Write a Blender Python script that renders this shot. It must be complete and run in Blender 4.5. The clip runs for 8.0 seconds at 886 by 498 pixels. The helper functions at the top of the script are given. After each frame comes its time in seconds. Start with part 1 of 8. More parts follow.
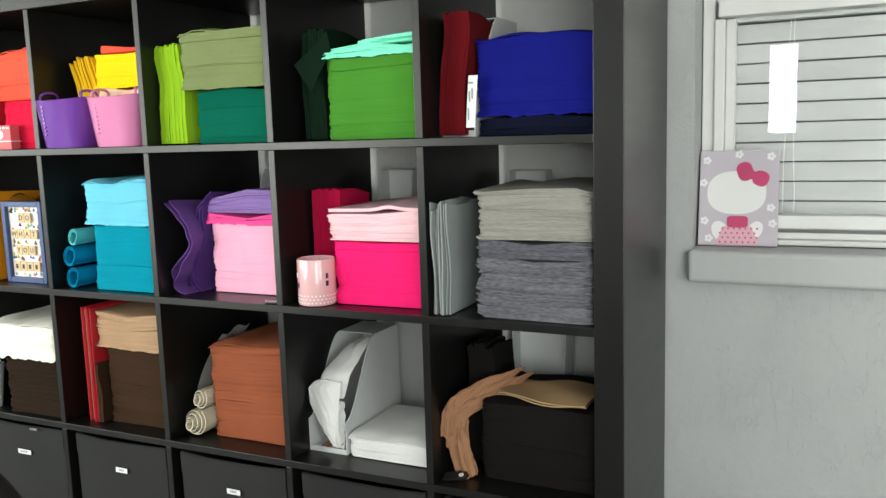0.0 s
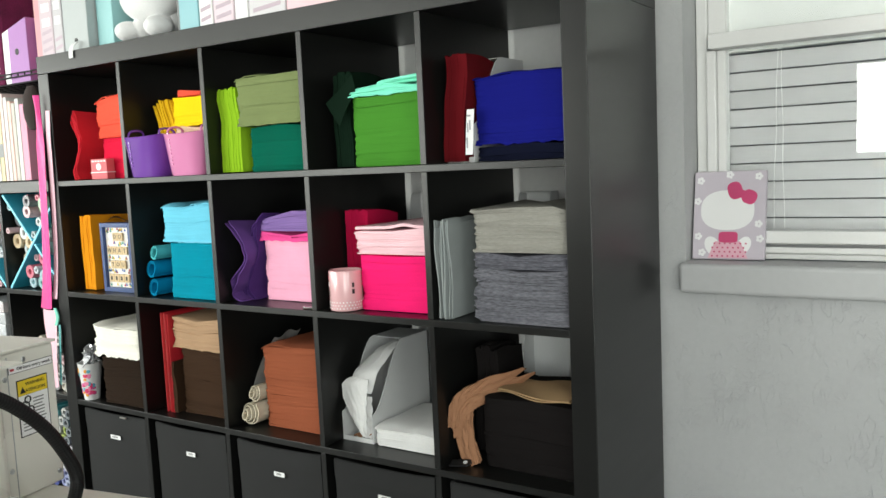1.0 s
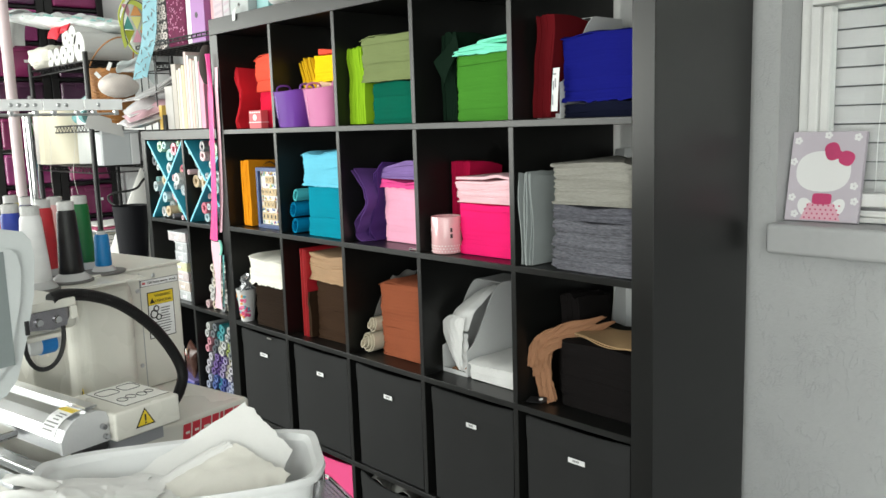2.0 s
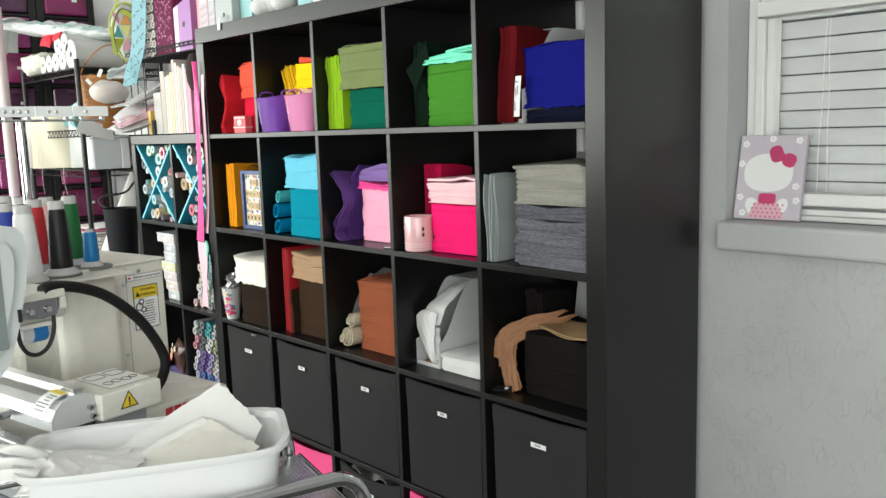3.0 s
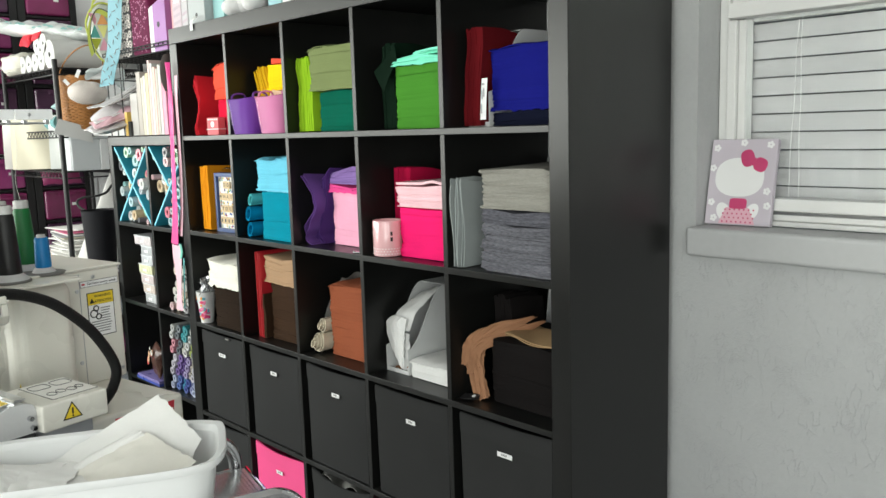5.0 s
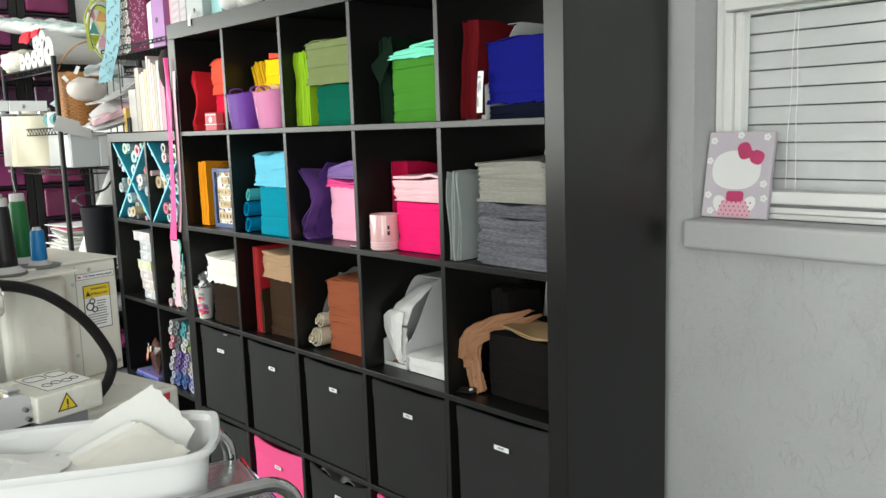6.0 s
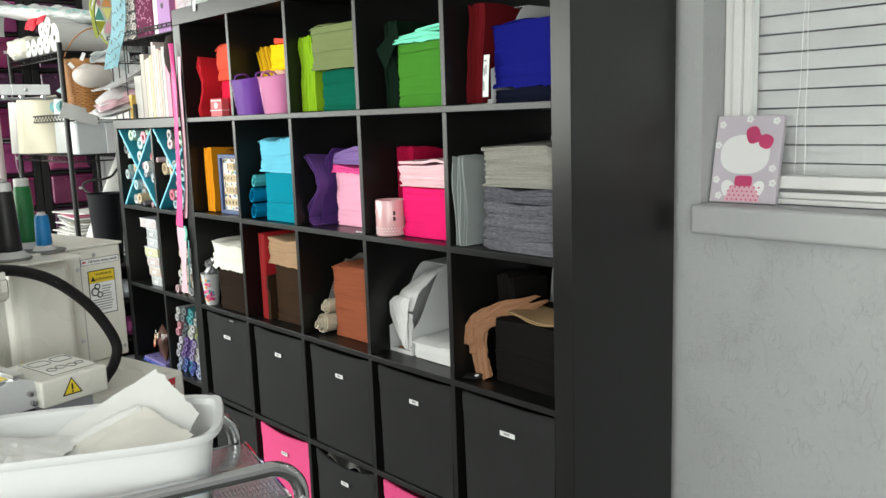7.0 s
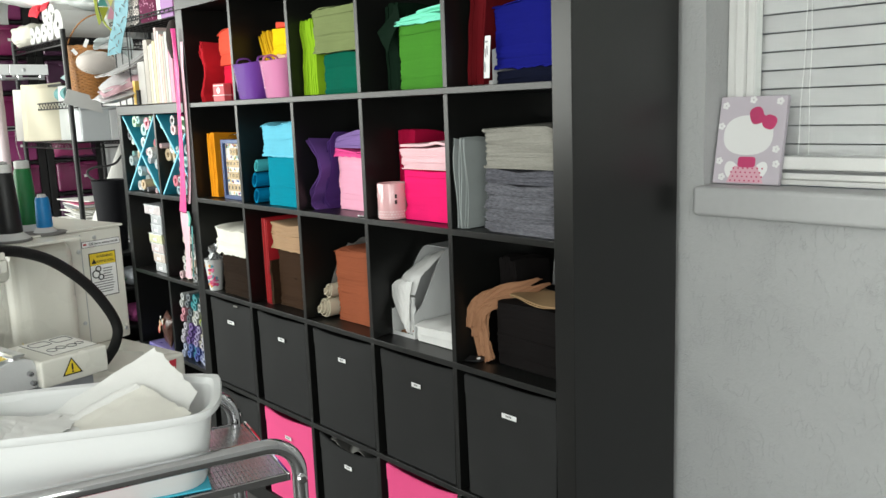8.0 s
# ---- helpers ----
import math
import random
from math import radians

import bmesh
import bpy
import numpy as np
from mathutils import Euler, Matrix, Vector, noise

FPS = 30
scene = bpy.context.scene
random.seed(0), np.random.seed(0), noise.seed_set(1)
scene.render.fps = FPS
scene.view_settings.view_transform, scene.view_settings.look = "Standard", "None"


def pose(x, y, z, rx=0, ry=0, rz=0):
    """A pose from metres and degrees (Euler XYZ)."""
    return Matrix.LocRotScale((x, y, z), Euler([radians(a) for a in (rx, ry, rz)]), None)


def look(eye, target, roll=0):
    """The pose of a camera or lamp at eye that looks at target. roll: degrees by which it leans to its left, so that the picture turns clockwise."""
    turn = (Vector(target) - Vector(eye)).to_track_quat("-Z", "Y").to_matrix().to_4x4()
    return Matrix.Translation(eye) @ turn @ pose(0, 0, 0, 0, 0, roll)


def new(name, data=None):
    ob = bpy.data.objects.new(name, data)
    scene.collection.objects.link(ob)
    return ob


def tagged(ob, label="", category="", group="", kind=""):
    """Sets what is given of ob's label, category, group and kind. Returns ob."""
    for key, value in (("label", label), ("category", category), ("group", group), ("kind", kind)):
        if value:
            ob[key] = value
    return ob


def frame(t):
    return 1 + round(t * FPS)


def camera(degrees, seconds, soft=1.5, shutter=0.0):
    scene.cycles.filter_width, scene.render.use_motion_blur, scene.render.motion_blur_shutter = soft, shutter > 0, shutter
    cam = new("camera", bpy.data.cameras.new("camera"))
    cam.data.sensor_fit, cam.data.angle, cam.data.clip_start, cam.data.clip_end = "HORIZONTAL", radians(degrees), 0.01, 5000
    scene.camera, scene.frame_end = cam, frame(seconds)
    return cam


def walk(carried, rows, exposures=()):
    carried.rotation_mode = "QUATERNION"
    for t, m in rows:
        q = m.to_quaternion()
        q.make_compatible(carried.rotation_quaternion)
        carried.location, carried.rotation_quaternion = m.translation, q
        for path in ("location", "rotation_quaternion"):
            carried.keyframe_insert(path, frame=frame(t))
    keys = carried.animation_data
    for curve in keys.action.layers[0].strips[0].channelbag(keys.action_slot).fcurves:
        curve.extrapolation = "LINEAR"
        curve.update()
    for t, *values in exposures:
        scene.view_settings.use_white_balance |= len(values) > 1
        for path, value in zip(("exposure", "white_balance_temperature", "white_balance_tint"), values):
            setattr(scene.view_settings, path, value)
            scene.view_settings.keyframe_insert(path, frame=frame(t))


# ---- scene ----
cam = camera(56.0, 8.0)
PATH = [
    (0, (0.332, -1.451, 1.465), (-0.514, 0.341, 1.193), -1.7),
    (0.2, (0.358, -1.489, 1.485), (-0.558, 0.269, 1.225), -2.1),
    (0.5, (0.443, -1.547, 1.487), (-0.556, 0.172, 1.271), -2.4),
    (0.7, (0.511, -1.552, 1.491), (-0.503, 0.159, 1.273), -2.3),
    (1, (0.658, -1.539, 1.459), (-0.436, 0.123, 1.256), -2.6),
    (1.2, (0.733, -1.537, 1.457), (-0.490, 0.029, 1.230), -2.1),
    (1.5, (0.839, -1.493, 1.45), (-0.582, -0.111, 1.185), -1.7),
    (1.7, (0.890, -1.476, 1.455), (-0.565, -0.136, 1.161), -1.7),
    (2.8, (1.093, -1.538, 1.449), (-0.349, -0.183, 1.158), -1.8),
    (3, (1.097, -1.528, 1.452), (-0.347, -0.174, 1.167), -1.8),
    (3.5, (1.111, -1.474, 1.47), (-0.333, -0.12, 1.185), -1.8),
    (4, (1.125, -1.442, 1.467), (-0.321, -0.09, 1.183), -1.8),
    (4.5, (1.123, -1.438, 1.463), (-0.32, -0.084, 1.178), -1.7),
    (6, (1.136, -1.428, 1.442), (-0.311, -0.077, 1.155), -1.8),
    (6.5, (1.135, -1.422, 1.435), (-0.315, -0.077, 1.138), -1.9),
    (7, (1.132, -1.418, 1.433), (-0.325, -0.084, 1.119), -1.9),
    (7.5, (1.139, -1.41, 1.43), (-0.323, -0.085, 1.105), -2.0),
    (8, (1.139, -1.406, 1.413), (-0.327, -0.088, 1.076), -2.1),
]
walk(cam, [(t, look(eye, target, roll)) for t, eye, target, roll in PATH], exposures=[(0, 0.15), (0.6, 0.13), (1.0, 0.04), (1.5, 0.07), (3.0, 0.03), (8, 0.03)])

# ---- world and lights ----
world = bpy.data.worlds.new("sky")
scene.world = world
world.use_nodes = True
wn = world.node_tree.nodes
sky = wn.new("ShaderNodeTexSky")
sky.sky_type, sky.sun_disc = "NISHITA", False
sky.sun_elevation, sky.sun_rotation = radians(48), radians(200)
wn["Background"].inputs["Strength"].default_value = 0.12
world.node_tree.links.new(sky.outputs[0], wn["Background"].inputs["Color"])

ROOM_W, ROOM_E, ROOM_S, ROOM_N, ROOM_H = -4.75, 2.6, -3.6, 0.44, 2.7


def area(name, eye, target, sx, sy, watts, col):
    data = bpy.data.lights.new(name, "AREA")
    data.shape, data.size, data.size_y, data.energy, data.color = "RECTANGLE", sx, sy, watts, col
    ob = new(name, data)
    ob.matrix_world = look(eye, target)
    return ob


DAY = (0.97, 1.0, 0.93)
area("daylight_south", (-3.3, ROOM_S + 0.02, 1.5), (-3.3, 0, 1.4), 2.1, 1.5, 132, DAY)
area("daylight_west", (ROOM_W + 0.03, -2.0, 1.74), (0, -2.0, 1.5), 2.3, 0.94, 66, DAY)
# two added fill lamps at unseen openings, to brighten what faces south and east
area("fill_southeast", (1.7, ROOM_S + 0.02, 1.45), (1.2, 0, 1.2), 1.5, 2.0, 73, DAY)
area("fill_east", (ROOM_E - 0.02, -2.3, 1.55), (0, -1.9, 1.3), 1.3, 1.3, 28, DAY)
area("daylight_slit", (0.0, ROOM_S + 0.02, 1.70), (0.0, 0, 1.7), 0.17, 0.58, 8, DAY)
scene.view_settings.exposure = 0.0


# ---- materials ----
MATS = {}


def mat(name, col, rough=0.5, metal=0.0, var=0.1, scale=9.0, bump=0.1, fine=220.0, depth=0.002, stretch=(1, 1, 1), sheen=0.0, coat=0.0, see=0.0, rand=0.04, ior=1.45, streak=0.0, rv=0.18):
    if name in MATS:
        return MATS[name]
    m = bpy.data.materials.new(name)
    MATS[name] = m
    m.use_nodes = True
    nt = m.node_tree
    n, lk = nt.nodes, nt.links
    bsdf = n["Principled BSDF"]
    tc = n.new("ShaderNodeTexCoord")
    mp = n.new("ShaderNodeMapping")
    mp.inputs["Scale"].default_value = stretch
    lk.new(tc.outputs["Object"], mp.inputs["Vector"])
    big, small = n.new("ShaderNodeTexNoise"), n.new("ShaderNodeTexNoise")
    big.inputs["Scale"].default_value, big.inputs["Detail"].default_value = scale, 4
    small.inputs["Scale"].default_value, small.inputs["Detail"].default_value = fine, 3
    for t in (big, small):
        lk.new(mp.outputs["Vector"], t.inputs["Vector"])
    info = n.new("ShaderNodeObjectInfo")

    def mth(op, x, y):
        q = n.new("ShaderNodeMath")
        q.operation = op
        for i, v in enumerate((x, y)):
            if isinstance(v, (int, float)):
                q.inputs[i].default_value = v
            else:
                lk.new(v, q.inputs[i])
        return q.outputs[0]

    f = mth("ADD", mth("MULTIPLY", mth("SUBTRACT", big.outputs["Fac"], 0.5), 2.2 * var), mth("MULTIPLY", mth("SUBTRACT", small.outputs["Fac"], 0.5), 1.6 * var + streak))
    f = mth("ADD", mth("ADD", f, 1.0), mth("MULTIPLY", mth("SUBTRACT", info.outputs["Random"], 0.5), 2 * rand))
    vm = n.new("ShaderNodeVectorMath")
    vm.operation = "SCALE"
    vm.inputs[0].default_value = col
    lk.new(f, vm.inputs["Scale"])
    lk.new(vm.outputs[0], bsdf.inputs["Base Color"])
    rr = mth("ADD", rough, mth("MULTIPLY", mth("SUBTRACT", big.outputs["Fac"], 0.5), rv))
    lk.new(rr, bsdf.inputs["Roughness"])
    bsdf.inputs["Metallic"].default_value = metal
    bsdf.inputs["IOR"].default_value = ior
    bsdf.inputs["Sheen Weight"].default_value = sheen
    bsdf.inputs["Sheen Roughness"].default_value = 0.4
    bsdf.inputs["Coat Weight"].default_value = coat
    bsdf.inputs["Coat Roughness"].default_value = 0.08
    bsdf.inputs["Transmission Weight"].default_value = see
    if bump:
        bp = n.new("ShaderNodeBump")
        bp.inputs["Strength"].default_value, bp.inputs["Distance"].default_value = bump, depth
        lk.new(small.outputs["Fac"], bp.inputs["Height"])
        lk.new(bp.outputs[0], bsdf.inputs["Normal"])
    return m


def felt(name, col, streak=0.0):
    return mat("felt_" + name, col, 0.95, var=0.09, scale=14, bump=0.3, fine=420, depth=0.0012, rand=0.04, streak=streak, ior=1.2,
               stretch=(0.2, 0.2, 0.85) if streak else (1, 1, 1))


def stucco():
    """Grey painted stucco: soft trowel swell, thin meandering hair ridges, clusters of small flakes and fine grit, all as relief."""
    m = mat("stucco_paint", (0.437, 0.444, 0.448), 0.6, var=0.05, scale=3, bump=0.0, fine=90)
    n, lk = m.node_tree.nodes, m.node_tree.links
    tc = n.new("ShaderNodeTexCoord")

    def grain(scale, detail, offset, dist=0.0, along=(1, 1, 1)):
        mp = n.new("ShaderNodeMapping")
        mp.inputs["Scale"].default_value = along
        mp.inputs["Location"].default_value = (offset, offset * 0.7, -offset)
        lk.new(tc.outputs["Object"], mp.inputs["Vector"])
        q = n.new("ShaderNodeTexNoise")
        q.inputs["Scale"].default_value, q.inputs["Detail"].default_value, q.inputs["Distortion"].default_value = scale, detail, dist
        lk.new(mp.outputs[0], q.inputs["Vector"])
        return q.outputs["Fac"]

    def mth(op, x, y):
        q = n.new("ShaderNodeMath")
        q.operation = op
        for i, v in enumerate((x, y)):
            if isinstance(v, (int, float)):
                q.inputs[i].default_value = v
            else:
                lk.new(v, q.inputs[i])
        return q.outputs[0]

    def ramp(v, lo, hi, to0=0.0, to1=1.0):
        q = n.new("ShaderNodeMapRange")
        for nm, w in (("From Min", lo), ("From Max", hi), ("To Min", to0), ("To Max", to1)):
            q.inputs[nm].default_value = w
        lk.new(v, q.inputs["Value"])
        return q.outputs[0]

    def line(v, width, mask):
        return mth("MULTIPLY", ramp(mth("ABSOLUTE", mth("SUBTRACT", v, 0.5), 0.0), 0.0, width, 1.0, 0.0), mask)

    hair = line(grain(15, 6, 3.0, 0.15, (1.5, 1.2, 0.55)), 0.010, ramp(grain(13, 2, 9.0), 0.5, 0.58))
    hair2 = line(grain(24, 6, 13.0, 0.2, (1.4, 1.2, 0.6)), 0.014, ramp(grain(15, 2, 21.0), 0.5, 0.58))
    flakes = line(grain(52, 4, 31.0, 1.2), 0.06, ramp(grain(6, 3, 41.0), 0.5, 0.6))
    swell, grit = grain(4, 2, 5.0), grain(140, 4, 1.0)
    h = mth("MULTIPLY", mth("ADD", mth("ADD", hair, hair2), mth("MULTIPLY", flakes, 0.9)), 0.24)
    h = mth("ADD", h, mth("ADD", mth("MULTIPLY", swell, 2.0), mth("MULTIPLY", grit, 0.4)))
    bp = n.new("ShaderNodeBump")
    bp.inputs["Strength"].default_value, bp.inputs["Distance"].default_value = 0.8, 0.004
    lk.new(h, bp.inputs["Height"])
    lk.new(bp.outputs[0], n["Principled BSDF"].inputs["Normal"])
    return m


def glass(name, col=(1, 1, 1), rough=0.0):
    m = bpy.data.materials.new(name)
    m.use_nodes = True
    b = m.node_tree.nodes["Principled BSDF"]
    b.inputs["Base Color"].default_value = (*col, 1)
    b.inputs["Roughness"].default_value = rough
    b.inputs["Transmission Weight"].default_value = 1.0
    b.inputs["IOR"].default_value = 1.45
    return m


WALL = stucco()
PAINT_WHITE = mat("white_paint", (0.72, 0.72, 0.71), 0.5, var=0.05, bump=0.08)
CEIL = mat("ceiling_paint", (0.75, 0.75, 0.74), 0.8, var=0.04)
FLOOR = mat("concrete_floor", (0.085, 0.083, 0.08), 0.45, var=0.15, scale=4, bump=0.1)
BLACKWOOD = mat("black_brown_foil", (0.0062, 0.0064, 0.006), 0.34, var=0.12, rv=0.05, scale=5, bump=0.0, fine=60, stretch=(1, 1, 8), ior=1.42)
BLACKFAB = mat("black_fabric", (0.0235, 0.024, 0.0242), 0.85, var=0.2, scale=10, bump=0.3, fine=500, ior=1.3)
PINKFAB = mat("pink_fabric", (0.78, 0.075, 0.24), 0.85, var=0.06, scale=10, bump=0.25, fine=500)
LABEL = mat("label_white", (0.8, 0.8, 0.8), 0.5, var=0.02, bump=0)
INK = mat("ink_black", (0.02, 0.02, 0.02), 0.5, var=0.02, bump=0)
INKGREY = mat("ink_grey", (0.2, 0.2, 0.2), 0.5, var=0.02, bump=0)
CARD = mat("grey_white_card", (0.62, 0.63, 0.63), 0.7, var=0.05, bump=0.05)
CHROME = mat("chrome", (0.5, 0.5, 0.51), 0.035, metal=1.0, rv=0.02, var=0.03, bump=0.0)
STEEL = mat("brushed_steel", (0.6, 0.61, 0.62), 0.3, metal=1.0, var=0.06, bump=0.1, stretch=(1, 12, 1))
IVORY = mat("ivory_enamel", (0.71, 0.695, 0.63), 0.27, var=0.03, scale=4, bump=0.05, fine=300, depth=0.0005)
GREYENAMEL = mat("grey_enamel", (0.33, 0.34, 0.36), 0.4, var=0.04, bump=0.04)
WHITEPLASTIC = mat("white_plastic", (0.72, 0.73, 0.735), 0.36, var=0.02, bump=0.02)
BLACKPLASTIC = mat("black_plastic", (0.015, 0.015, 0.016), 0.4, var=0.05, bump=0.05)
RED = mat("logo_red", (0.55, 0.03, 0.05), 0.4, var=0.03, bump=0)
YELLOWSIGN = mat("sign_yellow", (0.75, 0.55, 0.03), 0.45, var=0.03, bump=0)
PAPER = mat("white_paper", (0.8, 0.79, 0.76), 0.85, var=0.03, bump=0.1)
CREAM = mat("cream_paper", (0.74, 0.69, 0.55), 0.85, var=0.05, bump=0.1)


def let_through(m, share):
    """Thin white plastic or paper: part of the light goes through it, scattered."""
    n, lk = m.node_tree.nodes, m.node_tree.links
    thin, mixed = n.new("ShaderNodeBsdfTranslucent"), n.new("ShaderNodeMixShader")
    thin.inputs["Color"].default_value = (0.92, 0.92, 0.9, 1)
    mixed.inputs[0].default_value = share
    lk.new(n["Principled BSDF"].outputs[0], mixed.inputs[1])
    lk.new(thin.outputs[0], mixed.inputs[2])
    lk.new(mixed.outputs[0], n["Material Output"].inputs["Surface"])
    return m


TUBPLASTIC = let_through(mat("tub_plastic", (0.76, 0.77, 0.775), 0.36, var=0.02, bump=0.02), 0.3)


# ---- mesh helpers ----
def part(name, bm, material, parent=None, label="", smooth=False):
    me = bpy.data.meshes.new(name)
    bmesh.ops.recalc_face_normals(bm, faces=bm.faces[:])
    bm.to_mesh(me)
    bm.free()
    if smooth:
        for p in me.polygons:
            p.use_smooth = True
        me.set_sharp_from_angle(angle=radians(42))
    me.materials.append(material)
    ob = new(name, me)
    if parent is not None:
        ob.parent = parent
    if label:
        ob["label"] = label
    return ob


def thing(name, label, category, x=0, y=0, z=0, rz=0, group="", kind=""):
    ob = new(name)
    ob.matrix_world = pose(x, y, z, 0, 0, rz)
    ob.empty_display_size = 0.05
    return tagged(ob, label, category, group, kind)


def B():
    return bmesh.new()


def box(bm, x0, x1, y0, y1, z0, z1, bev=0.0, seg=2):
    vs = [bm.verts.new((x, y, z)) for x in (x0, x1) for y in (y0, y1) for z in (z0, z1)]
    fs = [bm.faces.new([vs[i] for i in q]) for q in ((0, 1, 3, 2), (4, 6, 7, 5), (0, 4, 5, 1), (2, 3, 7, 6), (0, 2, 6, 4), (1, 5, 7, 3))]
    bmesh.ops.recalc_face_normals(bm, faces=fs)
    if bev:
        es = list({e for f in fs for e in f.edges})
        bmesh.ops.bevel(bm, geom=es, offset=bev, segments=seg, affect="EDGES", profile=0.5)
    return bm


def bx(*a, **k):
    return box(B(), *a, **k)


def tube(bm, pts, r, n=10, caps=True, radii=None):
    pts = [Vector(p) for p in pts]
    rings, up = [], None
    for i, p in enumerate(pts):
        d = (pts[min(i + 1, len(pts) - 1)] - pts[max(i - 1, 0)]).normalized()
        if up is None:
            up = d.orthogonal().normalized()
        up = (up - d * up.dot(d)).normalized()
        s = d.cross(up)
        rad = radii[i] if radii else r
        rings.append([bm.verts.new(p + rad * (math.cos(2 * math.pi * k / n) * up + math.sin(2 * math.pi * k / n) * s)) for k in range(n)])
    for r0, r1 in zip(rings, rings[1:]):
        for k in range(n):
            bm.faces.new((r0[k], r0[(k + 1) % n], r1[(k + 1) % n], r1[k]))
    if caps:
        bm.faces.new(rings[0][::-1])
        bm.faces.new(rings[-1])
    return bm


def lathe(bm, prof, n=24, at=(0, 0, 0)):
    rings = []
    for r, z in prof:
        rings.append([bm.verts.new((at[0] + r * math.cos(2 * math.pi * k / n), at[1] + r * math.sin(2 * math.pi * k / n), at[2] + z)) for k in range(n)])
    for r0, r1 in zip(rings, rings[1:]):
        for k in range(n):
            bm.faces.new((r0[k], r0[(k + 1) % n], r1[(k + 1) % n], r1[k]))
    bm.faces.new(rings[0][::-1])
    bm.faces.new(rings[-1])
    return bm


def sheet(fn, nu, nv, thick=0.0015, bm=None):
    """A thin bent sheet from fn(u, v) with u, v in 0..1, closed to a solid of that thickness."""
    bm = bm or B()
    g = [[Vector(fn(i / nu, j / nv)) for j in range(nv + 1)] for i in range(nu + 1)]
    top, bot = [], []
    for i in range(nu + 1):
        ra, rb = [], []
        for j in range(nv + 1):
            du = g[min(i + 1, nu)][j] - g[max(i - 1, 0)][j]
            dv = g[i][min(j + 1, nv)] - g[i][max(j - 1, 0)]
            nn = du.cross(dv)
            nn = nn.normalized() if nn.length > 1e-12 else Vector((0, 0, 1))
            ra.append(bm.verts.new(g[i][j] + nn * thick / 2))
            rb.append(bm.verts.new(g[i][j] - nn * thick / 2))
        top.append(ra)
        bot.append(rb)
    for i in range(nu):
        for j in range(nv):
            bm.faces.new((top[i][j], top[i + 1][j], top[i + 1][j + 1], top[i][j + 1]))
            bm.faces.new((bot[i][j], bot[i][j + 1], bot[i + 1][j + 1], bot[i + 1][j]))
    for i in range(nu):
        bm.faces.new((top[i][0], bot[i][0], bot[i + 1][0], top[i + 1][0]))
        bm.faces.new((top[i][nv], top[i + 1][nv], bot[i + 1][nv], bot[i][nv]))
    for j in range(nv):
        bm.faces.new((top[0][j], top[0][j + 1], bot[0][j + 1], bot[0][j]))
        bm.faces.new((top[nu][j], bot[nu][j], bot[nu][j + 1], top[nu][j + 1]))
    return bm


def extrude_poly(bm, pts, d):
    """A closed prism from a planar polygon pushed along d."""
    d = Vector(d)
    lo = [bm.verts.new(p) for p in pts]
    hi = [bm.verts.new(Vector(p) + d) for p in pts]
    bm.faces.new(lo[::-1])
    bm.faces.new(hi)
    for i in range(len(pts)):
        j = (i + 1) % len(pts)
        bm.faces.new((lo[i], lo[j], hi[j], hi[i]))
    return bm


def words(name, body, size, m, material, parent=None, label=""):
    """Flat lettering, as a mesh, lying in the x-z plane of pose m (reads along local x, up is local y)."""
    cu = bpy.data.curves.new(name, "FONT")
    cu.body, cu.size, cu.extrude, cu.resolution_u = body, size, 0.0003, 2
    cu.align_x, cu.align_y = "CENTER", "CENTER"
    tmp = bpy.data.objects.new(name, cu)
    me = bpy.data.meshes.new_from_object(tmp)
    bpy.data.objects.remove(tmp)
    me.materials.append(material)
    ob = new(name, me)
    if parent is not None:
        ob.parent = parent
    ob.matrix_local = m
    if label:
        ob["label"] = label
    return ob


def pillow(L, W, T, seed, nu=26, nv=14, crumple=0.006, freq=7.0, edge=0.0015, bend=0.0, rim_line=None):
    """A soft flat pack lying on z = 0, thick in the middle, thin and crimped at its rim."""
    def side(s):
        def fn(u, v):
            k = (max(0.0, math.sin(math.pi * u)) ** 0.4) * (max(0.0, math.sin(math.pi * v)) ** 0.5)
            q = Vector((u * L * freq * 3, v * W * freq * 3, seed * 3.7 + s))
            x = L * (u - 0.5) + 0.5 * crumple * noise.noise(q + Vector((5, 1, 0)))
            y = W * (v - 0.5) + 0.5 * crumple * noise.noise(q + Vector((0, 8, 3)))
            z = T / 2 + s * (edge + (T / 2 - edge) * k) + crumple * k * noise.noise(q) * (1 if s > 0 else 0.3) + bend * (2 * u - 1) ** 2
            return (x, y, max(0.0004, z) if bend >= 0 else z)
        return fn
    bm = B()
    grids = []
    for s in (-1, 1):
        f = side(s)
        grids.append([[bm.verts.new(f(i / nu, j / nv)) for j in range(nv + 1)] for i in range(nu + 1)])
    lo, hi = grids
    for i in range(nu):
        for j in range(nv):
            bm.faces.new((hi[i][j], hi[i + 1][j], hi[i + 1][j + 1], hi[i][j + 1]))
            bm.faces.new((lo[i][j], lo[i][j + 1], lo[i + 1][j + 1], lo[i + 1][j]))
    rim = [(i, 0) for i in range(nu)] + [(nu, j) for j in range(nv)] + [(i, nv) for i in range(nu, 0, -1)] + [(0, j) for j in range(nv, 0, -1)]
    for k, (i, j) in enumerate(rim):
        p, q = rim[(k + 1) % len(rim)]
        bm.faces.new((lo[i][j], lo[p][q], hi[p][q], hi[i][j]))
        if rim_line is not None:
            rim_line.append((lo[i][j].co + hi[i][j].co) / 2)
    return bm


def shift(bm, v):
    bmesh.ops.translate(bm, verts=bm.verts[:], vec=v)
    return bm


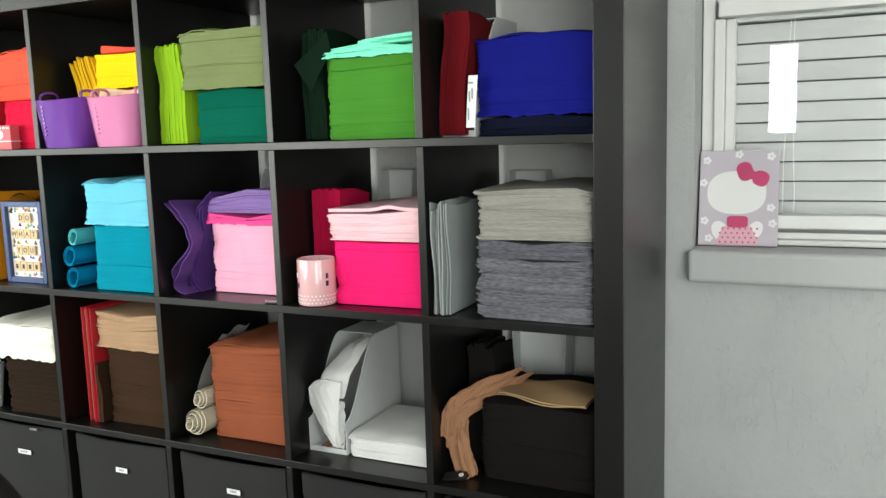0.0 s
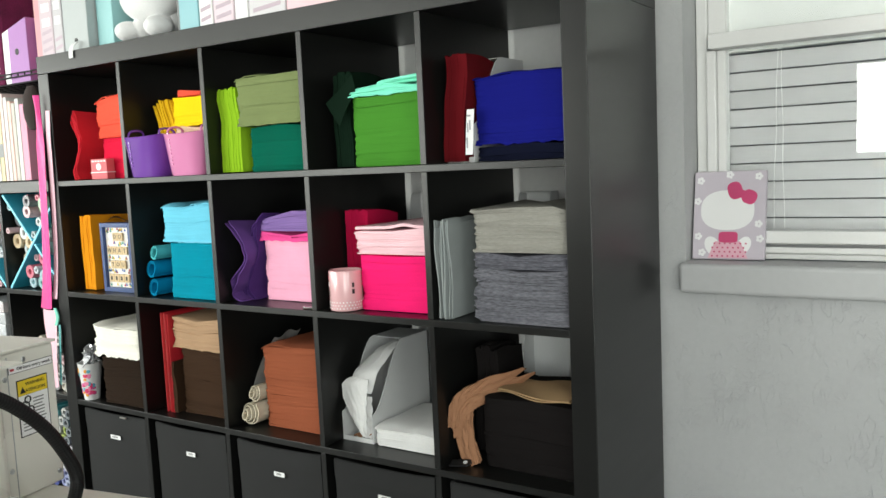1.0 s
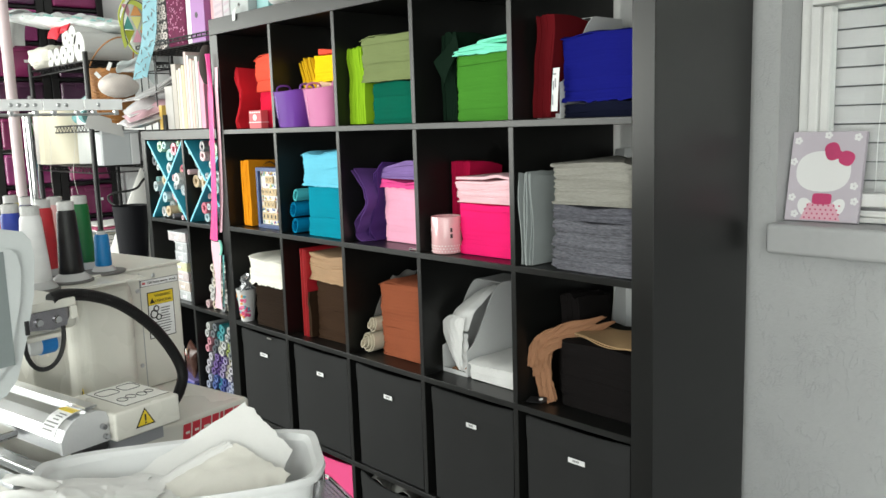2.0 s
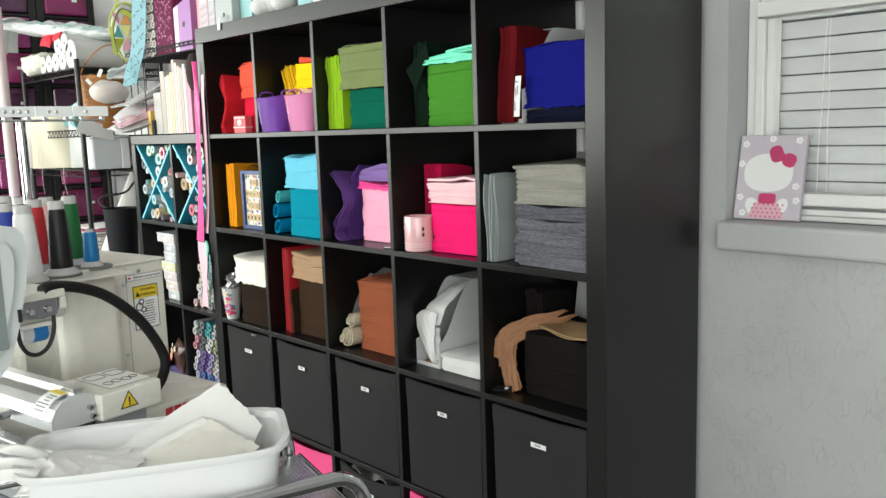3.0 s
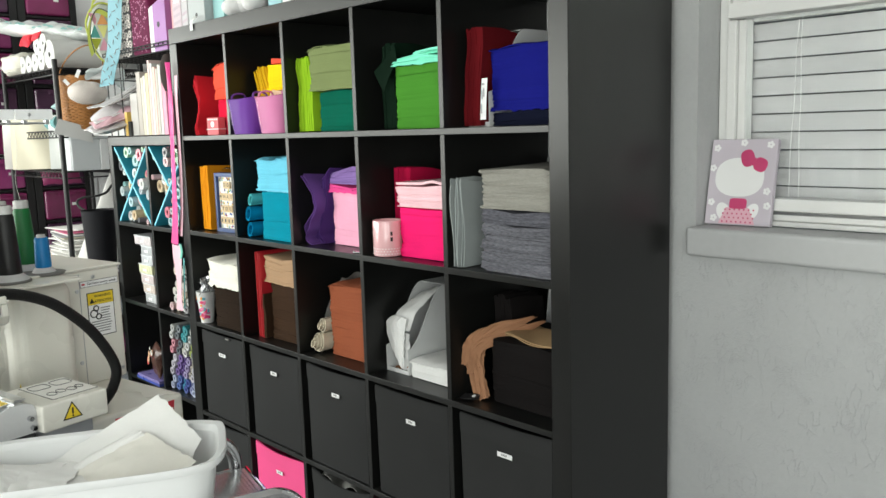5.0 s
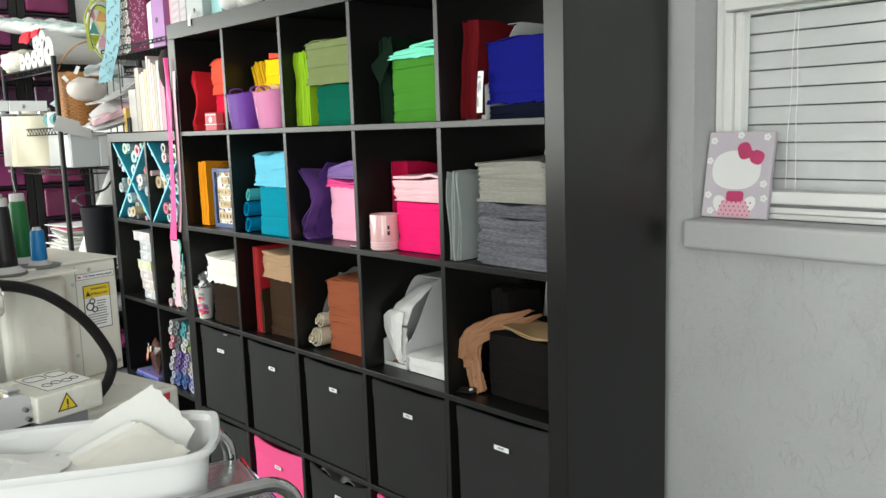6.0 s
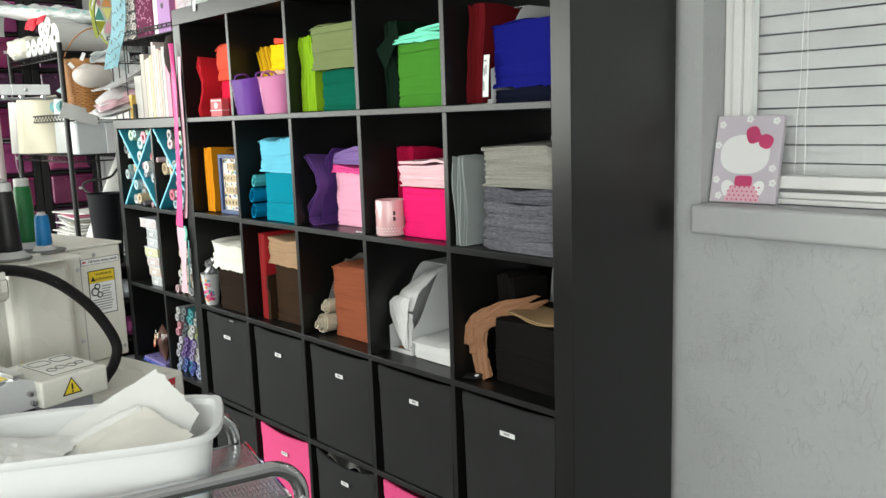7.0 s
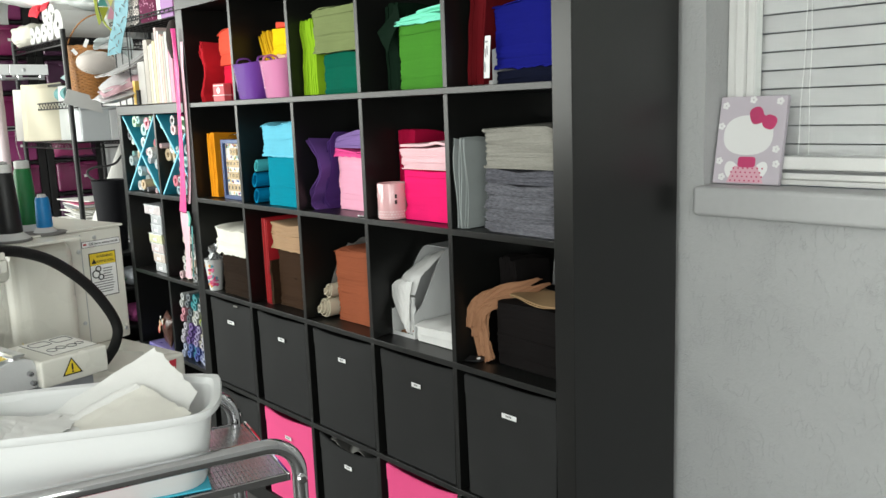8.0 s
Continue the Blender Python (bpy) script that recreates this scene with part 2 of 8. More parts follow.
# ---- room ----
def wall(name, boxes, material):
    bm = B()
    for q in boxes:
        box(bm, *q)
    return tagged(part(name, bm, material), kind="structure")


WX0, WX1, WZ0, WZ1 = 0.052, 1.0, 1.2, 2.1          # the window's opening in the north wall
N0, N1 = ROOM_N, ROOM_N + 0.2
wall("wall_north", [(ROOM_W, WX0, N0, N1, 0, ROOM_H), (WX1, ROOM_E, N0, N1, 0, ROOM_H), (WX0, WX1, N0, N1, 0, WZ0 - 0.012), (WX0, WX1, N0, N1, WZ1, ROOM_H)], WALL)
# the opening from x 0.95 to 2.45 is unseen, added for the southeast fill
S0, S1 = ROOM_S - 0.2, ROOM_S
wall("wall_south", [(ROOM_W, -4.4, S0, S1, 0, ROOM_H), (-2.2, -0.085, S0, S1, 0, ROOM_H), (0.085, 0.95, S0, S1, 0, ROOM_H), (2.45, ROOM_E, S0, S1, 0, ROOM_H), (0.95, 2.45, S0, S1, 0, 0.4), (0.95, 2.45, S0, S1, 2.5, ROOM_H), (-4.4, -2.2, S0, S1, 2.26, ROOM_H), (-4.4, -2.2, S0, S1, 0, 0.74),
                    (-0.085, 0.085, S0, S1, 2.0, ROOM_H), (-0.085, 0.085, S0, S1, 0, 0.7), (-0.085, 0.085, S0, S1, 1.36, 1.42), (-0.085, -0.01, S0, S1, 0.7, 1.36)], WALL)
wall("wall_west", [(ROOM_W - 0.2, ROOM_W, S0, -3.17, 0, ROOM_H), (ROOM_W - 0.2, ROOM_W, -0.83, N1, 0, ROOM_H), (ROOM_W - 0.2, ROOM_W, -3.17, -0.83, 0, 1.26), (ROOM_W - 0.2, ROOM_W, -3.17, -0.83, 2.23, ROOM_H)], WALL)
# unseen opening, added to go with the east fill lamp
wall("wall_east", [(ROOM_E, ROOM_E + 0.2, S0, -2.96, 0, ROOM_H), (ROOM_E, ROOM_E + 0.2, -1.64, N1, 0, ROOM_H), (ROOM_E, ROOM_E + 0.2, -2.96, -1.64, 0, 0.88), (ROOM_E, ROOM_E + 0.2, -2.96, -1.64, 2.22, ROOM_H)], WALL)
wall("floor", [(ROOM_W, ROOM_E, ROOM_S, ROOM_N, -0.1, 0)], FLOOR)
wall("ceiling", [(ROOM_W, ROOM_E, ROOM_S, ROOM_N, ROOM_H + 0.001, ROOM_H + 0.1)], CEIL)
ground = tagged(part("ground", bx(-60, 60, -60, 60, -0.3, -0.11), FLOOR), kind="structure")


# paler boards, with joints between them, on the wall behind the shelves
board_m = mat("pale_board", (0.66, 0.665, 0.66), 0.6, var=0.06, scale=4, bump=0.15, fine=60, depth=0.001)
wall("wall_panel", [(-1.84 + 0.615 * k, -1.228 + 0.615 * k - (0.045 if k == 2 else 0), 0.432, 0.4385, 0.02, 1.95) for k in range(3)], board_m)


# ---- the window in the north wall ----
def window():
    sill_m = mat("sill_paint", (0.45, 0.455, 0.46), 0.5, var=0.05, scale=6, bump=0.25, fine=60, depth=0.001)
    w = thing("window_1", "white aluminium single-hung window with a closed slatted blind behind the glass", "window", 0.5, 0.53, WZ0, kind="structure")
    cx, cz = 0.5, WZ0

    def loc(x0, x1, y0, y1, z0, z1, bev=0.0):
        return bx(x0 - cx, x1 - cx, y0 - 0.53, y1 - 0.53, z0 - cz, z1 - cz, bev=bev)

    fr = part("window_frame", loc(WX0 + 0.002, 0.0805, 0.54, 0.62, WZ0, WZ1 - 0.002, 0.003), PAINT_WHITE, w)
    part("upper_stile", loc(0.081, 0.1225, 0.548, 0.60, 1.739, WZ1 - 0.004, 0.003), PAINT_WHITE, fr)
    part("inner_jamb", loc(0.081, 0.1035, 0.527, 0.58, WZ0 + 0.03, 1.70, 0.003), PAINT_WHITE, fr)
    part("jamb_strip", loc(0.104, 0.1235, 0.54, 0.58, WZ0 + 0.03, 1.70, 0.003), PAINT_WHITE, fr)
    part("window_frame", loc(WX1 - 0.04, WX1 - 0.002, 0.52, 0.62, WZ0, WZ1 - 0.002, 0.003), PAINT_WHITE, w)
    part("meeting_rail", loc(0.0905, WX1 - 0.042, 0.508, 0.57, 1.702, 1.738, 0.003), PAINT_WHITE, w)
    part("lower_rail", loc(0.113, WX1 - 0.042, 0.512, 0.566, 1.238, 1.268, 0.003), PAINT_WHITE, w)
    part("sill_track", loc(0.0905, WX1 - 0.042, 0.512, 0.60, WZ0 + 0.001, 1.213, 0.002), PAINT_WHITE, w)
    part("sill_track", loc(0.0905, WX1 - 0.042, 0.53, 0.60, 1.2135, 1.228, 0.002), PAINT_WHITE, w)
    part("head_rail", loc(0.0905, WX1 - 0.042, 0.512, 0.6, 2.06, WZ1 - 0.002, 0.003), PAINT_WHITE, w)
    clear = glass("window_glass", (0.93, 0.96, 0.95))
    for z0, z1, y in ((1.268, 1.702, 0.545), (1.738, 2.06, 0.56)):
        p = part("pane", loc(0.112, WX1 - 0.042, y, y + 0.004, z0, z1), clear, w)
        p.visible_shadow = False
    sb = B()
    box(sb, 0.046, 1.35, 0.398, 0.512, 1.129, WZ0, bev=0.010, seg=3)
    tagged(part("window_sill", sb, sill_m, label="thick grey painted window sill with rounded edges"), kind="structure")
    # blind: wide slats tilted almost shut
    bl = thing("window_blind", "closed white slatted window blind with pull cords behind glass", "blind", 0.5, 0.6, 1.2)
    slat_m = mat("blind_slat", (0.475, 0.465, 0.475), 0.5, var=0.04, bump=0.02)
    first = None
    for i in range(10):
        z = 1.2698 + i * 0.0445
        if first is None:
            bm = B()
            sheet(lambda u, v: (-0.405 + 0.88 * u, 0.0015 * math.sin(math.pi * v) + 0.006 * v, -0.0205 + 0.0408 * v), 2, 5, 0.0028, bm)
            first = part("slat", bm, slat_m, bl, smooth=False)
            first.location = (0, 0, z - 1.2)
        else:
            o = first.copy()
            scene.collection.objects.link(o)
            o.parent = bl
            o.location = (0, 0, z - 1.2)
    for x in (-0.265, -0.258):
        bm = B()
        tube(bm, [(x + 0.0012 * math.sin(k * 0.9 + x * 90) + 0.0006 * k * (1 if x > -0.262 else -1), -0.018 - 0.001 * k, 0.515 - k * 0.03) for k in range(17)], 0.0009, 5)
        part("pull_cord", bm, PAINT_WHITE, bl)
    part("bottom_rail", bx(-0.385, 0.475, -0.01, 0.02, 0.01, 0.05, bev=0.004), slat_m, bl)
    # plain white sheet added to give the upper sash its even brightness
    part("valance", bx(-0.405, 0.475, -0.012, 0.03, 0.4965, 0.885, bev=0.003), mat("upper_blank_white", (0.68, 0.68, 0.67), 0.5, var=0.05), bl)
    yard = mat("yard_shade", (0.2, 0.205, 0.2), 0.9, var=0.5, scale=6, bump=0)
    tagged(part("backdrop", bx(-0.6, 1.9, 1.4, 1.45, 0, 2.9), yard), kind="structure")


window()


# ---- the canvas on the sill ----
def canvas():
    c = thing("canvas_print", "small lilac canvas with white and pink shapes on the sill", "picture", 0.141, 0.475, WZ0 + 0.001, 2)
    c.matrix_world = pose(0.141, 0.472, WZ0 + 0.003, -11.5, 0, 2)
    lil = mat("canvas_lilac", (0.55, 0.50, 0.56), 0.8, var=0.04, scale=30, bump=0.2, fine=600, depth=0.0005)
    white = mat("canvas_white", (0.78, 0.78, 0.78), 0.8, var=0.02, bump=0.1, fine=600, depth=0.0005)
    pink = mat("canvas_glitter_pink", (0.55, 0.05, 0.16), 0.5, var=0.35, fine=900, bump=0.4)
    pale = mat("canvas_pale_pink", (0.72, 0.42, 0.5), 0.8, var=0.04, bump=0.1)
    part("stretched_canvas", bx(-0.083, 0.083, 0, 0.016, 0, 0.212, bev=0.002), lil, c)
    yy = -0.0006

    def blob(nm, m, cx, cz, rx, rz, dy=0.0, rot=0, n=28, p=2.0):
        pts = []
        for k in range(n):
            t = 2 * math.pi * k / n
            x = rx * math.copysign(abs(math.cos(t)) ** (2 / p), math.cos(t))
            z = rz * math.copysign(abs(math.sin(t)) ** (2 / p), math.sin(t))
            cr, sr = math.cos(rot), math.sin(rot)
            pts.append((cx + x * cr - z * sr, yy - dy, cz + x * sr + z * cr))
        return part(nm, extrude_poly(B(), pts, (0, 0.0008, 0)), m, c)

    blob("white_shape", white, -0.004, 0.118, 0.062, 0.048, p=2.4)
    blob("white_shape", white, -0.036, 0.032, 0.017, 0.024, 0.0, 0.5)
    blob("white_shape", white, 0.036, 0.034, 0.015, 0.022, 0.0, -0.5)
    blob("pink_shape", pink, 0.013, 0.165, 0.017, 0.021, 0.0005, 0.3, p=2.6)
    blob("pink_shape", pink, 0.046, 0.149, 0.017, 0.017, 0.0005, -0.4, p=2.6)
    blob("pink_shape", pink, 0.028, 0.157, 0.010, 0.010, 0.001)
    blob("pink_shape", pink, 0.0, 0.053, 0.022, 0.013, 0.0006, p=5)
    pts = [(-0.030, yy - 0.0005, 0.043), (0.028, yy - 0.0005, 0.043), (0.046, yy - 0.0005, 0.003), (-0.046, yy - 0.0005, 0.003)]
    part("pale_shape", extrude_poly(B(), pts, (0, 0.0009, 0)), pale, c)
    for r in range(4):
        for k in range(7):
            blob("dot", pink, -0.036 + k * 0.012 + (r % 2) * 0.005, 0.008 + r * 0.010, 0.0022, 0.0022, 0.0010, n=8)
    for fx, fz in ((-0.068, 0.19), (0.066, 0.198), (-0.07, 0.055), (0.072, 0.05), (-0.06, 0.016), (0.068, 0.085), (0.0, 0.203), (-0.074, 0.14)):
        for k in range(5):
            t = 2 * math.pi * k / 5
            blob("petal", white, fx + 0.0055 * math.cos(t), fz + 0.0055 * math.sin(t), 0.004, 0.004, 0.0002, n=8)


canvas()

# ---- the five by five cube shelf ----
SX1, SX0, SH, SD, FT, BT, CELL = 0.0, -1.849, 1.849, 0.405, 0.055, 0.016, 0.335


def cube_shelf(name, label, x0, y0, cols, rows, ft, cell_w, cell_h, depth):
    w, h = cols * cell_w + (cols - 1) * BT + 2 * ft, rows * cell_h + (rows - 1) * BT + 2 * ft
    s = thing(name, label, "shelf", x0 + w / 2, y0 + depth / 2, 0)
    X, Y = w / 2, depth / 2
    part("side_panel", bx(-X, -X + ft, -Y, Y, 0, h - ft - 0.0005, bev=0.0015), BLACKWOOD, s)
    part("side_panel", bx(X - ft, X, -Y, Y, 0, h - ft - 0.0005, bev=0.0015), BLACKWOOD, s)
    part("top_panel", bx(-X, X, -Y, Y, h - ft, h, bev=0.0015), BLACKWOOD, s)
    part("bottom_panel", bx(-X + ft, X - ft, -Y + 0.001, Y, 0, ft, bev=0.0015), BLACKWOOD, s)
    for r in range(1, rows):
        z = ft + r * cell_h + (r - 1) * BT
        part("shelf_board", bx(-X + ft + 0.0003, X - ft - 0.0003, -Y + 0.0005, Y, z, z + BT, bev=0.001), BLACKWOOD, s)
    for c in range(1, cols):
        for r in range(rows):
            x = -X + ft + c * cell_w + (c - 1) * BT
            z = ft + r * (cell_h + BT)
            part("divider", bx(x, x + BT, -Y + 0.0015, Y, z + 0.0003, z + cell_h - 0.0003, bev=0.001), BLACKWOOD, s)
    return s


cube_shelf("cube_shelf", "large black-brown cube shelf of five by five open compartments", SX0, 0.0, 5, 5, FT, CELL, CELL, SD)


def cell(c, r):
    """Left inner edge and floor of compartment c (from the left), r (from the top)."""
    return SX0 + FT + (c - 1) * (CELL + BT), SH - FT - CELL * r - BT * (r - 1)


# ---- felt ----
RNG = random.Random(7)


def felt_stack(c, r, x0, x1, z0, h, colour, label, y0=0.03, y1=0.30, bundles=4, layer=0.0034, wave=0.004, lean=0.0, sag=0.0, offs=0.0022, jag=0.0005, taper=0.0, groove=0.0002, loose=0.35, lip=0.0, flap=0.0, crisp=False):
    """Folded felt sheets in a pile: each layer has its own slightly uneven, rounded edge; layers hang together in bundles."""
    cx, cz = cell(c, r)
    X, Y = (x1 - x0) / 2, (y1 - y0) / 2
    t = thing("felt_stack", label, "fabric", cx + (x0 + x1) / 2, (y0 + y1) / 2, cz + z0, group="folded felt piles")
    n = max(3, round(h / layer))
    lh = h / n
    ph = [RNG.uniform(0, 6.28) for _ in range(6)]
    cuts = sorted(RNG.sample(range(1, n), min(bundles - 1, n - 1))) + [n]
    start, rot, wide = 0, 0.0, 0.0
    xc = (x0 + x1) / 2
    P = 72

    def ring(k, inset, z, ox, oy, seed):
        vs = []
        for i in range(P):
            a = 2 * math.pi * i / P
            ca, sa = math.cos(a), math.sin(a)
            ins = inset * max(0.0, min(1.3, 0.45 + 2.2 * noise.noise(Vector((ca * 3.1, sa * 3.1, seed * 0.61)))))
            x = math.copysign(abs(ca) ** 0.13, ca) * (X - ins)
            y = math.copysign(abs(sa) ** 0.13, sa) * (Y - ins)
            j = noise.noise(Vector((x * 40, y * 40, seed * 3.1))) * jag + noise.noise(Vector((x * 9, y * 9, seed * 0.37))) * 2.2 * jag
            f = 1 + j / max(X, 0.02)
            u = z / h
            zz = z + u * (wave * math.sin(x * 30 + ph[0]) + 0.6 * wave * math.sin(x * 57 + ph[1] + y * 14) + sag * (x / X)) + 0.5 * wave * math.sin(3.1 * u * 6 + ph[2]) * math.sin(x * 22 + ph[3]) * min(1, u * 4) * min(1, (1 - u) * 3 + 0.2)
            px = x * f * (1 - taper * u) * (1 + wide) + ox + lean * u - rot * y
            px += (0.0055 * noise.noise(Vector((y * 7, u * 5, ph[5]))) + 0.0022 * noise.noise(Vector((y * 15, z * 120, ph[1])))) * (1 if x < 0 else 0.4)
            py = y * f + oy + rot * x + 0.0026 * noise.noise(Vector((x * 11, z * 45, ph[4]))) + 0.0008 * noise.noise(Vector((x * 34, z * 150, ph[0])))
            vs.append((min(0.3335 - xc, max(0.0015 - xc, px)), py, max(0.0004, zz)))
        return vs

    for bi, end in enumerate(cuts):
        ox, oy = RNG.uniform(-offs, offs) * 0.7, RNG.uniform(-offs, offs) * 0.4
        rot, wide = loose * RNG.uniform(-0.012, 0.012), loose * RNG.uniform(-0.03, 0.014)
        bm = B()
        prev = None
        for k in range(start, end):
            seed = k + 100 * bi + ph[4]
            jx, jy = RNG.uniform(-1, 1) * jag * 1.3, RNG.uniform(-1, 1) * jag * 0.4
            g0 = 0.0016 if k == start else groove
            g1 = 0.0012 if k == end - 1 else groove
            for q, (ins, fz) in enumerate(((g0, 0.02), (0.0, 0.3), (0.0, 0.7), (g1, 0.98))):
                vs = [bm.verts.new(v) for v in ring(k, ins, (k + fz) * lh, ox + jx, oy + jy, seed)]
                if prev:
                    for i in range(P):
                        bm.faces.new((prev[i], prev[(i + 1) % P], vs[(i + 1) % P], vs[i]))
                else:
                    bm.faces.new(vs[::-1])
                prev = vs
        # a lightly domed, uneven lid over the last layer
        for f in (0.86, 0.62, 0.36, 0.14):
            ring_in = []
            for v in prev0 if f < 0.86 else prev:
                q = Vector((ox + lean * end / n, oy, 0)).lerp(v.co, f)
                ring_in.append(bm.verts.new((q.x, q.y, v.co.z * f + (1 - f) * (h * end / n) + 0.0022 * (1 - f) + 0.003 * noise.noise(Vector((q.x * 16, q.y * 16, ph[2]))) * (1 - f))))
            if f == 0.86:
                prev0 = prev
            for i in range(P):
                bm.faces.new((prev[i], prev[(i + 1) % P], ring_in[(i + 1) % P], ring_in[i]))
            prev = ring_in
        bm.faces.new(prev)
        part("folded_sheet", bm, felt(*colour), t, smooth=not crisp)
        start = end
    if lip:
        # the lowest sheet sags over what lies below it, with a ragged edge
        def hem(u, v):
            x = -X + 2 * X * u
            e = noise.noise(Vector((x * 38, ph[0], 0))) + 0.6 * noise.noise(Vector((x * 95, ph[1], 0)))
            return (x * 0.975, -Y + 0.0035 - 0.0052 * math.sin(v * 1.57) + 0.0008 * e, 0.007 - v * (0.007 + lip * (0.45 + 0.8 * e)))
        part("folded_sheet", sheet(hem, 40, 5, 0.0022), felt(*colour), t, smooth=True)
    if flap:
        # the top sheet is askew: its front edge hangs a little over the pile, ragged and wavy
        def loose_top(u, v):
            x = -X + 2 * X * u
            e = noise.noise(Vector((x * 20, ph[3], 2))) + 0.5 * noise.noise(Vector((x * 70, ph[2], 5)))
            d = max(0.0, 1 - v * 7)
            z = h + 0.004 + wave * math.sin(x * 30 + ph[0]) + 0.6 * wave * math.sin(x * 57 + ph[1]) + sag * (x / X) + 0.0016 * noise.noise(Vector((x * 30, v * 5, ph[4])))
            return (x * (0.985 + 0.012 * math.sin(v * 5 + ph[5])), -Y - 0.0015 * d + (2 * Y - 0.01) * v, z - d * d * (0.003 + 0.35 * flap * (0.6 + 0.8 * e)) + 0.0015 * (1 - d))
        part("folded_sheet", sheet(loose_top, 44, 18, 0.0022), felt(*colour), t, smooth=True)
    return t


def felt_upright(c, r, colour, label, xb, xt, h, n, y0=0.02, y1=0.26, gap=0.005, wave=0.006, fan=0.0, drop=0.0, thick=0.003, curl=0.0, seed=1, bow=0.0, ragged=0.012, tight=False):
    """Felt sheets standing on edge side by side: xb and xt are where the first one stands and ends at the top."""
    cx, cz = cell(c, r)
    rg = random.Random(seed)
    t = thing("upright_felt", label, "fabric", cx + xb, (y0 + y1) / 2, cz + 0.0008, group="upright felt sheets")
    L = y1 - y0
    ph = rg.uniform(0, 6)
    for i in range(n):
        hh = h - rg.uniform(0, ragged) - i * drop
        yo = rg.uniform(-0.006, 0.006) * (0.16 if tight else 1)
        w2 = 1.0 + i * 0.012 if tight else rg.uniform(0.7, 1.3)

        def fn(u, v, i=i, hh=hh, yo=yo, w2=w2):
            z = hh * u
            x = (xt - xb) * u + i * (gap + fan * u) + wave * w2 * math.sin(u * 6.5 + ph + v * 1.6) * u + bow * math.sin(math.pi * u) + curl * max(0, u - 0.7) ** 2 * 8
            y = -L / 2 + yo + (L - 0.01) * v + (0.004 * math.sin(u * 5 + i) if not tight else 0.004 * noise.noise(Vector((u * 4, i * 0.22, seed))) + 0.0012 * noise.noise(Vector((u * 14, i * 0.6, seed))))
            zz = z - 0.014 * v * v * u - (0.002 if tight else 0.006) * math.sin(v * 7 + i) * u * u
            return (x, y, zz + thick / 2)

        part("felt_sheet", sheet(fn, 18, 8, thick), felt(*colour), t, smooth=True)
    return t


def magazine_file(c, r, x0, w, h=0.3, y0=0.035, depth=0.25, low=0.09, label="open grey-white cardboard magazine file"):
    """A card file with an S-shaped cut side, open towards the front."""
    cx, cz = cell(c, r)
    t = thing("magazine_file", label, "storage file", cx + x0 + w / 2, y0 + depth / 2, cz + 0.0006, group="magazine files")
    prof = [(0, 0), (depth, 0), (depth, h), (depth * 0.55, h)]
    for k in range(1, 12):
        u = k / 12
        s = u * u * (3 - 2 * u)
        prof.append((depth * (0.55 - 0.55 * u), h - (h - low) * s))
    prof.append((0, low))
    for nm, x in (("side_panel", -w / 2), ("side_panel", w / 2 - 0.002)):
        part(nm, extrude_poly(B(), [(x, y - depth / 2, z) for y, z in prof], (0.002, 0, 0)), CARD, t)
    part("back_panel", bx(-w / 2 + 0.0022, w / 2 - 0.0022, depth / 2 - 0.002, depth / 2, 0.002, h), CARD, t)
    part("bottom_panel", bx(-w / 2 + 0.0022, w / 2 - 0.0022, -depth / 2, depth / 2 - 0.0022, 0, 0.002), CARD, t)
    part("top_flap", bx(-w / 2 + 0.0022, w / 2 - 0.0022, depth * 0.06, depth / 2 - 0.0022, h - 0.002, h), CARD, t)
    part("front_lip", bx(-w / 2 + 0.0022, w / 2 - 0.0022, -depth / 2, -depth / 2 + 0.002, 0.0022, 0.012), CARD, t)
    return t


def drape(name, label, category, c, r, fn, colour, nu=24, nv=10, thick=0.0022, soft=True):
    cx, cz = cell(c, r)
    pts = [Vector(fn(i / 6, j / 6)) for i in range(7) for j in range(7)]
    lo = Vector((sum(p.x for p in pts) / 49, sum(p.y for p in pts) / 49, min(p.z for p in pts)))
    bm = sheet(fn, nu, nv, thick)
    shift(bm, -lo)
    ob = part(name, bm, felt(*colour), smooth=soft)
    ob.location = Vector((cx, 0, cz)) + lo
    return tagged(ob, label, category)


def lerp_path(pts, u):
    """A smooth way through a few control places."""
    n = len(pts) - 1
    k = min(n - 1, int(u * n))
    f = u * n - k
    p = [Vector(pts[max(0, min(n, k + d))]) for d in (-1, 0, 1, 2)]
    return 0.5 * (2 * p[1] + (p[2] - p[0]) * f + (2 * p[0] - 5 * p[1] + 4 * p[2] - p[3]) * f * f + (3 * p[1] - p[0] - 3 * p[2] + p[3]) * f ** 3)


def back(way, dy, dx):
    """The same way, set deeper into the shelf."""
    return [(x + dx, y + dy, z) for x, y, z in way]


def hung(left, right, seed, amp=0.006, freq=9.0, puff=0.004, rag=0.006):
    """Cloth between two edges with sharp lengthwise folds, small cross creases and ragged rims."""
    def fold(x):
        return 2 * abs((x % 1.0) - 0.5) - 0.5

    def fn(u, v):
        a, b = lerp_path(left, u), lerp_path(right, u)
        e = rag * noise.noise(Vector((u * 14, seed * 2.1, 0))) * abs(2 * v - 1)
        p = a.lerp(b, v + e * 12 * (v - 0.5))
        w = noise.noise(Vector((u * 2.5, seed * 1.7, 3)))
        f = amp * fold(v * 2.2 + w * 1.1 + seed * 0.37) + 0.6 * amp * fold(u * freq * 0.45 + v * 1.3 + 2 * w)
        return p + Vector((0.3 * f, -puff * math.sin(math.pi * v) - abs(f), 0.6 * f))
    return fn


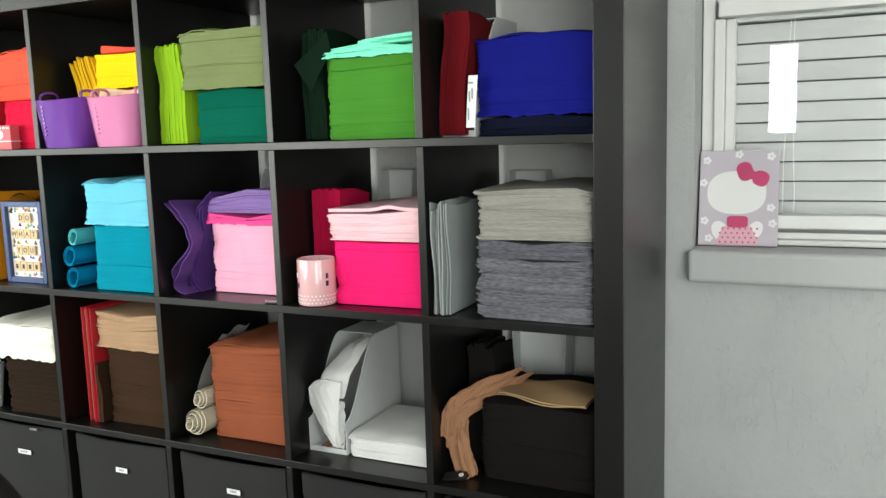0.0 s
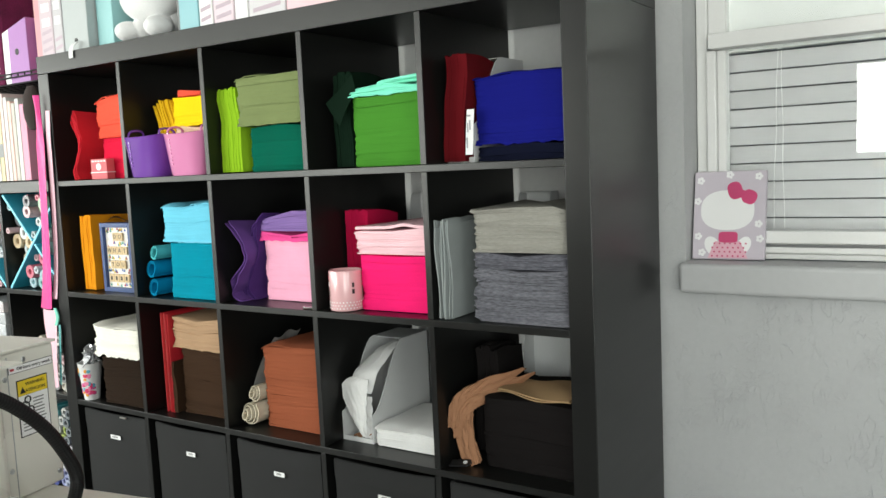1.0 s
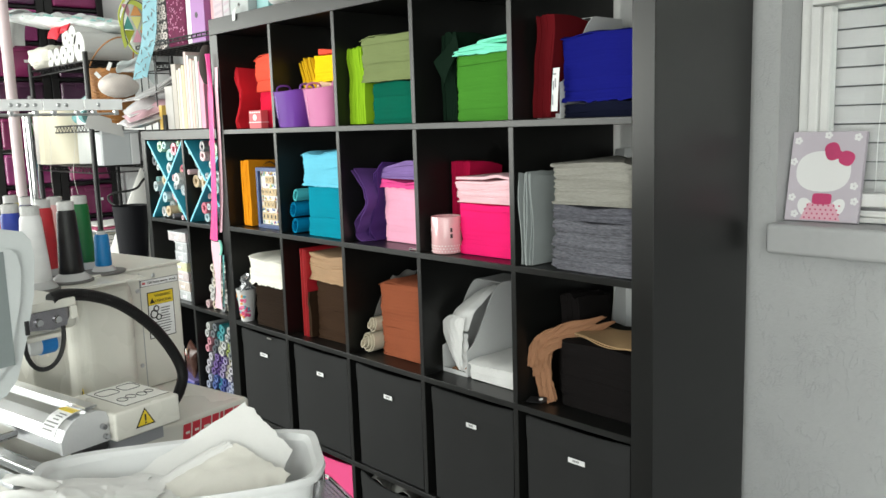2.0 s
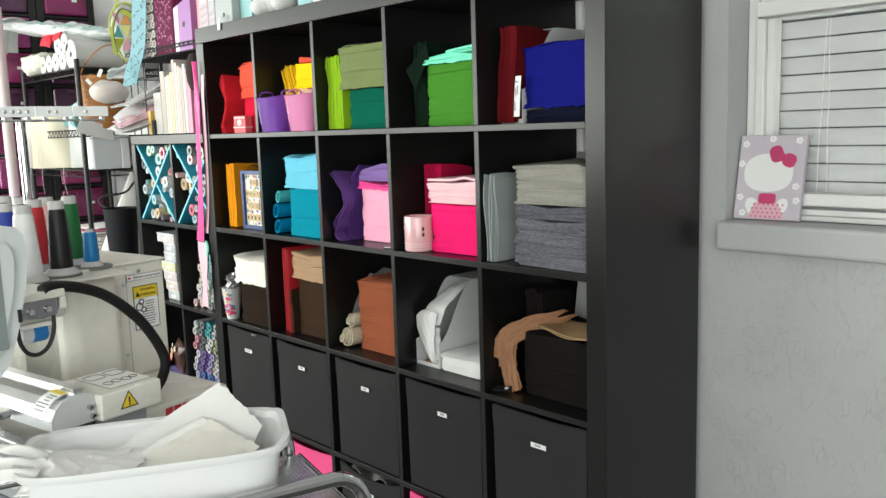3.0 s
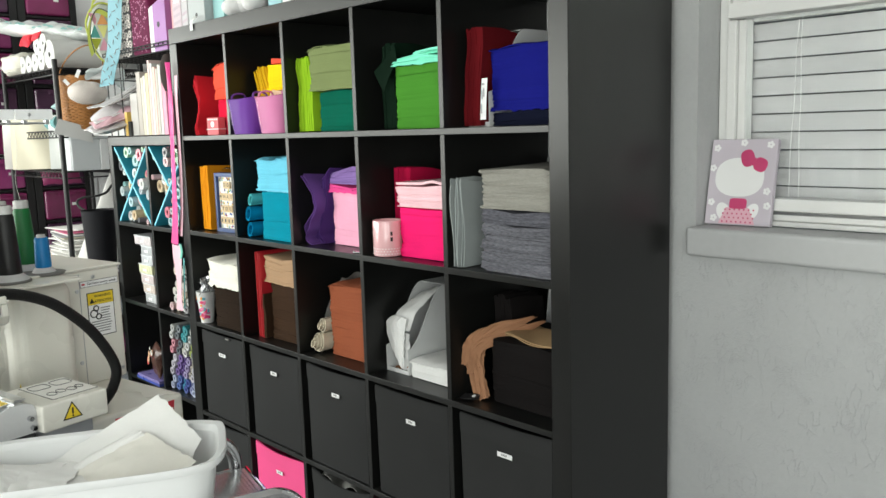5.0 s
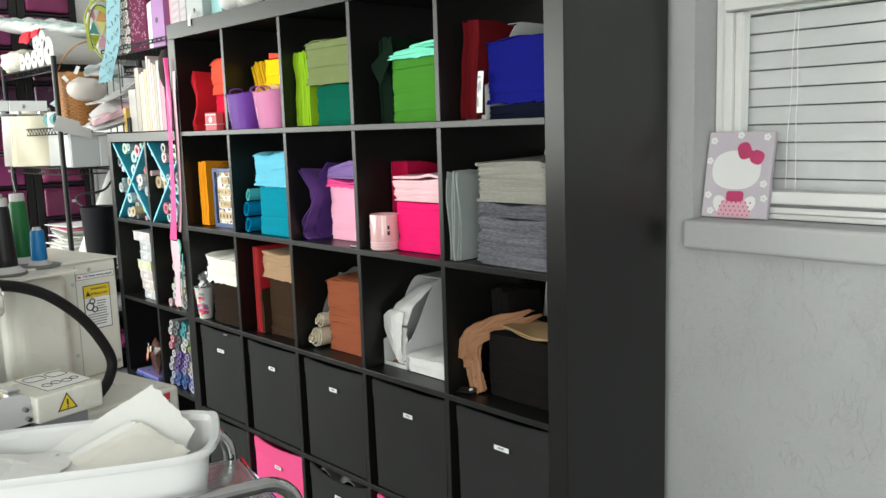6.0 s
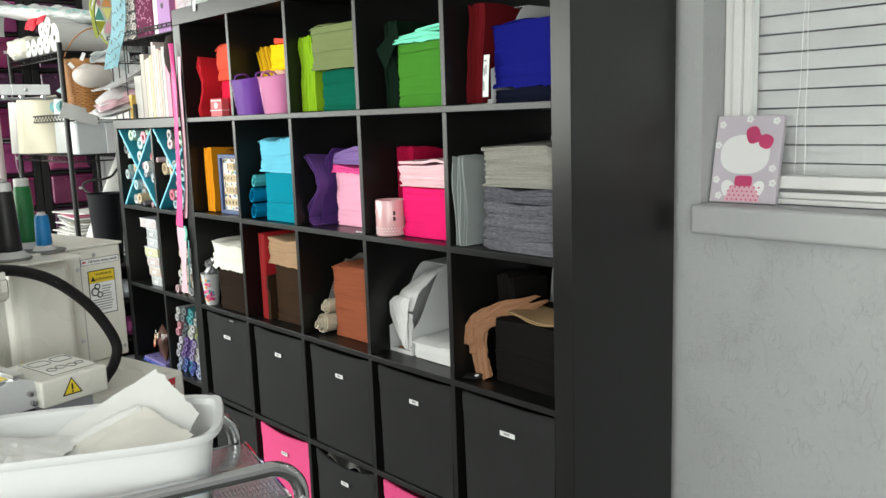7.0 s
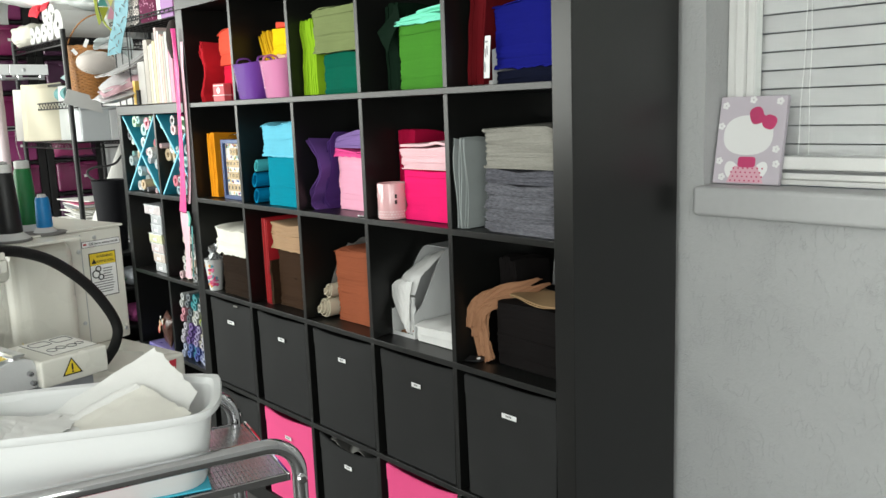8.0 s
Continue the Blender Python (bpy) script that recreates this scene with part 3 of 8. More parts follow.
REDF, ORANGEF, CRIMF = ("red", (0.52, 0.018, 0.03)), ("orange", (0.80, 0.095, 0.055)), ("scarlet", (0.66, 0.012, 0.05))
YELF, YEL2F, PEACHF = ("yellow", (0.9, 0.62, 0.01)), ("golden", (0.72, 0.42, 0.012)), ("peach", (0.85, 0.6, 0.42))
LIMEF, OLIVEF, TEALGF = ("lime", (0.26, 0.47, 0.018)), ("olive", (0.18, 0.22, 0.092)), ("emerald", (0.0, 0.10, 0.062))
DKGF, MINTF, GREENF = ("forest", (0.003, 0.012, 0.006)), ("mint", (0.22, 0.76, 0.56)), ("grass", (0.055, 0.215, 0.024))
DKRF, BLUEF, NAVYF = ("maroon", (0.11, 0.005, 0.008)), ("royal", (0.007, 0.009, 0.17)), ("navy", (0.004, 0.0055, 0.018))
OCHF, LTBF, TEALF = ("ochre", (0.72, 0.27, 0.01)), ("sky", (0.15, 0.53, 0.70)), ("teal", (0.0, 0.24, 0.34))
PURF, LAVF, PUR2F = ("purple", (0.068, 0.028, 0.15)), ("lavender", (0.25, 0.155, 0.40)), ("violet", (0.11, 0.05, 0.21))
HOTF, PALEF, PINKF, CRIM2F = ("hot_pink", (0.85, 0.015, 0.16)), ("pale_pink", (0.84, 0.55, 0.60)), ("baby_pink", (0.84, 0.40, 0.55)), ("crimson", (0.42, 0.006, 0.05))
ROSEF = ("rose", (0.8, 0.08, 0.3))
LGRF, DGRF, GRVF = ("oat_grey", (0.275, 0.267, 0.24), 0.25), ("heather", (0.135, 0.135, 0.155), 1.5), ("silver", (0.27, 0.295, 0.295))
CREF, DBRF, TANF = ("ivory", (0.82, 0.80, 0.72)), ("espresso", (0.022, 0.013, 0.008)), ("tan", (0.43, 0.28, 0.17))
BRNF, RUSTF, WHF = ("walnut", (0.042, 0.022, 0.012)), ("rust", (0.275, 0.08, 0.038)), ("white", (0.8, 0.8, 0.79))
BLKF, CAMF = ("black", (0.0095, 0.008, 0.008)), ("camel", (0.34, 0.175, 0.098))

def bent_felt(c, r, colour, label, way, n, step, y0, y1, thick=0.0028, flutter=0.004, seed=1):
    """Felt sheets standing on edge, buckled along a given way of x and z."""
    cx, cz = cell(c, r)
    t = thing("upright_felt", label, "fabric", cx + way[0][0], (y0 + y1) / 2, cz + 0.0008, group="upright felt sheets")
    pts = [(x - way[0][0], 0, z) for x, z in way]
    for i in range(n):
        def fn(u, v, i=i):
            p = lerp_path(pts, u)
            f = flutter * (noise.noise(Vector((u * 4, v * 2.5, seed + i * 0.9))) + 0.3 * noise.noise(Vector((u * 13, v * 5, seed - i * 1.7))))
            return (p.x + i * step + f + 0.012 * v * math.sin(3.1 * u + i), (y0 - y1) / 2 + (y1 - y0) * v + 0.008 * noise.noise(Vector((u * 6, i, seed))) * (1 - v), max(thick / 2, p.z * (1 - 0.03 * i) - 0.012 * v * u))
        part("felt_sheet", sheet(fn, 26, 8, thick), felt(*colour), t, smooth=True)
    return t


felt_stack(1, 1, 0.132, 0.328, 0.001, 0.122, CRIMF, "pile of folded scarlet felt on the shelf", y0=0.074)
felt_stack(1, 1, 0.124, 0.330, 0.126, 0.125, ORANGEF, "slumped pile of folded coral orange felt on scarlet felt", y0=0.070, bundles=5, sag=0.01, offs=0.006, wave=0.006, loose=1.0, flap=0.02)
bent_felt(1, 1, REDF, "bright red felt sheets buckled on edge", [(0.068, 0.0), (0.060, 0.03), (0.082, 0.075), (0.098, 0.12), (0.086, 0.17), (0.066, 0.215)], 6, -0.0032, 0.03, 0.24, thick=0.003, flutter=0.0025, seed=3)
felt_stack(2, 1, 0.115, 0.33, 0.001, 0.139, PEACHF, "pile of folded peach felt behind the small buckets", y0=0.085)
felt_stack(2, 1, 0.108, 0.33, 0.143, 0.080, YELF, "pile of folded bright yellow felt on peach felt", y0=0.085, bundles=3, wave=0.005, lip=0.004, loose=0.8)
felt_stack(2, 1, 0.125, 0.33, 0.227, 0.012, ORANGEF, "thin folded coral felt on yellow felt", y0=0.09, bundles=1)
felt_upright(2, 1, YEL2F, "golden yellow felt sheets standing crinkled on edge", 0.080, 0.030, 0.222, 15, y0=0.088, gap=0.0042, fan=0.0012, wave=0.004, seed=5, tight=True, thick=0.0036, ragged=0.02)
felt_stack(3, 1, 0.107, 0.329, 0.001, 0.118, TEALGF, "pile of folded emerald green felt on the shelf", y0=0.045, bundles=3)
felt_stack(3, 1, 0.083, 0.326, 0.122, 0.123, OLIVEF, "pile of folded olive green felt on emerald felt", y0=0.031, bundles=4, lip=0.002, flap=0.012, wave=0.003, taper=-0.02)
felt_upright(3, 1, LIMEF, "lime green felt sheets standing on edge", 0.004, 0.008, 0.228, 14, y0=0.045, gap=0.0056, fan=-0.0006, wave=0.006, seed=6, tight=True, thick=0.0053)
felt_stack(4, 1, 0.099, 0.331, 0.001, 0.166, GREENF, "pile of folded grass green felt on the shelf", y0=0.055, bundles=3, wave=0.003)
felt_stack(4, 1, 0.094, 0.331, 0.170, 0.020, MINTF, "thin pile of folded mint felt on green felt", y0=0.050, bundles=2, wave=0.004, offs=0.006, layer=0.0028, jag=0.0022, groove=0.0012, lip=0.004, loose=1)
felt_stack(4, 1, 0.178, 0.331, 0.1912, 0.013, MINTF, "second thin pile of folded mint felt lying half across", y0=0.050, bundles=1, wave=0.003, sag=0.004, layer=0.0028, jag=0.0022, groove=0.0012)
magazine_file(4, 1, 0.05, 0.09, 0.245, y0=0.305, depth=0.085)
felt_upright(4, 1, DKGF, "dark forest green felt sheets standing on edge", 0.040, 0.036, 0.235, 9, y0=0.07, gap=0.006, wave=0.006, seed=8, tight=True, thick=0.0056)
felt_stack(5, 1, 0.078, 0.332, 0.001, 0.036, NAVYF, "thin pile of folded navy felt on the shelf", y0=0.088, bundles=2)
felt_stack(5, 1, 0.076, 0.333, 0.04, 0.148, BLUEF, "pile of folded royal blue felt on navy felt", y0=0.088, bundles=3, wave=0.003, lip=0.006, flap=0.006)
magazine_file(5, 1, 0.002, 0.072, 0.245, y0=0.088, low=0.085)
felt_upright(5, 1, DKRF, "maroon felt sheets standing on edge in a file", 0.008, 0.020, 0.240, 9, y0=0.070, gap=0.0060, wave=0.007, seed=9, tight=True, thick=0.0061, ragged=0.006)

felt_upright(2, 2, ("deep_teal", (0.0, 0.10, 0.18)), "deep teal felt sheet standing behind a pile", 0.09, 0.07, 0.24, 2, y0=0.12, seed=10)
felt_stack(2, 2, 0.115, 0.327, 0.001, 0.160, TEALF, "pile of folded teal felt on the shelf", y0=0.03, bundles=3)
felt_stack(2, 2, 0.100, 0.325, 0.164, 0.103, LTBF, "pile of folded sky blue felt on teal felt", y0=0.028, bundles=2, sag=0.004, offs=0.004, lip=0.003, flap=0.018, wave=0.004)
felt_stack(3, 2, 0.084, 0.331, 0.001, 0.163, PINKF, "pile of folded baby pink felt on the shelf", y0=0.092, bundles=4, loose=0.7)
felt_stack(3, 2, 0.077, 0.33, 0.167, 0.020, ROSEF, "thin wavy folded rose pink felt between piles", y0=0.086, bundles=2, wave=0.006, layer=0.005, groove=0.0014, loose=1.0, lip=0.005)
felt_stack(3, 2, 0.064, 0.33, 0.191, 0.053, LAVF, "pile of folded lavender felt on top of pink felt", y0=0.086, bundles=4, wave=0.007, sag=0.010, groove=0.0013, layer=0.0042, taper=0.10, lean=0.012, jag=0.0018, loose=1.0)
bent_felt(3, 2, PUR2F, "violet felt sheets buckled on edge", [(0.046, 0.0), (0.014, 0.024), (0.034, 0.062), (0.074, 0.125), (0.050, 0.18), (0.014, 0.222)], 2, -0.011, 0.040, 0.22, flutter=0.018, seed=12)
bent_felt(3, 2, PURF, "dark purple felt sheets slumped on edge", [(0.064, 0.0), (0.040, 0.022), (0.054, 0.065), (0.080, 0.125), (0.078, 0.180), (0.086, 0.215), (0.110, 0.240)], 4, -0.008, 0.075, 0.27, flutter=0.010, seed=13)
magazine_file(3, 2, 0.11, 0.06, 0.285, y0=0.2, depth=0.16)
felt_stack(4, 2, 0.097, 0.332, 0.001, 0.135, HOTF, "pile of folded hot pink felt on the shelf", y0=0.055, bundles=2, wave=0.002)
felt_stack(4, 2, 0.090, 0.33, 0.139, 0.060, PALEF, "pile of folded pale pink felt on hot pink felt", y0=0.055, bundles=3, wave=0.004, sag=0.006, jag=0.0022, lean=-0.006, groove=0.0014, layer=0.0036, loose=1.0)
drape("felt_piece", "pale pink felt sheet folded slantwise on its pile", "fabric", 4, 2, lambda u, v: (0.092 + 0.237 * u, 0.057 + 0.23 * v, 0.2032 + 0.004 * u + 0.006 * math.exp(-((u - 0.62) / 0.12) ** 2) * (1 - v) + 0.02 * v * u), PALEF, 22, 10, 0.007)
felt_upright(4, 2, CRIM2F, "block of crimson felt sheets standing on edge", 0.009, 0.009, 0.241, 22, y0=0.122, gap=0.0034, wave=0.0006, seed=14, ragged=0.001, thick=0.0034, tight=True)
magazine_file(4, 2, 0.06, 0.09, 0.275, y0=0.305, depth=0.085)
felt_stack(5, 2, 0.096, 0.332, 0.119, 0.033, ("dark_heather", (0.10, 0.10, 0.118), 1.5), "thin darker heather grey pile between grey felts", y0=0.021, bundles=2, jag=0.0022, layer=0.0030, groove=0.0014, crisp=True, loose=0.6)
felt_stack(5, 2, 0.094, 0.332, 0.001, 0.117, DGRF, "pile of folded heather grey felt on the shelf", y0=0.020, bundles=5, jag=0.0022, layer=0.0030, groove=0.0016, crisp=True, loose=0.6)
felt_stack(5, 2, 0.095, 0.332, 0.155, 0.098, LGRF, "pile of folded oat grey felt on heather felt", y0=0.020, bundles=3, wave=0.005, layer=0.0032, groove=0.0011, offs=0.006, jag=0.0016, crisp=True, loose=0.8)
felt_upright(5, 2, GRVF, "silver grey felt sheets standing on edge", 0.006, 0.006, 0.224, 7, y0=0.015, gap=0.0055, wave=0.0025, seed=15)
magazine_file(5, 2, 0.045, 0.09, 0.27, y0=0.305, depth=0.085)

felt_stack(1, 3, 0.112, 0.328, 0.001, 0.152, DBRF, "pile of folded espresso brown felt on the shelf", y0=0.02, bundles=5, groove=0.0006, jag=0.001)
felt_stack(1, 3, 0.098, 0.326, 0.158, 0.086, CREF, "pile of folded ivory felt on dark brown felt", y0=0.012, bundles=3, wave=0.006, offs=0.005, jag=0.001, lip=0.009, flap=0.008, loose=0.8)
felt_stack(2, 3, 0.098, 0.329, 0.001, 0.195, BRNF, "pile of folded walnut brown felt on the shelf", y0=0.056, bundles=6, groove=0.0006, jag=0.001, loose=0.8)
felt_stack(2, 3, 0.076, 0.327, 0.2, 0.088, TANF, "pile of folded tan felt on brown felt", y0=0.050, bundles=4, wave=0.006, groove=0.0012, jag=0.0018, layer=0.0042, lip=0.005, taper=0.06, lean=-0.004, loose=1.0)
felt_stack(3, 3, 0.076, 0.329, 0.001, 0.230, RUSTF, "tall pile of folded rust brown felt on the shelf", y0=0.068, bundles=6, sag=0.008, groove=0.0006, jag=0.0010, loose=0.6, flap=0.008)
magazine_file(3, 3, 0.10, 0.12, 0.29, y0=0.305, depth=0.085)
felt_stack(4, 3, 0.106, 0.331, 0.001, 0.046, WHF, "low pile of folded white felt beside a file", y0=0.070, bundles=2, layer=0.005, groove=0.001, flap=0.012, wave=0.002)
magazine_file(4, 3, 0.002, 0.099, 0.246, y0=0.072, depth=0.26, low=0.075)
felt_stack(5, 3, 0.076, 0.331, 0.001, 0.165, BLKF, "tall pile of folded black felt on the shelf", y0=0.068, bundles=4)
magazine_file(5, 3, 0.05, 0.13, 0.28, y0=0.305, depth=0.085)
felt_upright(5, 3, BLKF, "black felt sheets standing on edge at the back", 0.012, 0.020, 0.262, 10, y0=0.15, y1=0.30, gap=0.0058, seed=17, tight=True, thick=0.0055)


# ---- other things in the compartments ----
drape("felt_piece", "dark forest green felt corner folded over", "fabric", 4, 1, lambda u, v: (0.112 - 0.078 * u * (1 - 0.45 * v) + 0.008 * v, 0.052 - 0.006 * u - 0.004 * v + 0.004 * math.sin(u * 4 + v * 2), 0.226 - 0.016 * v - 0.066 * u - 0.044 * v * (0.6 + 0.4 * u)), DKGF, 16, 12, 0.002)
# camel felt hanging out of the file, over the black pile: a wad of leaves, each pointed at its upper end
CAMEL = "crumpled camel felt draped over a file edge"
camel_way = [(0.048, 0.062, 0.004), (0.032, 0.064, 0.05), (0.024, 0.066, 0.10), (0.036, 0.078, 0.140), (0.070, 0.112, 0.172), (0.110, 0.165, 0.190), (0.142, 0.215, 0.206)]
for k, (u0, u1, half, dx, dz) in enumerate(((0.0, 0.62, 0.021, 0.004, 0.0), (0.05, 0.58, 0.016, -0.008, 0.006), (0.0, 0.42, 0.013, 0.013, 0.0), (0.22, 0.8, 0.022, -0.002, 0.004), (0.36, 0.92, 0.020, 0.002, 0.010), (0.42, 1.0, 0.016, 0.006, -0.008), (0.5, 0.97, 0.022, 0.0, -0.014), (0.3, 0.72, 0.016, -0.010, 0.014))):
    left, right = [], []
    for q in range(6):
        f = q / 5
        p = lerp_path(camel_way, u0 + (u1 - u0) * f) + Vector((dx, -0.0035 * k, dz * min(1, f * 3)))
        t = lerp_path(camel_way, min(1, u0 + (u1 - u0) * f + 0.05)) - lerp_path(camel_way, max(0, u0 + (u1 - u0) * f - 0.05))
        side = Vector((t.z, 0, -t.x)).normalized() * half * 0.86 * (1.0 - 0.85 * max(0, f - 0.6) / 0.4)
        left.append(p - side)
        right.append(p + side + Vector((0, 0.012, 0)))
    drape("draped_felt", CAMEL, "fabric", 5, 3, hung(left, right, 1 + k, 0.0065, 2.2, 0.004, 0.004), CAMF, 40, 14, 0.0018)
drape("felt_piece", "flat folded piece of tan felt on the black pile", "fabric", 5, 3, lambda u, v: (0.102 + 0.2 * u, 0.092 + 0.12 * v - 0.04 * u * (1 - v) + 0.02 * abs(u - 0.4), 0.173 + 0.004 * math.sin(u * 8 + v * 3) + 0.004 * v), ("sand", (0.44, 0.29, 0.155)))
drape("felt_piece", "flat folded piece of tan felt on the black pile", "fabric", 5, 3, lambda u, v: (0.112 + 0.19 * u, 0.087 + 0.10 * v - 0.03 * u * (1 - v), 0.179 + 0.004 * math.sin(u * 6 + v * 4 + 1)), ("sand", (0.44, 0.29, 0.155)))

hang_tag = part("hang_tag", extrude_poly(B(), [(-0.026, -0.010, 0), (0.020, -0.012, 0), (0.028, 0.0, 0), (0.022, 0.012, 0), (-0.024, 0.014, 0)], (0, 0, 0.004)), BLACKPLASTIC)
hang_tag.matrix_world = pose(cell(5, 3)[0] + 0.034, 0.036, cell(5, 3)[1] + 0.008, 14, -6, 12)
tagged(hang_tag, "small black card tag under draped camel felt", "tag")
part("eyelet", lathe(B(), [(0.003, 0), (0.0055, 0), (0.0055, 0.0012), (0.003, 0.0012), (0.003, 0)], 14), LABEL, hang_tag, "white eyelet ring").matrix_local = pose(0.012, 0, 0.0041)

# white felt bulging from the white file
drape("draped_felt", "white felt sheet bulging out of a file", "fabric", 4, 3, hung(back([(0.098, 0.17, 0.236), (0.080, 0.125, 0.224), (0.066, 0.08, 0.198), (0.056, 0.045, 0.172), (0.052, 0.032, 0.13)], 0.052, -0.029), back([(0.124, 0.17, 0.236), (0.1265, 0.13, 0.224), (0.1265, 0.09, 0.198), (0.124, 0.06, 0.175), (0.116, 0.04, 0.125)], 0.052, -0.029), 5, 0.002, 3, 0.008, 0.004), WHF, 44, 16, 0.002)
drape("draped_felt", "crumpled white felt hanging below in a file", "fabric", 4, 3, hung(back([(0.060, 0.034, 0.168), (0.036, 0.024, 0.150), (0.042, 0.020, 0.105), (0.072, 0.022, 0.05), (0.094, 0.024, 0.018)], 0.052, -0.029), back([(0.115, 0.034, 0.165), (0.116, 0.026, 0.14), (0.112, 0.022, 0.100), (0.110, 0.022, 0.055), (0.110, 0.024, 0.018)], 0.052, -0.029), 6, 0.005, 4, 0.004, 0.006), WHF, 32, 16, 0.002)
drape("draped_felt", "crumpled white felt hanging below in a file", "fabric", 4, 3, hung(back([(0.058, 0.040, 0.11), (0.070, 0.036, 0.06), (0.086, 0.034, 0.012)], 0.052, -0.029), back([(0.120, 0.040, 0.12), (0.118, 0.036, 0.06), (0.116, 0.034, 0.010)], 0.052, -0.029), 8, 0.006, 5, 0.003, 0.006), WHF, 24, 12, 0.002)
drape("felt_piece", "tan felt scraps at the bottom of a file", "fabric", 4, 3, lambda u, v: (0.026 + 0.06 * u, 0.082 + 0.1 * v, 0.006 + 0.02 * u + 0.006 * math.sin(u * 12)), CAMF)


def spiral_roll(c, r, x, z, rad, colour, label, y0=0.03, y1=0.27, turns=1.7, name="felt_roll", core=0.62, out=0.0):
    cx, cz = cell(c, r)

    def fn(u, v):
        a = u * turns * 2 * math.pi
        q = rad * (core + (1 - core) * u)
        return (1.08 * q * math.cos(a + 1), (v - 0.5) * (y1 - y0) + 0.006 * math.sin(a) - out * (1 - u) ** 1.4 * (1 - v), q * math.sin(a + 1) * (1 + 0.06 * math.sin(a * 0.5)) + rad)

    ob = part(name, sheet(fn, 64, 3, 0.0028), felt(*colour), smooth=True)
    ob.location = (cx + x, (y0 + y1) / 2, cz + z + 0.0016)
    return tagged(ob, label, "fabric", "felt rolls")


spiral_roll(2, 2, 0.040, 0.0, 0.026, ("azure", (0.0, 0.22, 0.42)), "rolled azure felt on the shelf")
spiral_roll(2, 2, 0.034, 0.054, 0.026, ("azure", (0.0, 0.22, 0.42)), "rolled azure felt on another roll")
spiral_roll(2, 2, 0.052, 0.108, 0.021, ("aqua", (0.08, 0.45, 0.48)), "rolled aqua felt on other rolls")
spiral_roll(3, 3, 0.038, 0.0, 0.034, ("cream_roll", (0.6, 0.54, 0.42)), "rolled cream felt lying on the shelf", turns=4, y0=0.05, core=0.22, out=0.03)
spiral_roll(3, 3, 0.049, 0.067, 0.023, ("cream_roll", (0.6, 0.54, 0.42)), "rolled cream felt leaning on the rust pile", turns=3, y0=0.06, core=0.3, out=0.02)
sleeve = part("plastic_sleeve", sheet(lambda u, v: (0.066 * u ** 1.5 + 0.006 * v * u, 0.02 + 0.10 * v + 0.04 * u, 0.175 * u ** 0.9 + 0.01 * v + 0.006 * math.sin(v * 9 + u * 3)), 18, 14, 0.0008), mat("frosted_film", (0.55, 0.56, 0.55), 0.35, var=0.15, scale=30, bump=0.3, fine=50, see=0.45), smooth=True)
sleeve.location = (cell(3, 3)[0] + 0.004, 0.07, cell(3, 3)[1] + 0.062)
tagged(sleeve, "frosted translucent sleeve round cream felt rolls", "packaging")


def bucket(x, col, label):
    cx, cz = cell(2, 1)
    m = mat("bucket_" + label.split()[1], col, 0.2, var=0.03, bump=0.02, fine=30, coat=1.0)
    t = thing("bucket", label, "bucket", cx + x, 0.040, cz + 0.0006, group="small flexible buckets")
    bm = B()
    prof = [(0.056, 0.0), (0.059, 0.004), (0.0735, 0.112), (0.0765, 0.117), (0.074, 0.118), (0.071, 0.112), (0.053, 0.006), (0.001, 0.006)]
    n = 40
    rings = []
    for q, z in prof:
        ring = []
        for k in range(n):
            a = 2 * math.pi * k / n
            ca, sa = math.cos(a), math.sin(a)
            ring.append(bm.verts.new((1.13 * q * math.copysign(abs(ca) ** 0.72, ca), 0.78 * q * math.copysign(abs(sa) ** 0.72, sa), z + 0.003 * math.cos(2 * a) * (z / 0.118))))
        rings.append(ring)
    for r0, r1 in zip(rings, rings[1:]):
        for k in range(n):
            bm.faces.new((r0[k], r0[(k + 1) % n], r1[(k + 1) % n], r1[k]))
    bm.faces.new(rings[0][::-1])
    bm.faces.new(rings[-1])
    part("tub_body", bm, m, t, smooth=True)
    for s in (-1, 1):
        pts = [(s * (0.070 - 0.006 * math.sin(math.pi * k / 12)), 0.026 * math.cos(math.pi * k / 12), 0.116 + 0.020 * math.sin(math.pi * k / 12) ** 0.5) for k in range(13)]
        part("grip", tube(B(), pts, 0.0036, 8), m, t, smooth=True)
    for k in range(8):
        part("rib", bx(-0.033, -0.027, -0.0515 - k * 0.0008, -0.046 - k * 0.0008, 0.03 + k * 0.0095, 0.0345 + k * 0.0095, bev=0.001), m, t)


bucket(0.070, (0.17, 0.05, 0.36), "small purple flexible plastic bucket with grips")
bucket(0.244, (0.72, 0.24, 0.46), "small pink flexible plastic bucket with grips")


def small_box():
    cx, cz = cell(1, 1)
    t = thing("gift_box", "small red and white patterned cardboard box", "box", cx + 0.168, 0.048, cz + 0.0006, 6)
    m = mat("box_rose", (0.66, 0.13, 0.15), 0.6, var=0.05)
    part("carton", bx(-0.034, 0.034, -0.014, 0.016, 0, 0.062, bev=0.001), m, t)
    part("ribbon_band", bx(-0.036, 0.036, -0.0155, 0.0175, 0.02, 0.0225), LABEL, t)
    part("ornament", lathe(B(), [(0.001, 0), (0.011, 0.0004), (0.011, 0.001), (0.001, 0.0014)], 14), LABEL, t).matrix_local = pose(0, -0.0142, 0.038, 90, 0, 0)
    for k in range(5):
        part("pattern_bar", bx(-0.028 + k * 0.0125, -0.02 + k * 0.0125, -0.0147, -0.0138, 0.053, 0.0575), LABEL, t)


small_box()


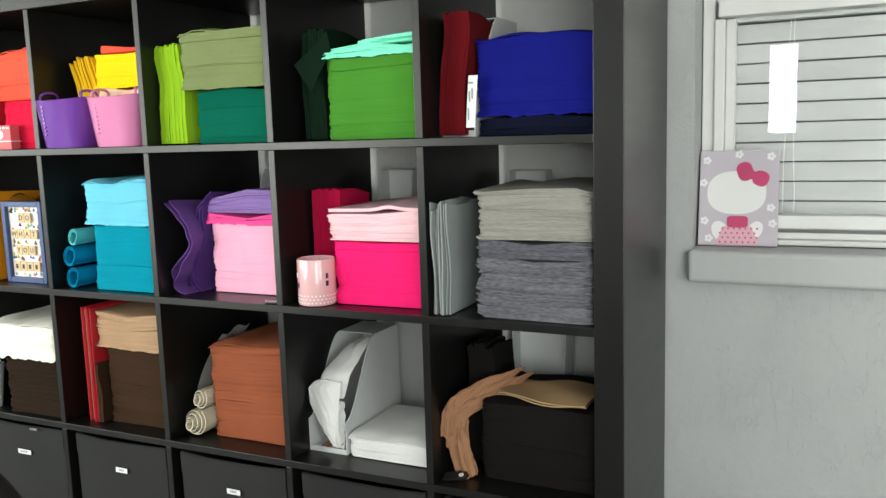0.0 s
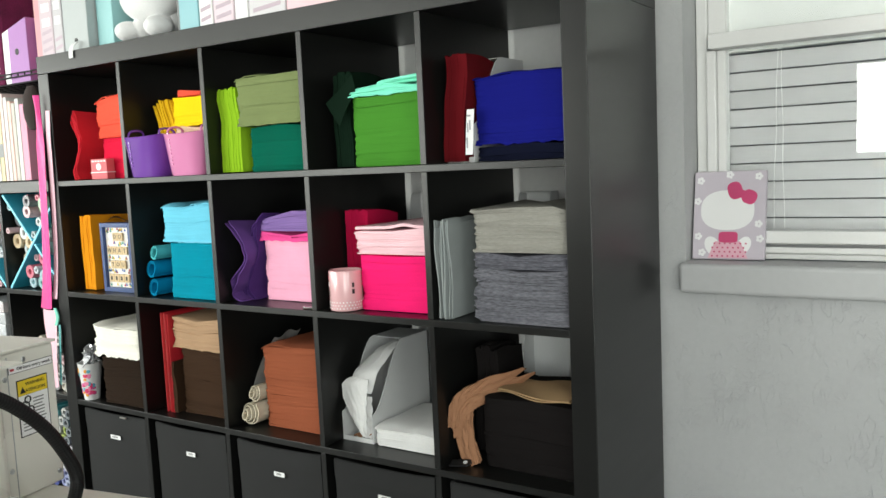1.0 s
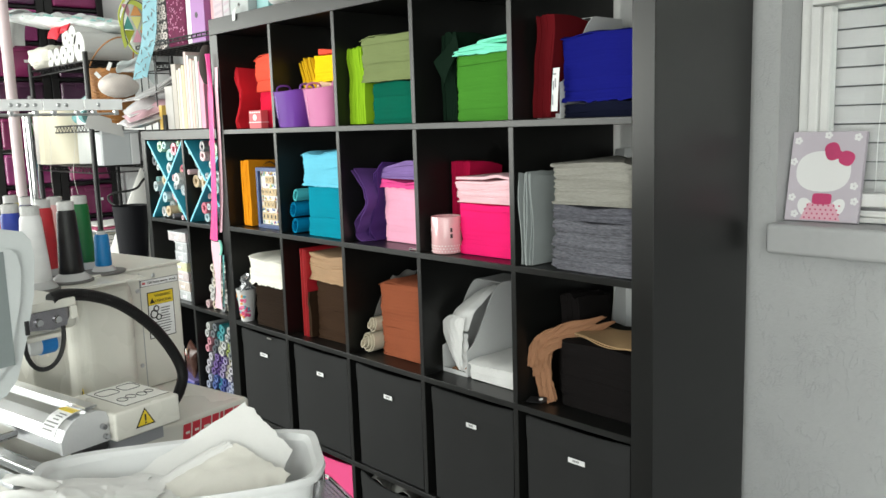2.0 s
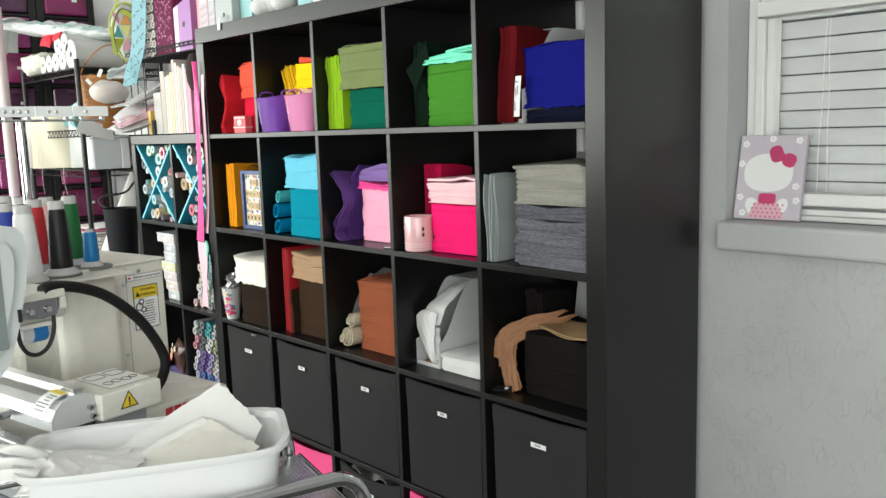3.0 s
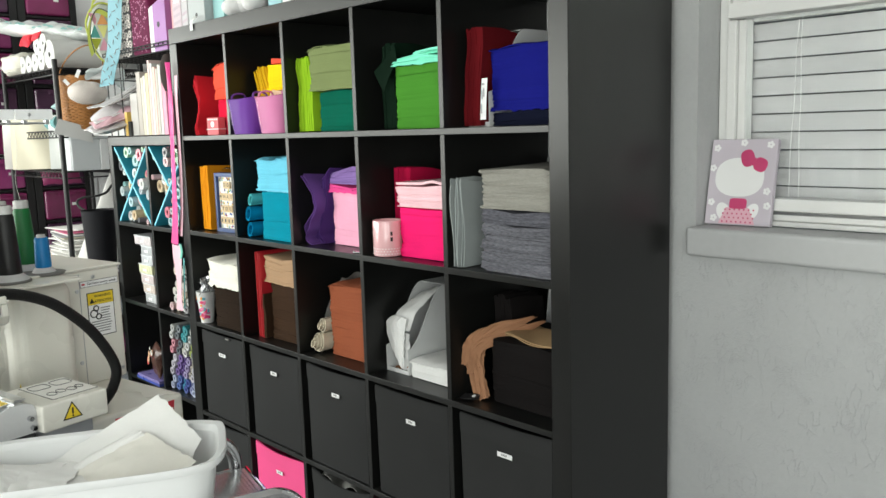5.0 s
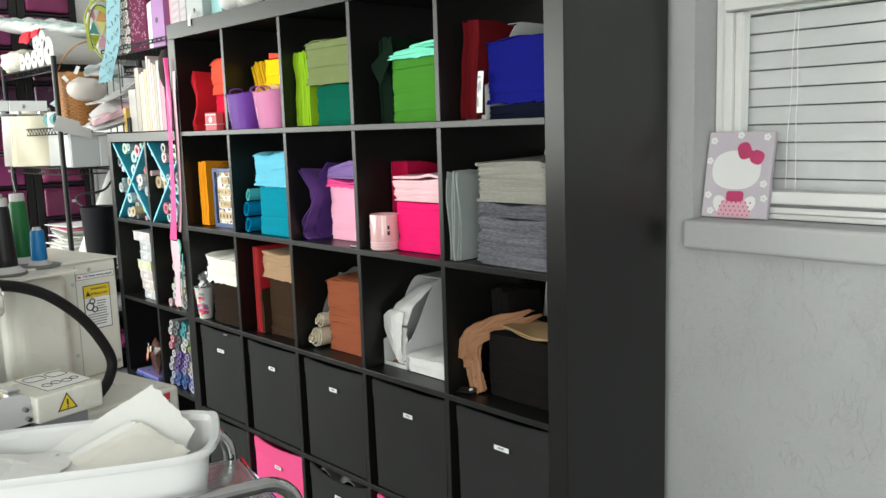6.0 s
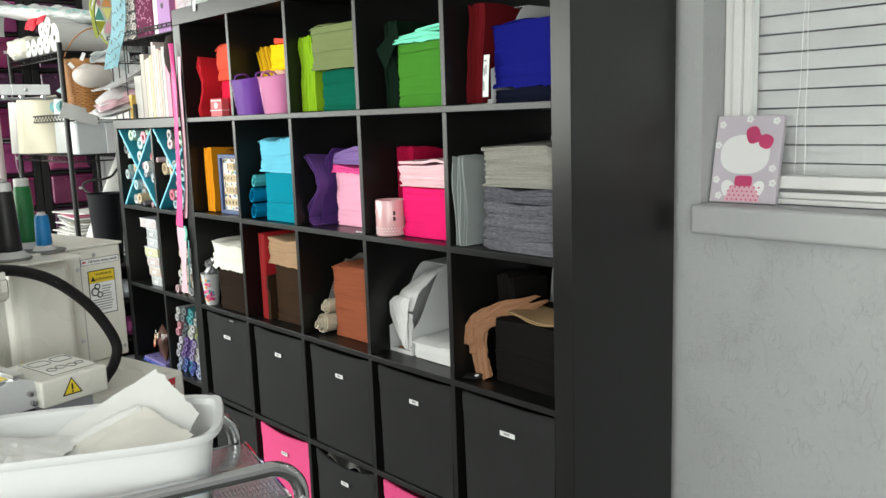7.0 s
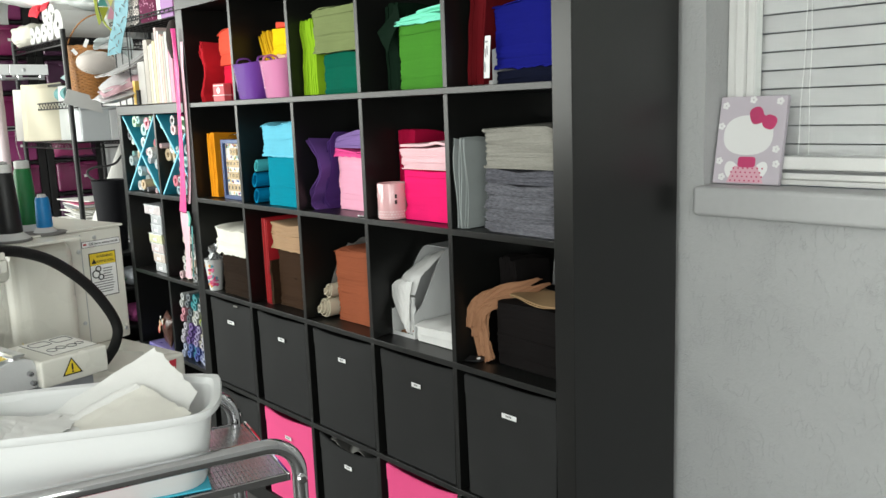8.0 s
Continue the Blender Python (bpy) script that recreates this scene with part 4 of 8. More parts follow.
def mug():
    cx, cz = cell(4, 2)
    t = thing("mug", "pale pink ceramic mug with white dots round the foot", "mug", cx + 0.062, 0.045, cz + 0.0006, 35)
    m = mat("mug_glaze", (0.72, 0.42, 0.44), 0.15, var=0.02, bump=0.0, coat=0.5)
    prof = [(0.036, 0.0), (0.040, 0.002), (0.0415, 0.008), (0.0415, 0.098), (0.0405, 0.1005), (0.0385, 0.099), (0.038, 0.01), (0.002, 0.008)]
    part("cup", lathe(B(), prof, 40), m, t, smooth=True)
    pts = [(0.0405 + 0.027 * math.sin(math.pi * k / 12), 0, 0.022 + 0.056 * (k / 12)) for k in range(13)]
    part("grip", tube(B(), pts, 0.0055, 10), m, t, "pink ceramic loop", smooth=True)
    dot = None
    for r in range(3):
        for k in range(30):
            a = 2 * math.pi * (k + 0.5 * (r % 2)) / 30
            if dot is None:
                dot = part("dot", lathe(B(), [(0.0019, 0), (0.0019, 0.0004)], 6), LABEL, t)
                o = dot
            else:
                o = dot.copy()
                scene.collection.objects.link(o)
                o.parent = t
            o.matrix_local = Matrix.Rotation(a, 4, "Z") @ pose(0.0414, 0, 0.008 + r * 0.0075, 0, 90, 0)
    for a0, dz, w, mm in ((-170, 0.066, 0.3, LABEL), (-172, 0.082, 0.12, RED), (-165, 0.045, 0.35, INK), (-60, 0.05, 0.16, INK), (-60, 0.066, 0.14, INK)):
        def fn(u, v, a0=a0, dz=dz, w=w):
            a = radians(a0) + (u - 0.5) * w
            return (0.0419 * math.cos(a), 0.0419 * math.sin(a), dz + 0.011 * (v - 0.5))
        part("print_patch", sheet(fn, 5, 1, 0.0004), mm, t)


mug()


def folding_tool():
    cx, cz = cell(3, 2)
    t = thing("pocket_tool", "small chrome folded pocket tool on the shelf", "tool", cx + 0.316, 0.012, cz + 0.0006, 12)
    part("bar", bx(-0.016, 0.016, -0.005, 0.0, 0, 0.006, bev=0.0015), CHROME, t)
    part("bar", bx(-0.016, 0.014, 0.001, 0.006, 0, 0.006, bev=0.0015), CHROME, t)
    part("pin", lathe(B(), [(0.004, 0), (0.004, 0.008)], 10, (-0.014, 0.0, 0)), CHROME, t)


folding_tool()


def shadow_box():
    cx, cz = cell(1, 2)
    t = thing("shadow_box_frame", "navy blue shadow box frame with letter tiles", "picture frame", cx + 0.199, 0.048, cz + 0.0006, 0)
    blue = mat("frame_navy", (0.035, 0.07, 0.2), 0.4, var=0.1, bump=0.1)
    W, H, D = 0.075, 0.215, 0.035
    for nm, q in (("frame_side", (-W, -W + 0.014, 0, D, 0, H)), ("frame_side", (W - 0.014, W, 0, D, 0, H)), ("frame_side", (-W + 0.0142, W - 0.0142, 0, D, 0, 0.014)), ("frame_side", (-W + 0.0142, W - 0.0142, 0, D, H - 0.014, H))):
        part(nm, bx(*q, bev=0.0015), blue, t)
    F = 0.017
    part("backing", bx(-W + 0.0142, W - 0.0142, F - 0.006, D, 0.0142, H - 0.0142), mat("pattern_paper", (0.76, 0.73, 0.69), 0.7, var=0.3, scale=60, bump=0), t)
    tile_m = mat("tile_maple", (0.62, 0.46, 0.26), 0.5, var=0.1, scale=50)
    rg = random.Random(4)
    cols = [(0.5, 0.05, 0.08), (0.05, 0.3, 0.25), (0.05, 0.12, 0.4), (0.7, 0.5, 0.05)]
    for k in range(84):
        side = rg.choice((0, 1, 2))
        px = rg.uniform(-0.056, 0.056)
        pz = rg.uniform(0.02, 0.2)
        if side == 0:
            px = rg.choice((-1, 1)) * rg.uniform(0.046, 0.056)
        else:
            pz = rg.choice((0.022, 0.065, 0.107, 0.15, 0.193)) + rg.uniform(-0.004, 0.004)
        m = mat("fleck%d" % (k % 4), cols[k % 4], 0.6, bump=0)
        part("fleck", extrude_poly(B(), [(px - 0.005, F - 0.0068, pz - 0.004), (px + 0.005, F - 0.0068, pz - 0.004), (px, F - 0.0068, pz + 0.005)], (0, 0.001, 0)), m, t)
    for row, s in enumerate(("DO", "WHAT", "YOU", "    ")):
        z = 0.172 - row * 0.043
        for i, ch in enumerate(s):
            x = (i - (len(s) - 1) / 2) * 0.0245 + (0.006 if row == 0 else 0)
            tile = part("letter_tile", bx(-0.0115, 0.0115, -0.006, 0, -0.0125, 0.0125, bev=0.0015), tile_m, t)
            tile.location = (x, F - 0.0075, z)
            if ch != " ":
                words("letter", ch, 0.019, pose(0, -0.0063, 0, 90, 0, 0), INK, tile)
            else:
                part("bar", bx(-0.004, 0.004, -0.0067, -0.0062, -0.006, 0.006), INK, tile)
    ob = part("plastic_wrap", sheet(lambda u, v: (-0.075 + 0.15 * u, 0.03 + 0.1 * v, H + 0.004 + 0.012 * math.sin(u * 5 + v * 6) + 0.01 * v), 16, 8, 0.0006), glass("wrap_film", (0.9, 0.92, 0.95), 0.2), t, "crumpled clear film")


shadow_box()


def ochre_folder():
    felt_upright(1, 2, OCHF, "ochre yellow felt folded round a board on edge", 0.040, 0.036, 0.236, 8, y0=0.042, gap=0.0072, wave=0.003, seed=21, thick=0.0070, tight=True, ragged=0.003)


ochre_folder()


def red_books():
    cx, cz = cell(2, 3)
    cover, page = mat("cover_red", (0.5, 0.02, 0.03), 0.4, var=0.04, bump=0.05), CREAM
    for x0, w, h, m, lab in ((0.050, 0.018, 0.3, cover, "thin red binder standing on the shelf"), (0.070, 0.012, 0.298, cover, "thin red binder beside tan felt")):
        t = thing("binder", lab, "binder", cx + x0 + w / 2, 0.17, cz + 0.0006)
        part("cover_board", bx(-w / 2, -w / 2 + 0.002, -0.135, 0.13, 0, h, bev=0.0006), m, t)
        part("cover_board", bx(w / 2 - 0.002, w / 2, -0.135, 0.13, 0, h, bev=0.0006), m, t)
        part("spine", bx(-w / 2 + 0.0022, w / 2 - 0.0022, 0.126, 0.13, 0, h), m, t)
        part("page_block", bx(-w / 2 + 0.003, w / 2 - 0.003, -0.125, 0.124, 0.004, h - 0.006), page, t)
    felt_upright(2, 3, BRNF, "dark brown felt sheets on edge beside the pile", 0.084, 0.082, 0.155, 4, y0=0.036, gap=0.004, seed=23, tight=True, thick=0.0038)


red_books()


def floral_cup():
    cx, cz = cell(1, 3)
    t = thing("floral_cup", "white paper cup with bright flowers stuffed with film", "cup", cx + 0.042, 0.027, cz + 0.0006)
    part("cup", lathe(B(), [(0.0225, 0), (0.0235, 0.002), (0.0365, 0.118), (0.0378, 0.12), (0.0355, 0.12), (0.0228, 0.006), (0.001, 0.005)], 28), LABEL, t, smooth=True)
    rg = random.Random(9)
    cols = [(0.65, 0.03, 0.12), (0.75, 0.2, 0.35), (0.8, 0.35, 0.03), (0.1, 0.35, 0.45), (0.6, 0.05, 0.25)]
    for k in range(38):
        a, z = rg.uniform(3.6, 6.3), rg.uniform(0.02, 0.1)
        r = 0.0234 + 0.0132 * z / 0.12 + 0.0006
        m = mat("flower%d" % (k % 5), cols[k % 5], 0.6, bump=0)
        p = part("flower", lathe(B(), [(0.0075, 0), (0.006, 0.0006)], 7), m, t)
        p.matrix_local = Matrix.Rotation(a, 4, "Z") @ pose(r, 0, z, 0, 83, 0) @ Matrix.Diagonal((rg.uniform(0.6, 1.4), rg.uniform(0.6, 1.3), 1, 1))
    rg2 = random.Random(2)
    bm = B()
    for k in range(7):
        o = Vector((rg2.uniform(-0.012, 0.012), rg2.uniform(-0.012, 0.012), 0.105))
        ph = rg2.uniform(0, 6)
        sheet(lambda u, v: o + Vector((0.045 * (u - 0.5) + 0.012 * math.sin(v * 5 + ph), 0.04 * (v - 0.5) * math.cos(ph) + 0.01 * math.sin(u * 6), 0.012 + 0.045 * v + 0.012 * math.sin(u * 7 + ph))), 6, 6, 0.0004, bm)
    part("film_wrap", bm, mat("silver_film", (0.55, 0.56, 0.58), 0.2, metal=0.6, var=0.1, bump=0.2), t, "crumpled silvery film")


floral_cup()


def tag_strip():
    cx, cz = cell(5, 1)
    t = thing("paper_label", "narrow white paper product label beside maroon felt", "label", cx + 0.072, 0.066, cz + 0.018)
    part("strip", sheet(lambda u, v: (-0.008 + 0.019 * v + 0.008 * u, -0.0012 * math.sin(u * 3), 0.1 * u), 8, 2, 0.0006), LABEL, t)
    faint = mat("print_grey", (0.34, 0.34, 0.36), 0.7, bump=0)
    for x0, x1, z0, z1 in ((0.0, 0.010, 0.084, 0.088), (0.006, 0.009, 0.055, 0.076), (0.0, 0.003, 0.05, 0.07), (-0.003, 0.0, 0.015, 0.038)):
        part("ink_bar", bx(x0, x1, -0.0030, -0.0022, z0, z1), faint, t)


tag_strip()


def fabric_bin(c, r, m, label, sag=0.008, tilt=0.0, clip=False, bars=1.0, tagw=1.0):
    cx, cz = cell(c, r)
    W, H, D = 0.153, 0.325, 0.36
    t = thing("storage_bin", label, "storage bin", cx + 0.5 * CELL + 0.006, 0.006 + D / 2, cz + 0.0006, tilt, group="fabric bins")

    def front(u, v):
        x = (u - 0.5) * 2 * W * (0.965 + 0.035 * v)
        z = H * v - 0.6 * sag * v ** 6 * math.sin(math.pi * u) - 0.0015 * v
        y = -D / 2 + 0.007 - 0.006 * math.sin(math.pi * u) * math.sin(math.pi * min(1, v * 1.05)) + 0.0015 * math.sin(u * 9 + c) * v
        return (x, y, z)

    fr = part("front_wall", sheet(front, 20, 14, 0.004), m, t, smooth=True)
    part("side_wall", bx(-W, -W + 0.004, -D / 2 + 0.010, D / 2, 0, H - 0.002), m, t)
    part("side_wall", bx(W - 0.004, W, -D / 2 + 0.010, D / 2, 0, H - 0.002), m, t)
    part("back_wall", bx(-W + 0.0042, W - 0.0042, D / 2 - 0.004, D / 2, 0, H), m, t)
    part("base", bx(-W + 0.0042, W - 0.0042, -D / 2 + 0.011, D / 2 - 0.0042, 0, 0.004), m, t)
    part("hem", sheet(lambda u, v: Vector(front(u, 0.845 + 0.148 * v)) + Vector((0, -0.003, 0.001 * math.sin(u * 13 + c))), 24, 3, 0.0022), m, t, smooth=True)
    zl = 0.249
    tag = part("name_tag", bx(0.004 - 0.016 * tagw, 0.005 + 0.021 * tagw, -D / 2 - 0.0035, -D / 2 - 0.0029, zl - 0.006, zl + 0.0065), LABEL, t, "small white printed label")
    for i in range(4):
        part("ink_bar", bx(0.007 - 0.011 * bars + i * 0.0055 * bars, 0.007 - 0.0075 * bars + i * 0.0055 * bars, -D / 2 - 0.0039, -D / 2 - 0.0036, zl - 0.0018, zl + 0.0034), INKGREY, tag)
    if clip:
        part("clip", bx(0.036, 0.064, -D / 2 - 0.004, -D / 2 + 0.002, H - 0.011, H - 0.006, bev=0.001), mat("clip_grey", (0.22, 0.21, 0.2), 0.5), t)
    return t


BL = "black fabric storage bin with a white label in the cube shelf"
PK = "bright pink fabric storage bin with a white label"
for c, sg, cl, bars in ((1, 0.006, True, 1.3), (2, 0.009, False, 0.8), (3, 0.011, False, 0.8), (4, 0.008, False, 0.7), (5, 0.006, False, 0.9)):
    fabric_bin(c, 4, BLACKFAB, BL, sg, 0, cl, bars, 1.3 if c in (1, 5) else 1.0)
fabric_bin(1, 5, BLACKFAB, BL, 0.012)
fabric_bin(2, 5, PINKFAB, PK, 0.022)
fabric_bin(3, 5, BLACKFAB, "black fabric storage bin overfilled with grey scraps", 0.045)
fabric_bin(4, 5, PINKFAB, PK, 0.02)
drape("fabric_scraps", "grey and black fabric scraps in a bin", "fabric", 3, 5, lambda u, v: (0.05 + 0.24 * u, 0.02 + 0.12 * v, 0.296 + 0.014 * math.sin(u * 11 + v * 5) + 0.014 * v), ("scrap_grey", (0.16, 0.16, 0.15)), 26, 10)

# ---- on top of the cube shelf ----
TOPZ = SH + 0.0006


def binder_on_top(x0, x1, h, col, label, d0=0.02, d1=0.3, bars=0, round_hole=False):
    w = x1 - x0
    t = thing("box_file", label, "binder", (x0 + x1) / 2, (d0 + d1) / 2, TOPZ, group="files on the shelf top")
    m = mat("file_%d" % int(1000 * sum(col) + 7 * x0 * 100), col, 0.5, var=0.05, bump=0.04)
    D = (d1 - d0) / 2
    part("cover_board", bx(-w / 2, -w / 2 + 0.003, -D, D, 0, h, bev=0.001), m, t)
    part("cover_board", bx(w / 2 - 0.003, w / 2, -D, D, 0, h, bev=0.001), m, t)
    part("spine", bx(-w / 2 + 0.0032, w / 2 - 0.0032, -D, -D + 0.003, 0, h - 0.001), m, t)
    part("page_block", bx(-w / 2 + 0.004, w / 2 - 0.004, -D + 0.004, D - 0.004, 0.003, h - 0.01), PAPER, t)
    tint = mat("print_mauve", (0.46, 0.37, 0.43), 0.6, var=0.1)
    for k in range(bars):
        part("spine_label", bx(-w * 0.3, w * 0.3, -D - 0.0006, -D - 0.0001, 0.09 + k * 0.045, 0.115 + k * 0.045), LABEL if sum(col) < 1.6 else tint, t)
        part("spine_label", extrude_poly(B(), [(-w * 0.38, -D - 0.0006, 0.012 + k * 0.026), (w * 0.38, -D - 0.0006, 0.020 + k * 0.026), (w * 0.38, -D - 0.0006, 0.030 + k * 0.026), (-w * 0.38, -D - 0.0006, 0.022 + k * 0.026)], (0, 0.0005, 0)), tint, t)
    # no cut hole: a flat black disc paints the shade in it
    if round_hole:
        part("finger_hole", lathe(B(), [(0.008, 0), (0.008, 0.0008)], 16), INK, t).matrix_local = pose(0, -D - 0.0002, 0.03, 90, 0, 0)
    return t


binder_on_top(-1.842, -1.775, 0.3, (0.52, 0.43, 0.475), "pale pink and white patterned box file", bars=3)
binder_on_top(-1.772, -1.725, 0.29, (0.47, 0.45, 0.475), "pale grey printed box file", bars=2)
binder_on_top(-1.72, -1.60, 0.3, (0.40, 0.43, 0.435), "light grey box file with a finger hole", round_hole=True)
binder_on_top(-1.595, -1.52, 0.31, (0.3, 0.55, 0.56), "pale teal box file on the shelf top", d0=0.05)
binder_on_top(-1.222, -1.195, 0.3, (0.2, 0.2, 0.2), "thin dark grey binder on the shelf top", d0=0.04)
binder_on_top(-1.19, -1.115, 0.3, (0.26, 0.5, 0.55), "pale turquoise binder on the shelf top")
binder_on_top(-1.11, -1.06, 0.3, (0.75, 0.74, 0.74), "white binder with a printed spine", bars=2)
binder_on_top(-1.055, -0.98, 0.29, (0.66, 0.55, 0.6), "pale pink patterned binder on the shelf top", bars=2)
binder_on_top(-0.975, -0.93, 0.3, (0.76, 0.76, 0.76), "white binder on the shelf top")
binder_on_top(-0.925, -0.80, 0.26, (0.62, 0.6, 0.62), "clear grey storage box file", bars=1)
binder_on_top(-0.795, -0.62, 0.25, (0.8, 0.55, 0.6), "pale pink storage box on the shelf top")
binder_on_top(-0.615, -0.58, 0.25, (0.75, 0.1, 0.06), "thin orange red binder on the shelf top")


def strap():
    ob = part("plastic_strap", sheet(lambda u, v: (-0.012 * u + 0.020 * v + 0.004 * math.sin(u * 6), -0.014 * math.sin(min(1, u * 1.6) * 1.57) + 0.008, 0.012 * (1 - u) - 0.036 * u * u), 14, 3, 0.0012), mat("frosted_strap", (0.65, 0.66, 0.66), 0.3, var=0.05), smooth=True)
    ob.location = (-1.655, 0.002, TOPZ + 0.012)
    tagged(ob, "frosted plastic strap hanging over the shelf edge", "strap")


strap()


def plush():
    """A white soft toy, kept to one plain rounded mesh."""
    bm = B()
    for p, s in (((0, -0.01, 0.128), (0.108, 0.075, 0.078)), ((0, 0.03, 0.06), (0.07, 0.055, 0.06)), ((-0.062, -0.045, 0.030), (0.034, 0.045, 0.030)), ((0.066, -0.045, 0.030), (0.034, 0.045, 0.030)), ((-0.035, -0.012, 0.04), (0.03, 0.04, 0.036)), ((0.04, -0.012, 0.04), (0.03, 0.04, 0.036))):
        bmesh.ops.create_icosphere(bm, subdivisions=3, radius=1, matrix=Matrix.LocRotScale(p, None, s))
    ob = part("plush_toy", bm, mat("plush_white", (0.78, 0.78, 0.78), 0.95, var=0.06, bump=0.6, fine=220, sheen=0.3), smooth=True)
    ob.location = (-1.37, 0.085, TOPZ)
    tagged(ob, "plain white soft toy sitting on the shelf top", "soft toy")


plush()

# ---- the narrow cube shelf beside it ----
K_X0, K_Y0 = -2.619, 0.05
cube_shelf("narrow_cube_shelf", "narrow black-brown cube shelf of two by four compartments", K_X0, K_Y0, 2, 4, 0.038, 0.338, 0.335, 0.385)


def kcell(c, r):
    return K_X0 + 0.038 + (c - 1) * (0.338 + BT), 0.038 + (4 - r) * (0.335 + BT)


TURQ = mat("turquoise_board", (0.03, 0.33, 0.46), 0.5, var=0.06, bump=0.05)
TURQ_EDGE = mat("turquoise_edging", (0.22, 0.66, 0.84), 0.45, var=0.04, bump=0.03)


def cross_insert(c):
    x, z = kcell(c, 1)
    t = thing("cross_insert", "turquoise diagonal cross insert in a shelf compartment", "shelf insert", x + 0.169, K_Y0 + 0.19, z + 0.0006, group="cross inserts")
    D = 0.18
    w = 0.004
    for nm, p, q in (("diagonal_board", (-0.164, 0.002), (0.164, 0.328)), ("diagonal_board", (0.164, 0.002), (0.008, 0.158)), ("diagonal_board", (-0.008, 0.172), (-0.164, 0.328))):
        d = Vector((q[0] - p[0], 0, q[1] - p[1])).normalized()
        nn = Vector((-d.z, 0, d.x)) * w
        a, b = Vector((p[0], -D, p[1])), Vector((q[0], -D, q[1]))
        bd = part(nm, extrude_poly(B(), [a - nn, b - nn, b + nn, a + nn], (0, 2 * D, 0)), TURQ, t)
        e = Vector((0, -0.003, 0))
        part("edge_band", extrude_poly(B(), [a - nn + e, b - nn + e, b + nn + e, a + nn + e], (0, 0.0029, 0)), TURQ_EDGE, bd)
    part("back_board", bx(-0.166, 0.166, D + 0.0005, D + 0.003, 0.001, 0.332), TURQ, t)


cross_insert(1)
cross_insert(2)

ROLL_COLS = {"mixed": [(0.66, 0.72, 0.72), (0.5, 0.58, 0.6), (0.72, 0.2, 0.28), (0.42, 0.66, 0.46), (0.76, 0.52, 0.55), (0.74, 0.58, 0.38), (0.48, 0.68, 0.74), (0.2, 0.2, 0.22), (0.62, 0.66, 0.7), (0.78, 0.79, 0.78), (0.36, 0.62, 0.62)],
             "pale": [(0.7, 0.64, 0.54), (0.7, 0.69, 0.67), (0.7, 0.5, 0.52), (0.68, 0.66, 0.6), (0.3, 0.3, 0.31), (0.68, 0.58, 0.46), (0.72, 0.72, 0.7)],
             "deep": [(0.10, 0.16, 0.42), (0.07, 0.1, 0.34), (0.42, 0.46, 0.6), (0.05, 0.22, 0.36), (0.3, 0.33, 0.55)],
             "violet": [(0.2, 0.13, 0.36), (0.32, 0.27, 0.46), (0.56, 0.54, 0.6), (0.13, 0.08, 0.26), (0.5, 0.47, 0.4)],
             "teal": [(0.04, 0.3, 0.34), (0.2, 0.22, 0.24), (0.56, 0.57, 0.56), (0.09, 0.36, 0.4)],
             "cool": [(0.4, 0.48, 0.14), (0.62, 0.62, 0.56), (0.66, 0.3, 0.36), (0.22, 0.24, 0.26), (0.6, 0.6, 0.6), (0.12, 0.14, 0.16), (0.4, 0.36, 0.5)]}
rolls_made = {}


def vinyl_roll(x, y, z, rad, length, key, k, tilt=0.0):
    """A hollow roll of vinyl lying front to back."""
    col = ROLL_COLS[key][k % len(ROLL_COLS[key])]
    m = mat("vinyl_%s_%d" % (key, k % len(ROLL_COLS[key])), col, 0.3, var=0.12, scale=30, bump=0.02, see=0.25)
    kk = round(rad, 3), round(length, 2)
    if kk not in rolls_made:
        bm = lathe(B(), [(rad * 0.55, -length / 2), (rad * 0.95, -length / 2), (rad, -length / 2 + 0.002), (rad * 0.97, length / 2), (rad * 0.46, length / 2), (rad * 0.40, length / 2 - 0.002), (rad * 0.40, length / 2 - 0.022), (0.001, length / 2 - 0.024)], 18)
        me = bpy.data.meshes.new("vinyl_roll")
        bmesh.ops.recalc_face_normals(bm, faces=bm.faces[:])
        bm.to_mesh(me)
        bm.free()
        rolls_made[kk] = me
    me = rolls_made[kk].copy()
    me.materials.clear()
    me.materials.append(m)
    ob = new("vinyl_roll", me)
    ob.matrix_world = pose(x, y, z, 90, 0, tilt)
    names = {"deep": "rolled blue craft vinyl in a shelf", "violet": "rolled violet craft vinyl in a shelf", "teal": "rolled teal and grey craft vinyl in a shelf", "mixed": "rolled craft vinyl in a crossed compartment", "pale": "rolled pale craft vinyl in a shelf compartment", "cool": "rolled lime, pink and grey craft vinyl in a shelf"}
    tagged(ob, names[key], "vinyl roll", "vinyl rolls")
    return ob


def fill_rolls(c, r, key, spots, y=None, length=0.3):
    x0, z0 = kcell(c, r)
    for k, (u, w, rad) in enumerate(spots):
        vinyl_roll(x0 + u, (y or K_Y0 + 0.18) + (0.011 if key == "mixed" else 0.004) * ((k * 37) % 5 - 2), z0 + w, rad, length, key, k * 3 + c, ((k * 53) % 7 - 3) * 0.35)


